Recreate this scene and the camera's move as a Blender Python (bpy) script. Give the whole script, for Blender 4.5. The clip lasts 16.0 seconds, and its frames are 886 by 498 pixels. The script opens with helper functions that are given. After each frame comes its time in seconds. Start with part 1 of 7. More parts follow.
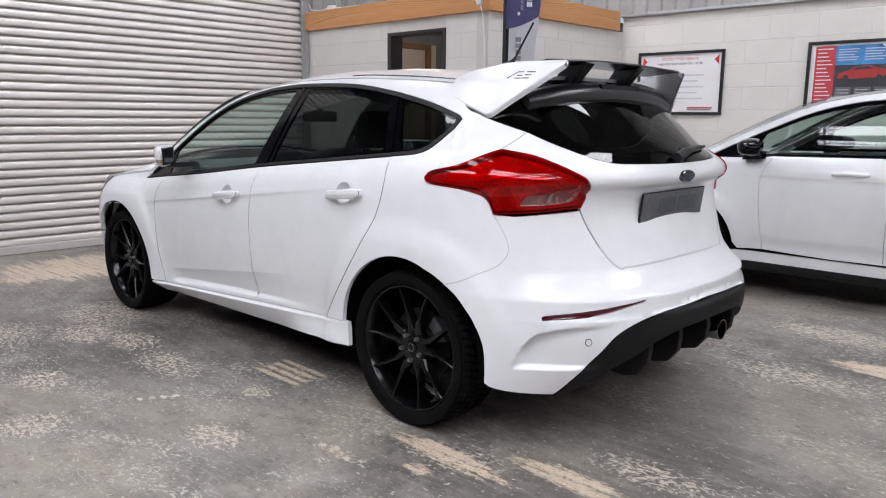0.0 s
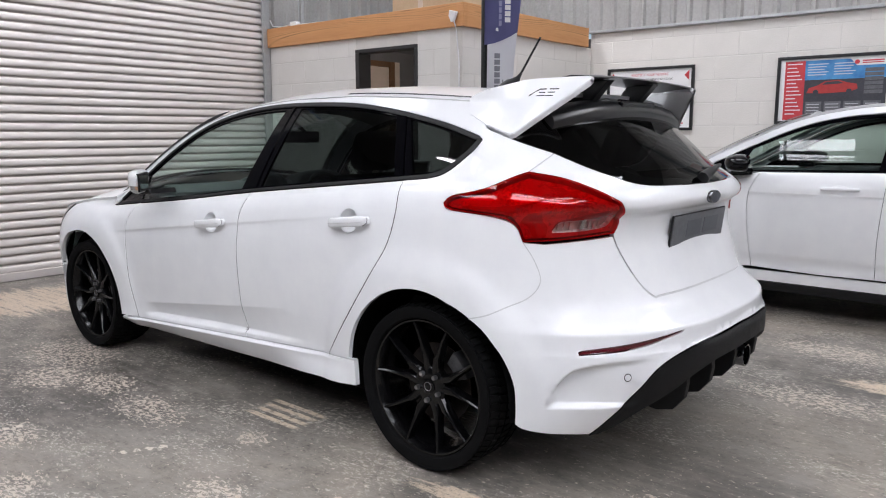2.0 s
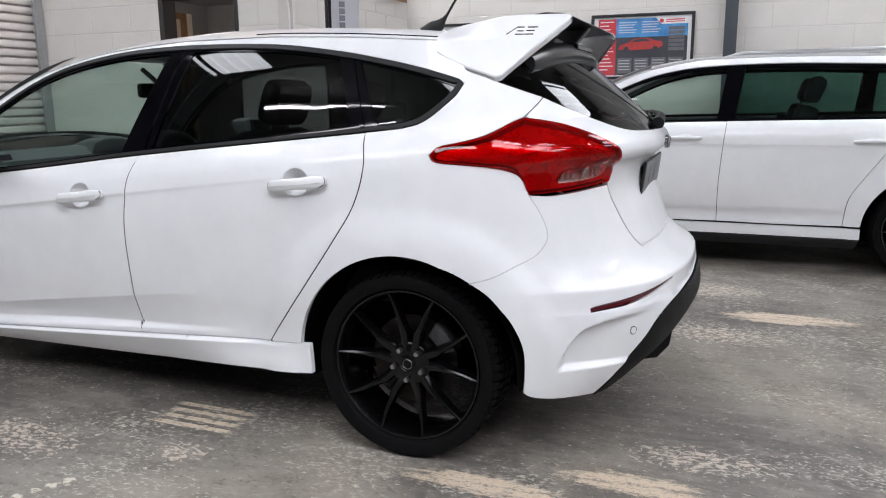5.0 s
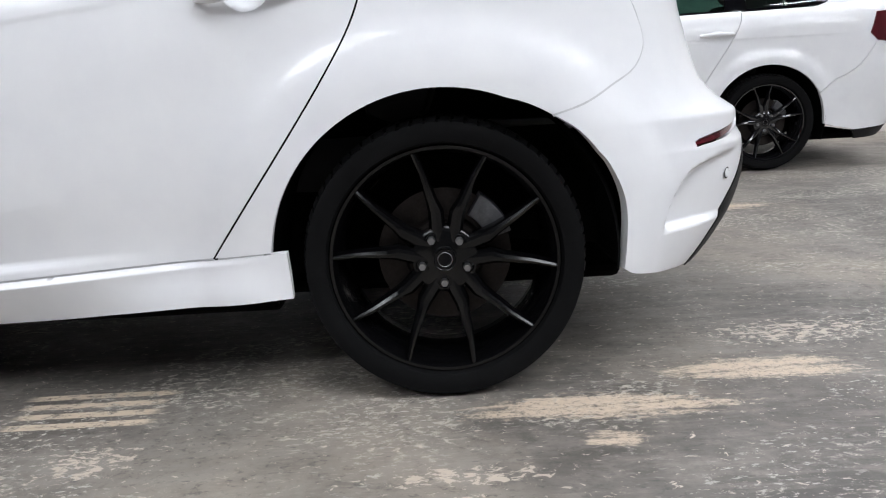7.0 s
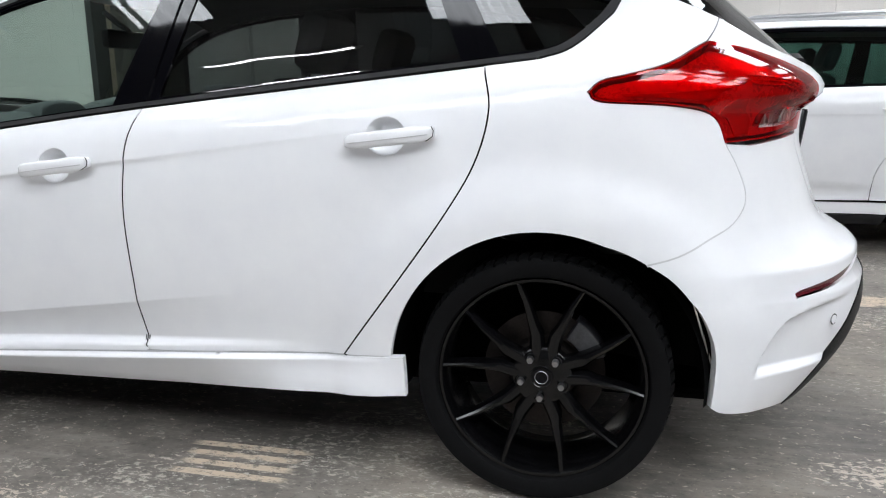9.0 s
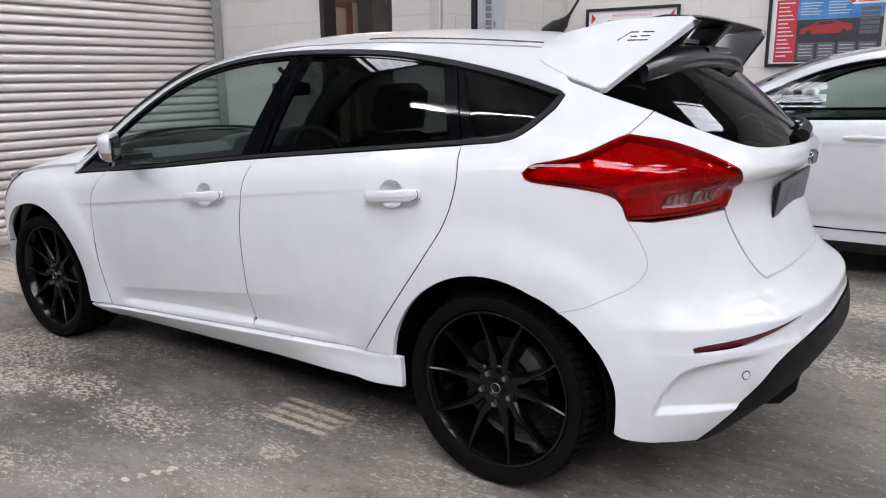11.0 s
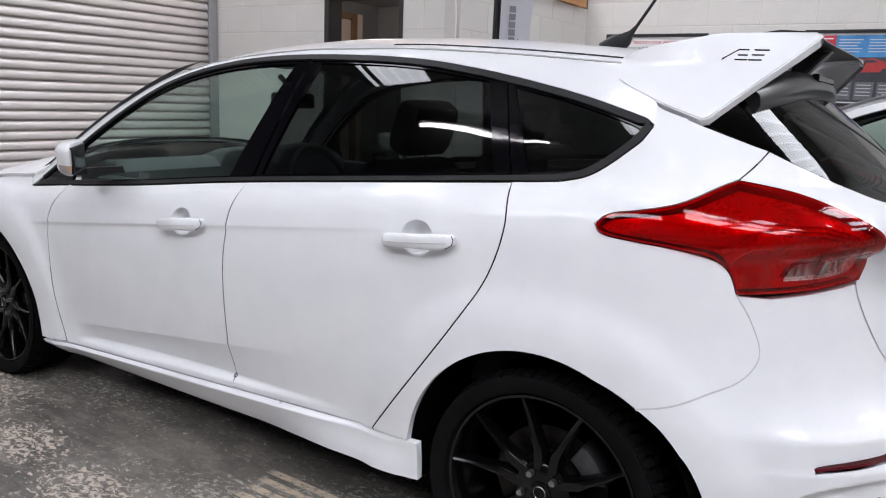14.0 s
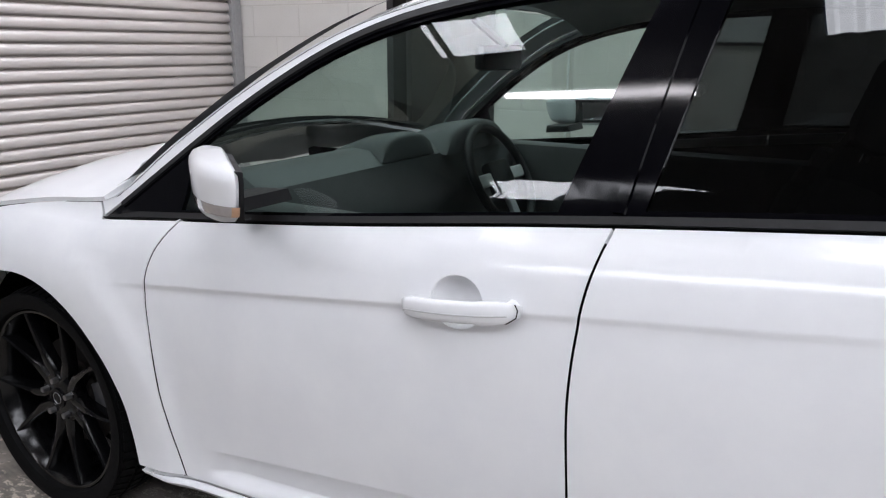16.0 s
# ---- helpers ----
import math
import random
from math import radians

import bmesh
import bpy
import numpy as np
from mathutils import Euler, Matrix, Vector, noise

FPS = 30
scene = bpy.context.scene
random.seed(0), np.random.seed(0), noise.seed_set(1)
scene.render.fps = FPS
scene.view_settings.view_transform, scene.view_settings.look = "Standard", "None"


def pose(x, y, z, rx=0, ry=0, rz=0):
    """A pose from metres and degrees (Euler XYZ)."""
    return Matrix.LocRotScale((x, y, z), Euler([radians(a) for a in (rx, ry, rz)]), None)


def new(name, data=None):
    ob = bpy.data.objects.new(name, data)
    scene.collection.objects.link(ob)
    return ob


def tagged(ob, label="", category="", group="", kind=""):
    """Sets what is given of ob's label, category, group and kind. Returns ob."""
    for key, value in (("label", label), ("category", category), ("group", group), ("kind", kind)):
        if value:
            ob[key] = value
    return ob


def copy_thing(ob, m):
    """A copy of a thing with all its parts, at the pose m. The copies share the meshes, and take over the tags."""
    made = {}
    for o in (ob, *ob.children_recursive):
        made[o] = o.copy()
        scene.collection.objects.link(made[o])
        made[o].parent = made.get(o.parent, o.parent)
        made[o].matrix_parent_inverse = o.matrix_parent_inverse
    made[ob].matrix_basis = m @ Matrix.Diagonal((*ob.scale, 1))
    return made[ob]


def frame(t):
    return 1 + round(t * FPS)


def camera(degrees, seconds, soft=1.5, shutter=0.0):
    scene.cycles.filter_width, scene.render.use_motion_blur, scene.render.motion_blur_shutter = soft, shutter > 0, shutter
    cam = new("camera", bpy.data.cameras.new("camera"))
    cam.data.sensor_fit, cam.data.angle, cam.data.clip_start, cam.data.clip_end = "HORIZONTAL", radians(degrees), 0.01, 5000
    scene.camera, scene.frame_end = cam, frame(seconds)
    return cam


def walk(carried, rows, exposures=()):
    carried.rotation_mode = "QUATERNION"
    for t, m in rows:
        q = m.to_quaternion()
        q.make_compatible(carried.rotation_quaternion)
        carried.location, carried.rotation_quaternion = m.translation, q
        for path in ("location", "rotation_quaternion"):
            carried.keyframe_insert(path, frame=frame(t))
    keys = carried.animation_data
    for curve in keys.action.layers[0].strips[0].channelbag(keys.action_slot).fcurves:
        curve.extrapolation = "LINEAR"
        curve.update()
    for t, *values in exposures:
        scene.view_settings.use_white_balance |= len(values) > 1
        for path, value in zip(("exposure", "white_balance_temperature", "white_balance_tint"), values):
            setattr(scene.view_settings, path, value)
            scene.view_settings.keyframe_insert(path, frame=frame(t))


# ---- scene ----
cam = camera(61.0, 16.0, 1.1)
# seconds, eye, turn about x, y, z in degrees
PATH = [
    (0.0, -2.897, -2.151, 1.260, 79.97, -0.58, -45.97),
    (0.5, -2.825, -1.975, 1.280, 80.70, -0.32, -46.01),
    (1.0, -2.805, -1.890, 1.255, 80.71, -0.17, -47.40),
    (1.5, -2.807, -1.823, 1.266, 80.85, 0.07, -48.82),
    (2.0, -2.913, -1.800, 1.274, 81.22, 0.01, -50.13),
    (2.5, -3.180, -1.762, 1.273, 80.41, -0.34, -51.47),
    (3.0, -3.283, -1.752, 1.284, 81.03, -0.80, -52.58),
    (3.5, -3.284, -1.734, 1.288, 80.88, -0.97, -53.42),
    (4.0, -3.260, -1.627, 1.278, 80.29, -0.60, -56.06),
    (6.5, -2.606, -0.053, 0.882, 76.85, 2.57, -88.39),
    (7.0, -2.517, -0.014, 0.729, 77.14, 3.17, -90.13),
    (7.5, -2.486, -0.020, 0.696, 77.68, 2.94, -89.58),
    (8.0, -2.474, -0.118, 0.633, 77.55, 2.26, -88.63),
    (8.5, -2.508, -0.126, 0.801, 76.49, 1.58, -83.55),
    (9.0, -2.650, -0.193, 1.034, 78.23, 0.82, -76.32),
    (9.5, -2.770, -0.179, 1.177, 75.78, 0.96, -73.15),
    (12.0, -2.808, -1.681, 1.318, 79.31, -0.50, -48.41),
    (12.5, -2.773, -1.670, 1.294, 79.31, -1.14, -49.39),
    (13.0, -2.687, -1.422, 1.302, 79.14, -1.72, -51.45),
    (13.5, -2.551, -1.080, 1.278, 78.90, -2.17, -53.23),
    (14.0, -2.446, -0.740, 1.292, 78.60, -2.37, -55.90),
    (14.5, -2.287, -0.358, 1.263, 78.48, -2.45, -57.34),
    (15.0, -2.184, -0.014, 1.250, 78.60, -2.32, -57.16),
    (15.5, -2.101, 0.377, 1.290, 75.86, -1.78, -58.62),
    (16.0, -1.953, 0.741, 1.278, 74.97, -0.29, -59.26),
]
walk(cam, [(t, pose(x, y, z, rx, ry, rz)) for t, x, y, z, rx, ry, rz in PATH], [(0.0, -0.12, 6500, 17), (4.2, -0.10, 6500, 16), (6.5, -0.1, 6450, 14), (7.2, 0.08, 6450, 14), (8.5, 0.12, 6450, 14), (9.5, 0.0, 6450, 11), (11.8, -0.2, 6450, 20), (14.5, -0.18, 6450, 17), (15.2, -0.1, 6450, 17), (16.0, -0.1, 6450, 17)])

# ---- daylight, lamps and exposure ----
world = bpy.data.worlds.new("sky")
scene.world = world
world.use_nodes = True
wt = world.node_tree
sky = wt.nodes.new("ShaderNodeTexSky")
sky.sky_type, sky.sun_disc, sky.sun_elevation, sky.sun_rotation = "NISHITA", False, radians(40), radians(200)
wt.links.new(sky.outputs[0], wt.nodes["Background"].inputs[0])
wt.nodes["Background"].inputs[1].default_value = 0.12
scene.view_settings.exposure = 0.0

CEIL = 4.5          # height of the roof sheets


# ---- materials ----
def mat(name, colour=(0.5, 0.5, 0.5), rough=0.5, metal=0.0, coat=0.0, spec=0.5):
    m = bpy.data.materials.new(name)
    m.use_nodes = True
    b = m.node_tree.nodes["Principled BSDF"]
    b.inputs["Base Color"].default_value = (*colour, 1)
    b.inputs["Roughness"].default_value = rough
    b.inputs["Metallic"].default_value = metal
    b.inputs["Coat Weight"].default_value = coat
    b.inputs["Coat Roughness"].default_value = 0.03
    b.inputs["Specular IOR Level"].default_value = spec
    return m


def tool(m):
    """Short-hands on a material's node tree."""
    t = m.node_tree

    def add(kind, **values):
        n = t.nodes.new(kind)
        for k, v in values.items():
            n.inputs[k.replace("_", " ")].default_value = v
        return n

    def link(a, b):
        t.links.new(a, b)
    return t, t.nodes["Principled BSDF"], add, link


def ramp_node(t, stops):
    n = t.nodes.new("ShaderNodeValToRGB")
    e = n.color_ramp.elements
    while len(e) < len(stops):
        e.new(0.5)
    for i, (p, c) in enumerate(stops):
        e[i].position, e[i].color = p, (*c, 1) if len(c) == 3 else c
    return n


def mottled(name, a, b, scale=6.0, fine=60.0, rough=(0.4, 0.6), bump=0.15, stretch=(1, 1, 1), metal=0.0, coat=0.0, depth=0.002):
    """Colour that drifts between a and b at two scales, with a fine relief."""
    m = mat(name, a, rough[0], metal, coat)
    t, p, add, link = tool(m)
    tc = add("ShaderNodeTexCoord")
    mp = add("ShaderNodeMapping", Scale=stretch)
    link(tc.outputs["Object"], mp.inputs[0])
    n1, n2 = add("ShaderNodeTexNoise", Scale=scale, Detail=6.0, Roughness=0.6), add("ShaderNodeTexNoise", Scale=fine, Detail=4.0, Roughness=0.65)
    link(mp.outputs[0], n1.inputs["Vector"])
    link(mp.outputs[0], n2.inputs["Vector"])
    mx = t.nodes.new("ShaderNodeMath")
    mx.operation = "MULTIPLY_ADD"
    mx.inputs[1].default_value = 0.45
    link(n2.outputs[0], mx.inputs[0])
    sc = t.nodes.new("ShaderNodeMath")
    sc.operation = "MULTIPLY"
    sc.inputs[1].default_value = 0.55
    link(n1.outputs[0], sc.inputs[0])
    link(sc.outputs[0], mx.inputs[2])
    r = ramp_node(t, [(0.36, a), (0.64, b)])
    link(mx.outputs[0], r.inputs[0])
    link(r.outputs[0], p.inputs["Base Color"])
    rr = add("ShaderNodeMapRange", From_Min=0.35, From_Max=0.65, To_Min=rough[0], To_Max=rough[1])
    link(mx.outputs[0], rr.inputs["Value"])
    link(rr.outputs[0], p.inputs["Roughness"])
    bp = add("ShaderNodeBump", Strength=bump, Distance=depth)
    link(n2.outputs[0], bp.inputs["Height"])
    link(bp.outputs[0], p.inputs["Normal"])
    return m


def pane(name, tint, base=0.07):
    """Thin glass: it tints what lies behind and mirrors by its angle."""
    m = bpy.data.materials.new(name)
    m.use_nodes = True
    t = m.node_tree
    t.nodes.remove(t.nodes["Principled BSDF"])
    out = t.nodes["Material Output"]
    tr, gl, mx, fr, pw, ad = (t.nodes.new("ShaderNode" + k) for k in ("BsdfTransparent", "BsdfGlossy", "MixShader", "LayerWeight", "Math", "Math"))
    tr.inputs[0].default_value, gl.inputs["Roughness"].default_value, fr.inputs[0].default_value = (*tint, 1), 0.0, 0.5
    pw.operation, pw.inputs[1].default_value = "POWER", 5.0
    ad.operation, ad.inputs[1].default_value, ad.inputs[2].default_value = "MULTIPLY_ADD", 1.0 - base, base
    t.links.new(fr.outputs["Facing"], pw.inputs[0])
    t.links.new(pw.outputs[0], ad.inputs[0])
    t.links.new(ad.outputs[0], mx.inputs[0])
    t.links.new(tr.outputs[0], mx.inputs[1])
    t.links.new(gl.outputs[0], mx.inputs[2])
    t.links.new(mx.outputs[0], out.inputs[0])
    return m


def glow(name, colour, strength):
    m = mat(name, (0.8, 0.8, 0.8), 0.5)
    p = m.node_tree.nodes["Principled BSDF"]
    p.inputs["Emission Color"].default_value = (*colour, 1)
    p.inputs["Emission Strength"].default_value = strength
    return m


def floor_material():
    """Worn concrete: grey paint scuffed in streaks, with tan bare patches."""
    m = mat("worn_concrete", (0.2, 0.19, 0.18), 0.5)
    t, p, add, link = tool(m)
    tc = add("ShaderNodeTexCoord")

    def noise_at(scale, stretch=(1, 1, 1), detail=8.0, rough=0.62, turn=0.0, distort=0.0):
        mp = add("ShaderNodeMapping", Scale=stretch, Rotation=(0, 0, turn))
        link(tc.outputs["Object"], mp.inputs[0])
        n = add("ShaderNodeTexNoise", Scale=scale, Detail=detail, Roughness=rough, Distortion=distort)
        link(mp.outputs[0], n.inputs["Vector"])
        return n.outputs[0]

    def mixc(fac, a, b):
        n = t.nodes.new("ShaderNodeMix")
        n.data_type = "RGBA"
        for v, i in ((fac, 0), (a, 6), (b, 7)):
            if isinstance(v, tuple):
                n.inputs[i].default_value = (*v, 1)
            elif isinstance(v, float):
                n.inputs[i].default_value = v
            else:
                link(v, n.inputs[i])
        return n.outputs[2]

    def gate(v, lo, hi):
        n = add("ShaderNodeMapRange", From_Min=lo, From_Max=hi)
        n.interpolation_type = "SMOOTHSTEP"
        link(v, n.inputs["Value"])
        return n.outputs[0]

    def mul(a, b):
        n = t.nodes.new("ShaderNodeMath")
        n.operation = "MULTIPLY"
        link(a, n.inputs[0])
        link(b, n.inputs[1])
        return n.outputs[0]

    def math_node(op, a, b):
        n = t.nodes.new("ShaderNodeMath")
        n.operation = op
        for v, i in ((a, 0), (b, 1)):
            if isinstance(v, float):
                n.inputs[i].default_value = v
            else:
                link(v, n.inputs[i])
        return n.outputs[0]

    def blots(spots):
        """A soft mask that is 1 at the middle of each worn or shaded spot (x, y, half width, half length)."""
        total = None
        for x, y, rx, ry in spots:
            mp = add("ShaderNodeMapping", Location=(-x / rx, -y / ry, 0), Scale=(1 / rx, 1 / ry, 0))
            link(tc.outputs["Object"], mp.inputs[0])
            ln = t.nodes.new("ShaderNodeVectorMath")
            ln.operation = "LENGTH"
            link(mp.outputs[0], ln.inputs[0])
            g = gate(ln.outputs["Value"], 1.15, 0.35)
            total = g if total is None else math_node("MAXIMUM", total, g)
        return total

    cloud = noise_at(0.8, detail=5.0, distort=0.4)
    mottle = noise_at(6.5, (1.2, 0.8, 1), detail=9.0, rough=0.72, distort=0.3)
    streak = noise_at(3.2, (8.0, 0.9, 1), detail=9.0, rough=0.68, turn=0.03)
    fine = noise_at(34.0, (1.4, 1, 1), detail=8.0, rough=0.76)
    grit = noise_at(75.0, (1.2, 1, 1), detail=5.0, rough=0.75)
    chips = noise_at(30.0, (1.5, 0.8, 1), detail=10.0, rough=0.82, distort=0.3)
    wear = noise_at(1.9, (1.3, 0.8, 1), detail=6.0, rough=0.6, distort=0.6)
    base = mixc(gate(cloud, 0.36, 0.64), (0.088, 0.079, 0.070), (0.225, 0.203, 0.178))
    tan_cloud = noise_at(0.62, detail=6.0, rough=0.65, distort=0.8)
    base = mixc(math_node("MULTIPLY", gate(tan_cloud, 0.50, 0.66), 0.55), base, (0.35, 0.298, 0.243))
    base = mixc(math_node("MULTIPLY", gate(mottle, 0.48, 0.64), 0.32), base, (0.36, 0.328, 0.288))
    base = mixc(math_node("MULTIPLY", gate(mottle, 0.49, 0.36), 0.40), base, (0.095, 0.088, 0.080))
    base = mixc(math_node("MULTIPLY", mul(gate(streak, 0.48, 0.62), gate(fine, 0.35, 0.6)), 0.26), base, (0.44, 0.40, 0.35))
    base = mixc(math_node("MULTIPLY", mul(gate(fine, 0.54, 0.62), gate(mottle, 0.60, 0.42)), 0.6), base, (0.085, 0.083, 0.08))
    # Shade on the floor round the car's tail, painted in as ragged darker blots.
    tail_shade = blots([(0.0, -0.80, 0.75, 0.40), (0.95, -1.25, 0.9, 0.55), (-0.9, -0.75, 0.35, 0.3)])
    base = mixc(math_node("MULTIPLY", mul(tail_shade, gate(mottle, 0.30, 0.55)), 0.2), base, (0.10, 0.084, 0.070))
    field = noise_at(2.3, (1.1, 0.8, 1), detail=5.0, rough=0.6, distort=0.4)
    slivers = noise_at(42.0, (1.9, 0.8, 1), detail=6.0, rough=0.72, turn=0.12)
    pale = mul(gate(field, 0.46, 0.62), gate(slivers, 0.565, 0.60))
    base = mixc(math_node("MULTIPLY", pale, 0.85), base, (0.60, 0.565, 0.51))
    nicks = mul(gate(field, 0.56, 0.40), gate(slivers, 0.42, 0.38))
    base = mixc(math_node("MULTIPLY", nicks, 0.6), base, (0.075, 0.073, 0.07))
    flakey = noise_at(40.0, (1.5, 0.8, 1), detail=7.0, rough=0.72, distort=0.6)
    spots = blots([(-1.17, 1.92, 0.16, 0.30), (-1.22, 1.40, 0.17, 0.34), (-1.75, 1.59, 0.16, 0.22), (-1.11, 0.75, 0.09, 0.13), (-1.24, -0.03, 0.045, 0.21), (-1.97, 1.06, 0.2, 0.16),
                   (-0.56, -0.95, 0.12, 0.3), (0.9, -0.94, 0.2, 0.5), (1.84, -0.84, 0.25, 0.5), (-1.33, -0.02, 0.03, 0.05), (-1.50, 0.45, 0.12, 0.2), (-1.05, 2.6, 0.3, 0.5), (-1.75, 2.55, 0.4, 0.35), (-1.30, 2.25, 0.25, 0.3)])
    flakes = gate(math_node("ADD", math_node("MULTIPLY", spots, 0.11), flakey), 0.60, 0.64)
    base = mixc(math_node("MULTIPLY", flakes, 0.85), base, (0.62, 0.53, 0.445))
    loose = mul(gate(wear, 0.52, 0.60), gate(flakey, 0.53, 0.57))
    base = mixc(math_node("MULTIPLY", loose, 0.75), base, (0.52, 0.475, 0.41))
    dabs = blots([(-1.535, 1.035, 0.022, 0.026), (-1.49, 1.010, 0.020, 0.026), (-1.447, 0.987, 0.020, 0.028), (-1.402, 0.962, 0.024, 0.032), (-1.79, 1.683, 0.025, 0.03), (-1.74, 1.665, 0.025, 0.03), (-1.69, 1.645, 0.025, 0.03)])
    base = mixc(gate(math_node("ADD", math_node("MULTIPLY", dabs, 0.26), flakey), 0.66, 0.72), base, (0.64, 0.58, 0.50))
    tans = blots([(-0.60, 4.25, 1.1, 0.75), (-0.97, -0.32, 0.09, 0.42), (-0.80, -0.75, 0.10, 0.35), (-1.12, -0.32, 0.05, 0.10), (1.3, -1.3, 0.16, 0.5)])
    bare = gate(math_node("ADD", math_node("MULTIPLY", tans, 0.20), math_node("MULTIPLY", math_node("ADD", streak, chips), 0.5)), 0.60, 0.70)
    base = mixc(math_node("MULTIPLY", mul(bare, gate(grit, 0.30, 0.50)), 0.85), base, (0.68, 0.55, 0.42))
    sep = add("ShaderNodeSeparateXYZ")
    link(tc.outputs["Object"], sep.inputs[0])
    comb = math_node("PINGPONG", math_node("ADD", sep.outputs[0], 0.955), 0.0275)
    across = gate(math_node("ABSOLUTE", math_node("ADD", sep.outputs[0], 0.845), 0.0), 0.114, 0.106)
    ragged = math_node("ADD", math_node("ABSOLUTE", math_node("ADD", sep.outputs[1], -0.865), 0.0), math_node("MULTIPLY", math_node("ADD", streak, chips), 0.16))
    lines = mul(mul(mul(gate(comb, 0.0105, 0.0145), across), gate(ragged, 0.35, 0.31)), gate(chips, 0.38, 0.52))
    base = mixc(math_node("MULTIPLY", lines, 0.9), base, (0.66, 0.54, 0.41))
    link(base, p.inputs["Base Color"])
    rr = add("ShaderNodeMapRange", From_Min=0.3, From_Max=0.7, To_Min=0.36, To_Max=0.64)
    link(fine, rr.inputs["Value"])
    link(rr.outputs[0], p.inputs["Roughness"])
    bp = add("ShaderNodeBump", Strength=0.2, Distance=0.002)
    link(fine, bp.inputs["Height"])
    link(bp.outputs[0], p.inputs["Normal"])
    return m


def timber_material():
    """Pine with long grain along the beam and a few dark knots."""
    m = mat("pine", (0.55, 0.3, 0.12), 0.55)
    t, p, add, link = tool(m)
    tc = add("ShaderNodeTexCoord")
    mp = add("ShaderNodeMapping", Scale=(1.0, 1.0, 1.0))
    link(tc.outputs["Object"], mp.inputs[0])
    sep = add("ShaderNodeSeparateXYZ")
    link(mp.outputs[0], sep.inputs[0])
    cmb = add("ShaderNodeCombineXYZ")
    s1 = t.nodes.new("ShaderNodeMath")
    s1.operation = "ADD"
    link(sep.outputs[0], s1.inputs[0])
    link(sep.outputs[1], s1.inputs[1])
    s2 = t.nodes.new("ShaderNodeMath")
    s2.operation = "MULTIPLY"
    s2.inputs[1].default_value = 0.07
    link(s1.outputs[0], s2.inputs[0])
    link(s2.outputs[0], cmb.inputs[0])
    link(sep.outputs[2], cmb.inputs[1])
    n = add("ShaderNodeTexNoise", Scale=3.2, Detail=2.0, Roughness=0.45, Distortion=0.5)
    w = add("ShaderNodeTexNoise", Scale=70.0, Detail=3.0, Roughness=0.6)
    k = add("ShaderNodeTexNoise", Scale=7.0, Detail=2.0, Roughness=0.5)
    for node in (n, w, k):
        link(cmb.outputs[0], node.inputs["Vector"])

    def calc(op, a, b):
        m_ = t.nodes.new("ShaderNodeMath")
        m_.operation = op
        for v, i in ((a, 0), (b, 1)):
            if isinstance(v, float):
                m_.inputs[i].default_value = v
            else:
                link(v, m_.inputs[i])
        return m_.outputs[0]

    def step_at(v, lo, hi):
        g = add("ShaderNodeMapRange", From_Min=lo, From_Max=hi)
        g.interpolation_type = "SMOOTHSTEP"
        link(v, g.inputs["Value"])
        return g.outputs[0]
    # growth rings as thin closed contours, in a few places only
    rings = calc("MULTIPLY", step_at(calc("PINGPONG", n.outputs[0], 0.014), 0.0045, 0.001), step_at(k.outputs[0], 0.47, 0.60))
    tone = calc("ADD", calc("MULTIPLY", k.outputs[0], 0.7), calc("MULTIPLY", w.outputs[0], 0.3))
    r = ramp_node(t, [(0.35, (0.52, 0.235, 0.085)), (0.65, (0.64, 0.325, 0.135))])
    link(tone, r.inputs[0])
    mx = t.nodes.new("ShaderNodeMix")
    mx.data_type = "RGBA"
    link(calc("MULTIPLY", rings, 0.75), mx.inputs[0])
    link(r.outputs[0], mx.inputs[6])
    mx.inputs[7].default_value = (0.13, 0.05, 0.02, 1)
    link(mx.outputs[2], p.inputs["Base Color"])
    bp = add("ShaderNodeBump", Strength=0.15, Distance=0.002)
    link(w.outputs[0], bp.inputs["Height"])
    link(bp.outputs[0], p.inputs["Normal"])
    return m


def paint_material():
    """White car paint under clear lacquer, with a little orange peel and dust."""
    m = mat("white_car_paint", (0.80, 0.805, 0.82), 0.35, 0.0, 1.0, 0.08)
    t, p, add, link = tool(m)
    tc = add("ShaderNodeTexCoord")
    n = add("ShaderNodeTexNoise", Scale=7.0, Detail=6.0, Roughness=0.6)
    link(tc.outputs["Object"], n.inputs["Vector"])
    r = ramp_node(t, [(0.3, (0.775, 0.78, 0.80)), (0.7, (0.82, 0.825, 0.835))])
    link(n.outputs[0], r.inputs[0])
    link(r.outputs[0], p.inputs["Base Color"])
    f = add("ShaderNodeTexNoise", Scale=420.0, Detail=2.0)
    link(tc.outputs["Object"], f.inputs["Vector"])
    bp = add("ShaderNodeBump", Strength=0.02, Distance=0.0006)
    link(f.outputs[0], bp.inputs["Height"])
    link(bp.outputs[0], p.inputs["Coat Normal"])
    p.inputs["Coat Roughness"].default_value = 0.03
    return m


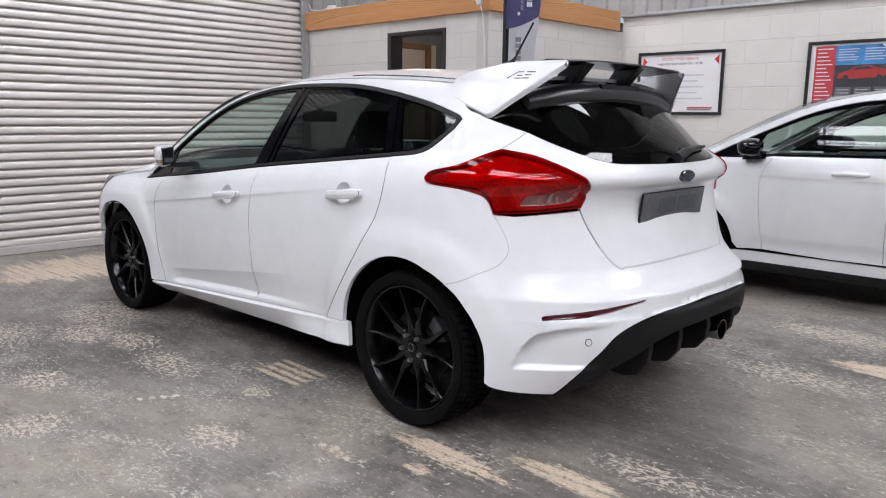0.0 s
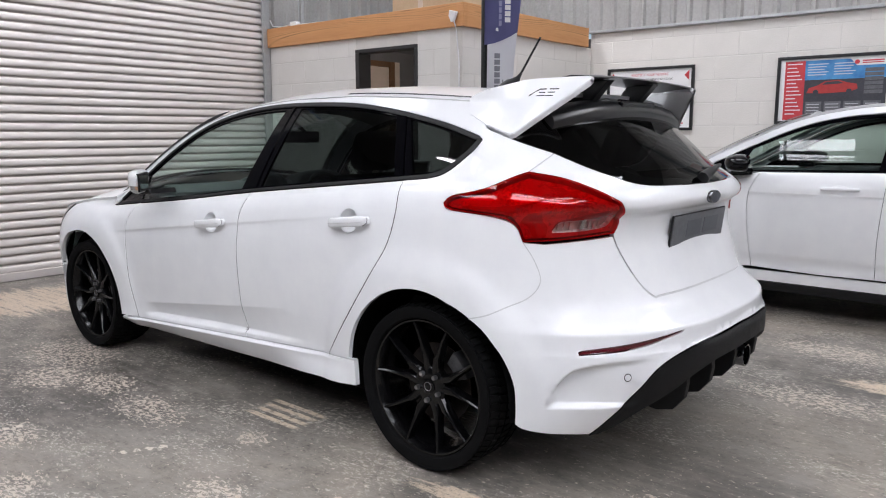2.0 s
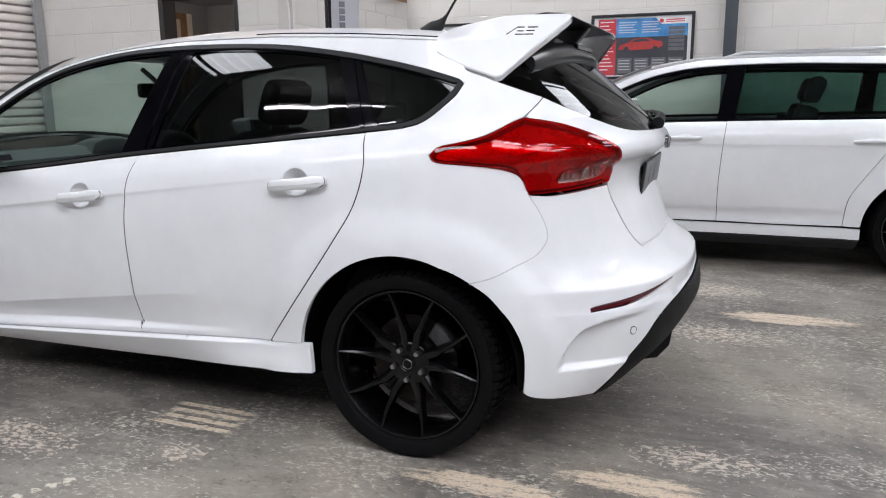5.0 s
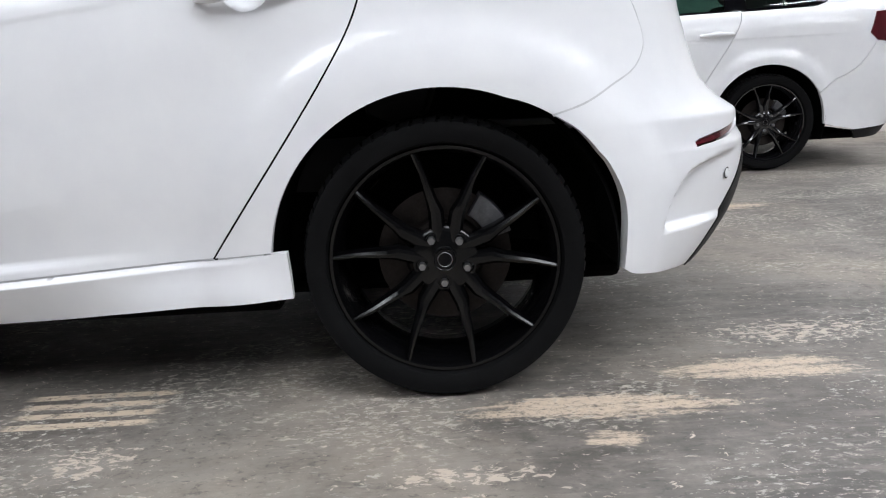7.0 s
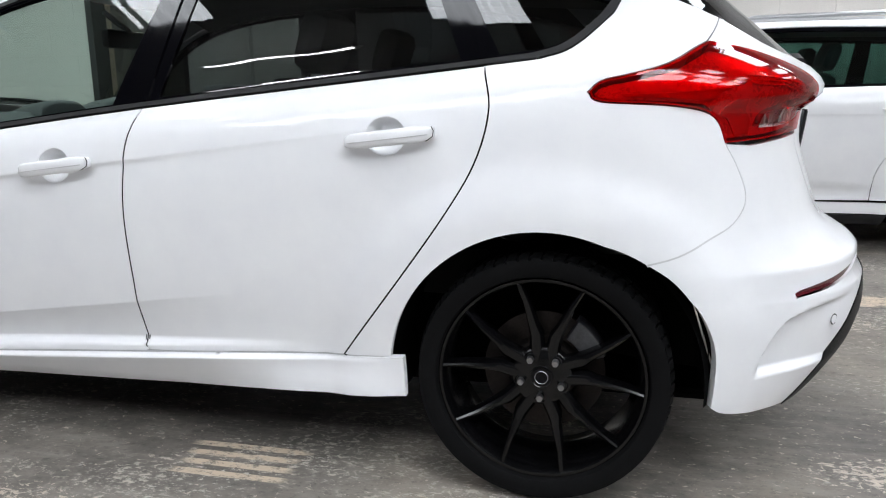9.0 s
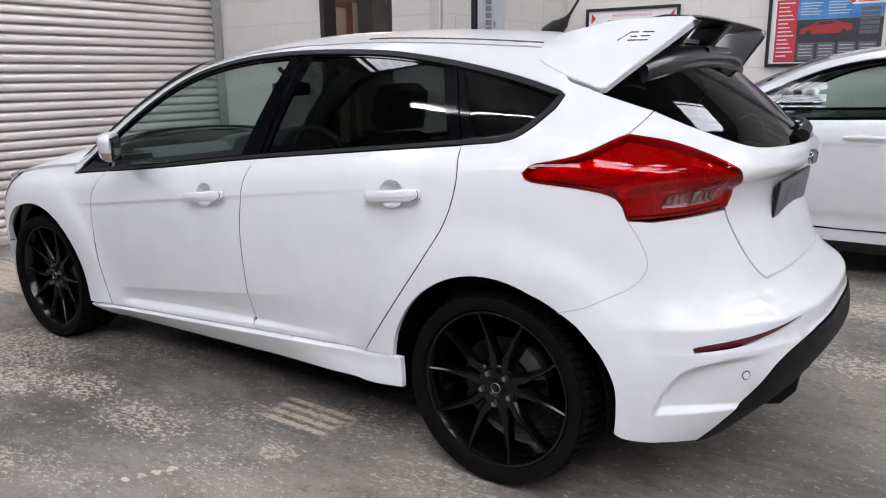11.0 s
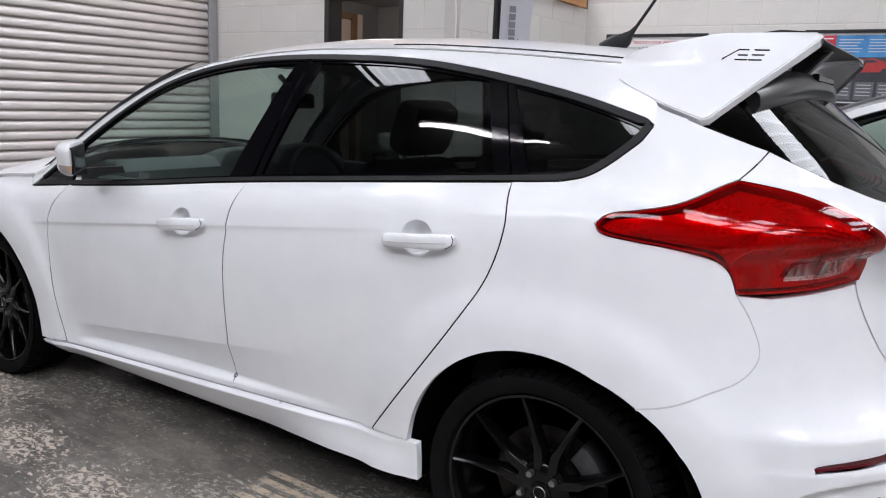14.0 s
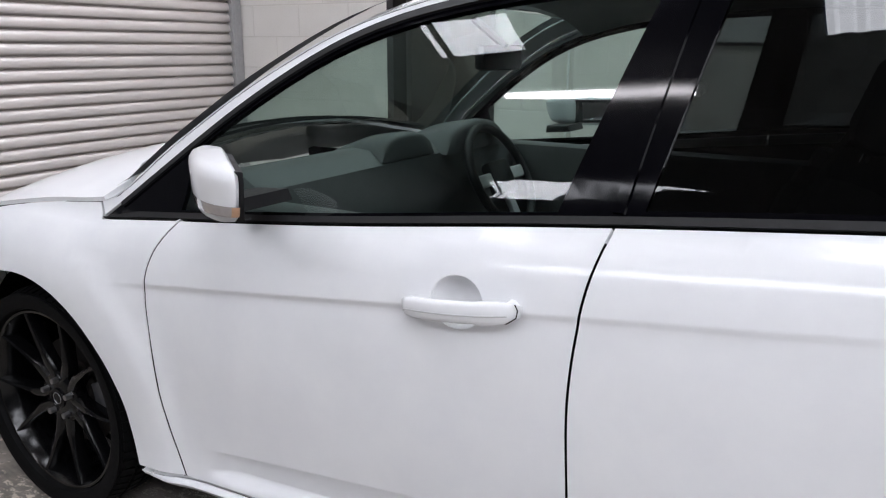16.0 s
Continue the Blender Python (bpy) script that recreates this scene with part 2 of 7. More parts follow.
M_FLOOR = floor_material()
M_PINE = timber_material()
M_WHITE = paint_material()
M_WHITE.node_tree.nodes["Principled BSDF"].inputs["Coat Weight"].default_value = 0.65
M_BLOCK = mottled("painted_blockwork", (0.64, 0.608, 0.568), (0.71, 0.676, 0.634), 3.0, 90.0, (0.6, 0.8), 0.5, depth=0.004)
M_BLOCK_GREY = mottled("grey_painted_blockwork", (0.66, 0.636, 0.60), (0.72, 0.696, 0.66), 3.0, 90.0, (0.6, 0.8), 0.5, depth=0.004)
M_MORTAR = mottled("mortar", (0.58, 0.553, 0.517), (0.65, 0.62, 0.58), 8.0, 120.0, (0.8, 0.9), 0.5)
M_SHUTTER = mottled("galvanised_slats", (0.60, 0.556, 0.535), (0.68, 0.632, 0.608), 1.6, 30.0, (0.36, 0.48), 0.05, (0.4, 1, 3), metal=0.35)
M_STEEL = mottled("galvanised_steel", (0.36, 0.365, 0.37), (0.46, 0.465, 0.47), 5.0, 50.0, (0.35, 0.5), 0.1, metal=0.6)
M_COLUMN = mottled("grey_painted_steel", (0.035, 0.042, 0.050), (0.055, 0.064, 0.074), 5.0, 60.0, (0.4, 0.55), 0.1)
M_CLADDING = mottled("wall_cladding", (0.30, 0.294, 0.28), (0.40, 0.39, 0.372), 1.5, 40.0, (0.5, 0.65), 0.1)
M_DARK_SHEET = mottled("dark_wall_sheet", (0.045, 0.046, 0.048), (0.07, 0.071, 0.073), 1.5, 40.0, (0.5, 0.7), 0.1)
M_ROOF = mottled("roof_sheet", (0.14, 0.14, 0.14), (0.18, 0.18, 0.178), 1.5, 40.0, (0.5, 0.7), 0.1)
M_FRAME_DARK = mottled("dark_door_lining", (0.018, 0.017, 0.017), (0.030, 0.028, 0.028), 6.0, 80.0, (0.4, 0.55), 0.1)
M_DOOR = mottled("cream_door", (0.60, 0.50, 0.42), (0.66, 0.56, 0.48), 4.0, 60.0, (0.45, 0.6), 0.1)
M_DOOR_EDGE = mottled("brown_door_edge", (0.20, 0.10, 0.05), (0.28, 0.15, 0.075), 4.0, 60.0, (0.45, 0.6), 0.1)
# Dark grey: the dim light inside the office is put into this colour.
M_INNER_WALL = mottled("dimmed_office_wall", (0.20, 0.20, 0.205), (0.25, 0.25, 0.255), 4.0, 60.0, (0.6, 0.8), 0.2)
M_TUBE = glow("lamp_tube", (0.98, 0.98, 1.0), 42.0)
# Glow of an unseen batten added to light the inner door.
M_TUBE_FILL = glow("added_office_tube", (1.0, 0.92, 0.82), 20.0)
# Glow stands in for daylight; added fill panels share it.
M_ROOFLIGHT_FILL = glow("rooflight_fill_sheet", (0.90, 0.96, 1.0), 9.0)
M_PLASTIC_WHITE = mottled("white_plastic", (0.72, 0.72, 0.72), (0.78, 0.78, 0.78), 20.0, 90.0, (0.3, 0.45), 0.05)
M_BLACK_FRAME = mat("black_frame", (0.012, 0.012, 0.013), 0.35)
M_CARD = mottled("cardboard", (0.50, 0.36, 0.22), (0.58, 0.43, 0.28), 8.0, 70.0, (0.7, 0.85), 0.2)


# ---- making meshes ----
def mesh_ob(name, verts, faces, material, parent=None, label="", smooth_shade=False, normals=None):
    me = bpy.data.meshes.new(name)
    me.from_pydata([tuple(map(float, v)) for v in verts], [], [tuple(map(int, f)) for f in faces])
    me.materials.append(material)
    if smooth_shade:
        me.shade_smooth()
    me.update()
    if normals is not None:
        me.normals_split_custom_set(normals)
    ob = new(name, me)
    if parent:
        ob.parent = parent
    if label:
        ob["label"] = label
    return ob


def part(name, bm, material, parent=None, label="", smooth_angle=None):
    """Links a bmesh as one mesh object under a thing or a part."""
    me = bpy.data.meshes.new(name)
    bmesh.ops.recalc_face_normals(bm, faces=bm.faces)
    if smooth_angle is not None:
        for f in bm.faces:
            f.smooth = True
        for e in bm.edges:
            if len(e.link_faces) == 2 and e.calc_face_angle(0) > radians(smooth_angle):
                e.smooth = False
    bm.to_mesh(me)
    bm.free()
    me.materials.append(material)
    ob = new(name, me)
    if parent:
        ob.parent = parent
    if label:
        ob["label"] = label
    return ob


def thing(name, label, category, at=(0, 0, 0), group="", kind="", turn=0.0):
    """An empty at a thing's base that its parts hang under."""
    ob = new(name)
    ob.matrix_basis = pose(*at, 0, 0, turn)
    ob.empty_display_size = 0.1
    return tagged(ob, label, category, group, kind)


def box_bm(lo, hi, bevel=0.0, bm=None, m=None):
    bm = bm or bmesh.new()
    lo, hi = Vector(lo), Vector(hi)
    made = bmesh.ops.create_cube(bm, size=1.0, matrix=(m or Matrix()) @ Matrix.Translation((lo + hi) / 2) @ Matrix.Diagonal((*(hi - lo), 1)))
    if bevel:
        edges = list({e for v in made["verts"] for e in v.link_edges})
        bmesh.ops.bevel(bm, geom=edges, offset=bevel, segments=2, profile=0.5, affect="EDGES")
    return bm


def tube_bm(points, radius, sides=8, bm=None, caps=True):
    """A round bar along points; radius a number or one for each point."""
    bm = bm or bmesh.new()
    pts = [Vector(p) for p in points]
    rings = []
    side = None
    for i, p in enumerate(pts):
        d = (pts[min(i + 1, len(pts) - 1)] - pts[max(i - 1, 0)]).normalized()
        side = d.orthogonal().normalized() if side is None else (side - d * side.dot(d)).normalized()
        up = d.cross(side)
        r = radius[i] if isinstance(radius, (list, tuple)) else radius
        rings.append([bm.verts.new(p + (side * math.cos(a) + up * math.sin(a)) * r) for a in (2 * math.pi * k / sides for k in range(sides))])
    for a, b in zip(rings, rings[1:]):
        for k in range(sides):
            bm.faces.new((a[k], a[(k + 1) % sides], b[(k + 1) % sides], b[k]))
    if caps:
        bm.faces.new(rings[0][::-1])
        bm.faces.new(rings[-1])
    return bm


def lathe_bm(profile, sides=64, axis="x", bm=None, closed=False):
    """Turns a profile of (along, radius) about an axis."""
    bm = bm or bmesh.new()
    rings = []
    for a, r in profile:
        ring = []
        for k in range(sides):
            t = 2 * math.pi * k / sides
            c, s = r * math.cos(t), r * math.sin(t)
            ring.append(bm.verts.new((a, c, s) if axis == "x" else (c, s, a) if axis == "z" else (c, a, s)))
        rings.append(ring)
    pairs = list(zip(rings, rings[1:])) + ([(rings[-1], rings[0])] if closed else [])
    for p, q in pairs:
        for k in range(sides):
            bm.faces.new((p[k], p[(k + 1) % sides], q[(k + 1) % sides], q[k]))
    return bm


def prism_bm(outline, a, b, axis="x", bm=None, bevel=0.0):
    """A flat outline drawn out from a to b along an axis."""
    bm = bm or bmesh.new()

    def at(p, d):
        return (d, p[0], p[1]) if axis == "x" else (p[0], d, p[1]) if axis == "y" else (p[0], p[1], d)
    lo, hi = [bm.verts.new(at(p, a)) for p in outline], [bm.verts.new(at(p, b)) for p in outline]
    n = len(outline)
    fs = [bm.faces.new(lo[::-1]), bm.faces.new(hi)]
    fs += [bm.faces.new((lo[i], lo[(i + 1) % n], hi[(i + 1) % n], hi[i])) for i in range(n)]
    if bevel:
        bmesh.ops.recalc_face_normals(bm, faces=fs)
        bmesh.ops.bevel(bm, geom=list({e for f in fs[:2] for e in f.edges}), offset=bevel, segments=2, profile=0.5, affect="EDGES")
    return bm


def text_part(words, size, m, material, parent, name="lettering", depth=0.0006, align="CENTER"):
    cu = bpy.data.curves.new(name, "FONT")
    cu.body, cu.size, cu.extrude, cu.align_x, cu.align_y = words, size, depth, align, "CENTER"
    tmp = bpy.data.objects.new("tmp", cu)
    me = bpy.data.meshes.new_from_object(tmp)
    bpy.data.objects.remove(tmp)
    me.materials.clear()
    me.materials.append(material)
    ob = new(name, me)
    ob.parent = parent
    ob.matrix_basis = m
    return ob


# ---- the workshop ----
X_OFFICE, Y_CORNER, X_WALL, Y_SHUTTER = 2.42, 2.43, 4.70, 5.20
X_BACK, Y_BACK = -9.0, -9.5
X_SHUTTER = -1.75


def ground():
    n = 2
    verts = [(x, y, 0) for x in (X_BACK - 0.3, X_WALL + 0.3) for y in (Y_BACK - 0.3, Y_SHUTTER + 4.0)]
    ob = mesh_ob("floor", verts, [(0, 2, 3, 1)], M_FLOOR)
    return tagged(ob, "worn grey concrete floor with tan scuffed patches", "floor", kind="structure")


def roller_shutter():
    """A curtain of curved interlocking slats between two guides."""
    ob = thing("roller_shutter", "closed galvanised roller shutter with curved slats", "shutter", (0, Y_SHUTTER, 0))
    pitch, x0, x1 = 0.0765, X_SHUTTER, X_OFFICE - 0.06
    prof = [(0.020, -0.010), (0.014, 0.000), (-0.008, 0.001), (-0.0125, 0.004), (-0.0145, 0.011), (-0.0150, 0.020), (-0.0138, 0.032), (-0.0110, 0.044), (-0.0065, 0.054), (0.0, 0.0615), (0.010, 0.0655), (0.020, 0.0665)]
    verts, faces = [], []
    k = len(prof)
    for i, (y, z) in enumerate(prof):
        verts += [(x0, y, z), (x1, y, z)]
    faces = [(2 * i, 2 * i + 1, 2 * i + 3, 2 * i + 2) for i in range(k - 1)]
    first = mesh_ob("slat", verts, faces, M_SHUTTER, ob, smooth_shade=True)
    for i in range(56):
        s = first if i == 0 else new("slat", first.data)
        s.parent = ob
        s.location = (0, 0, 0.075 + i * pitch)
    bm = box_bm((x0, -0.03, 0.004), (x1, 0.02, 0.075), 0.006)
    part("bottom_rail", bm, M_SHUTTER, ob, "galvanised bottom rail")
    bm = box_bm((X_OFFICE - 0.07, -0.075, 0.0), (X_OFFICE - 0.008, 0.04, 4.5), 0.004)
    box_bm((X_OFFICE - 0.10, -0.075, 0.0), (X_OFFICE - 0.07, -0.06, 4.5), 0.003, bm)
    part("guide_rail", bm, M_STEEL, ob, "galvanised guide channel")
    part("guide_rail", box_bm((X_SHUTTER - 0.06, -0.075, 0.0), (X_SHUTTER + 0.002, 0.04, 4.5), 0.004), M_STEEL, ob, "galvanised guide channel")
    return ob


def block_wall(name, label, axis, fixed, a0, a1, z0, z1, out, material, openings=(), shift=0.0, thick=0.14, limit=(None, None)):
    """Painted blocks laid in half bond on a mortar core; every block is a piece. out: the side that faces the room."""
    core = bmesh.new()
    segs = [(a0, a1, z0, z1)]
    for o0, o1, p0, p1 in openings:
        nxt = []
        for b0, b1, q0, q1 in segs:
            if o1 <= b0 or o0 >= b1:
                nxt.append((b0, b1, q0, q1))
                continue
            nxt += [(b0, o0, q0, q1), (o1, b1, q0, q1), (o0, o1, p1, q1)]
        segs = [s for s in nxt if s[1] - s[0] > 0.002 and s[3] - s[2] > 0.002]
    d0, d1 = sorted((fixed - out * 0.0022, fixed - out * thick))
    for b0, b1, q0, q1 in segs:
        lo, hi = ((d0, b0, q0), (d1, b1, q1)) if axis == "y" else ((b0, d0, q0), (b1, d1, q1))
        box_bm(lo, hi, 0, core)
    wall = part(name, core, M_MORTAR)
    tagged(wall, label, "wall", kind="structure")
    bl, bh, j = 0.443, 0.2185, 0.0065
    shared = {}
    row = 0
    z = z0
    while z < z1 - 0.02:
        zt = min(z + bh, z1 - 0.003)
        a = a0 - (bl + j) * (0.5 if row % 2 else 0.0) - shift
        while a < a1:
            b0, b1 = max(a, a0 + 0.003), min(a + bl, a1 - 0.003)
            spans = [(b0, b1)]
            for o0, o1, p0, p1 in openings:
                if zt > p0 and z < p1 - 0.05:
                    spans = [s for x, y in spans for s in ((x, min(y, o0)), (max(x, o1), y)) if s[1] - s[0] > 0.01]
            for b0, b1 in spans:
                if b1 - b0 > 0.02:
                    key = (round(b1 - b0, 3), round(zt - z, 3))
                    if key not in shared:
                        w, h = key
                        bm = bmesh.new()
                        c = 0.004
                        o = [(-w / 2, 0), (w / 2, 0), (w / 2, h), (-w / 2, h)]
                        i_ = [(-w / 2 + c, c), (w / 2 - c, c), (w / 2 - c, h - c), (-w / 2 + c, h - c)]

                        def at(p, d):
                            return (out * d, p[0], p[1]) if axis == "y" else (p[0], out * d, p[1])
                        vo, vi, vb = ([bm.verts.new(at(p, d)) for p in q] for q, d in ((o, -0.0014), (i_, 0.0), (o, -0.012)))
                        bm.faces.new(vi)
                        for k in range(4):
                            bm.faces.new((vo[k], vo[(k + 1) % 4], vi[(k + 1) % 4], vi[k]))
                            bm.faces.new((vb[k], vb[(k + 1) % 4], vo[(k + 1) % 4], vo[k]))
                        bmesh.ops.recalc_face_normals(bm, faces=bm.faces)
                        if bm.faces[0].normal.dot(Vector((out, 0, 0)) if axis == "y" else Vector((0, out, 0))) < 0:
                            bmesh.ops.reverse_faces(bm, faces=bm.faces)
                        me = bpy.data.meshes.new("block")
                        bm.to_mesh(me)
                        bm.free()
                        me.materials.append(material)
                        shared[key] = me
                    ob = new("block", shared[key])
                    ob.parent = wall
                    m = (b0 + b1) / 2
                    ob.location = (fixed, m, z) if axis == "y" else (m, fixed, z)
            a += bl + j
        z += bh + j
        row += 1
    return wall


def cladding(name, label, axis, fixed, a0, a1, z0, z1, out, material, kind="structure", rib=0.167):
    """Trapezoid-ribbed metal sheet."""
    prof, a = [], a0
    while a < a1:
        prof += [(a, 0.0), (a + 0.10, 0.0), (a + 0.118, 0.032), (a + 0.149, 0.032)]
        a += rib
    verts = []
    for p, d in prof:
        for z in (z0, z1):
            verts.append((fixed + out * d, p, z) if axis == "y" else (p, fixed + out * d, z))
    faces = [(2 * i, 2 * i + 1, 2 * i + 3, 2 * i + 2) for i in range(len(prof) - 1)]
    ob = mesh_ob(name, verts, faces, material)
    return tagged(ob, label, "wall", kind=kind)


ground()
roller_shutter()
DOOR_Y0, DOOR_Y1, DOOR_Z = 2.96, 3.78, 2.085
BEAM_Z0, BEAM_Z1 = 2.195, 2.395


def beam():
    """Timber wall plates along the top of the office walls."""
    ob = thing("timber_wall_plate", "orange pine wall plate on top of the office walls", "beam", (X_OFFICE, Y_CORNER, BEAM_Z0))
    part("long_beam", box_bm((-0.045, -0.045, 0), (0.0, Y_SHUTTER - Y_CORNER - 0.02, BEAM_Z1 - BEAM_Z0), 0.004), M_PINE, ob)
    part("short_beam", box_bm((0.002, -0.045, 0), (X_WALL - X_OFFICE - 0.13, 0.0, BEAM_Z1 - BEAM_Z0), 0.004), M_PINE, ob)
    return ob


beam()


def door_lining():
    ob = thing("door_1", "dark grey office door lining round an open doorway", "door frame", (X_OFFICE, 0, 0), kind="structure")
    w = 0.034
    for name, a, b in (("jamb", DOOR_Y0, DOOR_Y0 + w), ("jamb", DOOR_Y1 - w * 1.6, DOOR_Y1)):
        part(name, box_bm((-0.012, a, 0), (0.15, b, DOOR_Z - w), 0.004), M_FRAME_DARK, ob)
    part("head", box_bm((-0.012, DOOR_Y0, DOOR_Z - w), (0.15, DOOR_Y1, DOOR_Z), 0.004), M_FRAME_DARK, ob)
    return ob


door_lining()


def office_inside():
    """What shows through the doorway: a far wall with a cream door and its frame."""
    y1, zc = 5.10, 2.30
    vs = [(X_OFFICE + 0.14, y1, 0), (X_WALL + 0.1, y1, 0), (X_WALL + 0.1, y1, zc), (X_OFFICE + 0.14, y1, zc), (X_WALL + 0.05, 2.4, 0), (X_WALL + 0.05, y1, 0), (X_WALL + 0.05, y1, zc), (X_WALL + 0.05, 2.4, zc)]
    tagged(mesh_ob("wall_office_inside", vs, [(0, 1, 2, 3), (4, 5, 6, 7)], M_INNER_WALL), "grey painted office wall with its dimness put into the colour", "wall", kind="structure")
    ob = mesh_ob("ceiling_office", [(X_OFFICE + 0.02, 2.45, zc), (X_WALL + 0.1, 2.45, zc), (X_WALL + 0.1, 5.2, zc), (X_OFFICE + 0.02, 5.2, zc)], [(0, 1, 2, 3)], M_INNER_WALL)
    tagged(ob, "office ceiling boards in the same dimmed grey", "ceiling", kind="structure")
    d = thing("inner_door", "cream panelled inner door in a brown frame", "door", (3.87, y1, 0))
    part("leaf", box_bm((-0.62, -0.05, 0.01), (0.34, -0.012, 2.10), 0.004), M_DOOR, d)
    for a, b, m in ((-0.70, -0.625, M_DOOR_EDGE), (0.345, 0.43, M_DOOR_EDGE), (0.432, 0.52, M_DOOR)):
        part("jamb", box_bm((a, -0.07, 0), (b, -0.004, 2.17), 0.004), m, d)
    part("head", box_bm((-0.625, -0.07, 2.105), (0.345, -0.004, 2.17), 0.004), M_DOOR_EDGE, d)
    return d


office_inside()
cladding("wall_cladding_side", "grey ribbed metal wall cladding above the blockwork", "y", X_WALL - 0.01, Y_BACK, Y_SHUTTER, 2.37, 5.2, -1, M_CLADDING)
cladding("wall_cladding_end", "grey ribbed metal end wall above the office", "x", Y_SHUTTER + 0.03, X_OFFICE - 0.005, X_WALL, 2.2, 5.2, -1, M_CLADDING)
YS = Y_SHUTTER - 0.03
for nm, vs in (("wall_back", [(X_BACK, Y_BACK, 0), (X_WALL, Y_BACK, 0), (X_WALL, Y_BACK, 5.2), (X_BACK, Y_BACK, 5.2)]),
               ("wall_far_side", [(X_BACK, Y_BACK, 0), (X_BACK, Y_SHUTTER, 0), (X_BACK, Y_SHUTTER, 5.2), (X_BACK, Y_BACK, 5.2)]),
               ("wall_shutter_side", [(X_BACK, YS, 0), (X_SHUTTER - 0.05, YS, 0), (X_SHUTTER - 0.05, YS, 5.2), (X_BACK, YS, 5.2)]),
               ("wall_shutter_head", [(X_SHUTTER - 0.05, YS, 4.36), (X_OFFICE, YS, 4.36), (X_OFFICE, YS, 5.2), (X_SHUTTER - 0.05, YS, 5.2)])):
    tagged(mesh_ob(nm, vs, [(0, 1, 2, 3)], M_DARK_SHEET), "plain dark grey workshop wall", "wall", kind="structure")

# the sill flashing between the blockwork and the cladding
bm = box_bm((X_WALL - 0.05, Y_BACK, 2.345), (X_WALL + 0.02, Y_CORNER, 2.375), 0.004)
tagged(part("trim_flashing", bm, M_STEEL), "grey metal flashing along the wall top", "trim", kind="structure")


def column():
    """A steel I-section standing against the side wall."""
    ob = thing("steel_column", "dark grey painted steel column against the wall", "column", (X_WALL - 0.01, -0.86, 0))
    bm = box_bm((-0.152, -0.055, 0), (-0.142, 0.055, 4.6), 0.002)
    box_bm((-0.010, -0.055, 0), (0.0, 0.055, 4.6), 0.002, bm)
    box_bm((-0.142, -0.005, 0), (-0.010, 0.005, 4.6), 0, bm)
    part("section", bm, M_COLUMN, ob)
    part("base_plate", box_bm((-0.19, -0.11, 0), (0.0, 0.11, 0.012), 0.002), M_COLUMN, ob)
    return ob


column()


def roof():
    """Flat roof sheet with translucent rooflights let into it, many added as fill light."""
    # The first two follow glass reflections; most others are unseen, added fill lights.
    lights = [(-1.68, 3.67, 0.95, 0.31), (-2.03, 1.08, 0.66, 0.37), (-1.75, -2.9, 0.9, 0.42), (-1.75, -5.2, 0.9, 0.42)] + [(-4.6, y, 1.6, 1.1) for y in (-1.6, -4.4, -7.2)]
    lights += [(-3.1, y, 1.0, 0.8) for y in (-1.1, -3.6, -6.4)] + [(-5.9, 2.7, 1.7, 1.9)]
    # Right row and front panel mostly added to brighten floor, wall and shutter.
    lights += [(2.9, y, 1.5, 0.55) for y in (2.75, 1.0, -2.75, -4.6, -6.9)] + [(2.5, -0.45, 0.8, 0.28)] + [(0.3, 3.7, 1.4, 0.55), (-0.87, 0.75, 0.13, 0.40)]
    xs = sorted({X_BACK, X_WALL, *[l[0] - l[2] / 2 for l in lights], *[l[0] + l[2] / 2 for l in lights]})
    ys = sorted({Y_BACK, Y_SHUTTER + 0.1, *[l[1] - l[3] for l in lights], *[l[1] + l[3] for l in lights]})
    verts, faces = [], []
    for x0, x1 in zip(xs, xs[1:]):
        for y0, y1 in zip(ys, ys[1:]):
            if any(abs((x0 + x1) / 2 - l[0]) < l[2] / 2 and abs((y0 + y1) / 2 - l[1]) < l[3] for l in lights):
                continue
            n = len(verts)
            verts += [(x0, y0, CEIL), (x1, y0, CEIL), (x1, y1, CEIL), (x0, y1, CEIL)]
            faces.append((n, n + 1, n + 2, n + 3))
    tagged(mesh_ob("ceiling", verts, faces, M_ROOF), "grey metal roof sheets", "ceiling", kind="structure")
    for x, y, w, d0 in lights:
        pr, a = [], y - d0
        while a < y + d0 - 0.02:
            pr += [(a, 0), (a + 0.07, 0), (a + 0.09, 0.03), (a + 0.13, 0.03)]
            a += 0.15
        vs = []
        for p, d in pr:
            vs += [(x - w / 2, p, CEIL + 0.02 - d), (x + w / 2, p, CEIL + 0.02 - d)]
        ob = mesh_ob("rooflight", vs, [(2 * i, 2 * i + 1, 2 * i + 3, 2 * i + 2) for i in range(len(pr) - 1)], M_ROOFLIGHT_FILL)
        tagged(ob, "bright translucent corrugated rooflight sheet, many added as fill light", "rooflight", "rooflights", "structure")


roof()


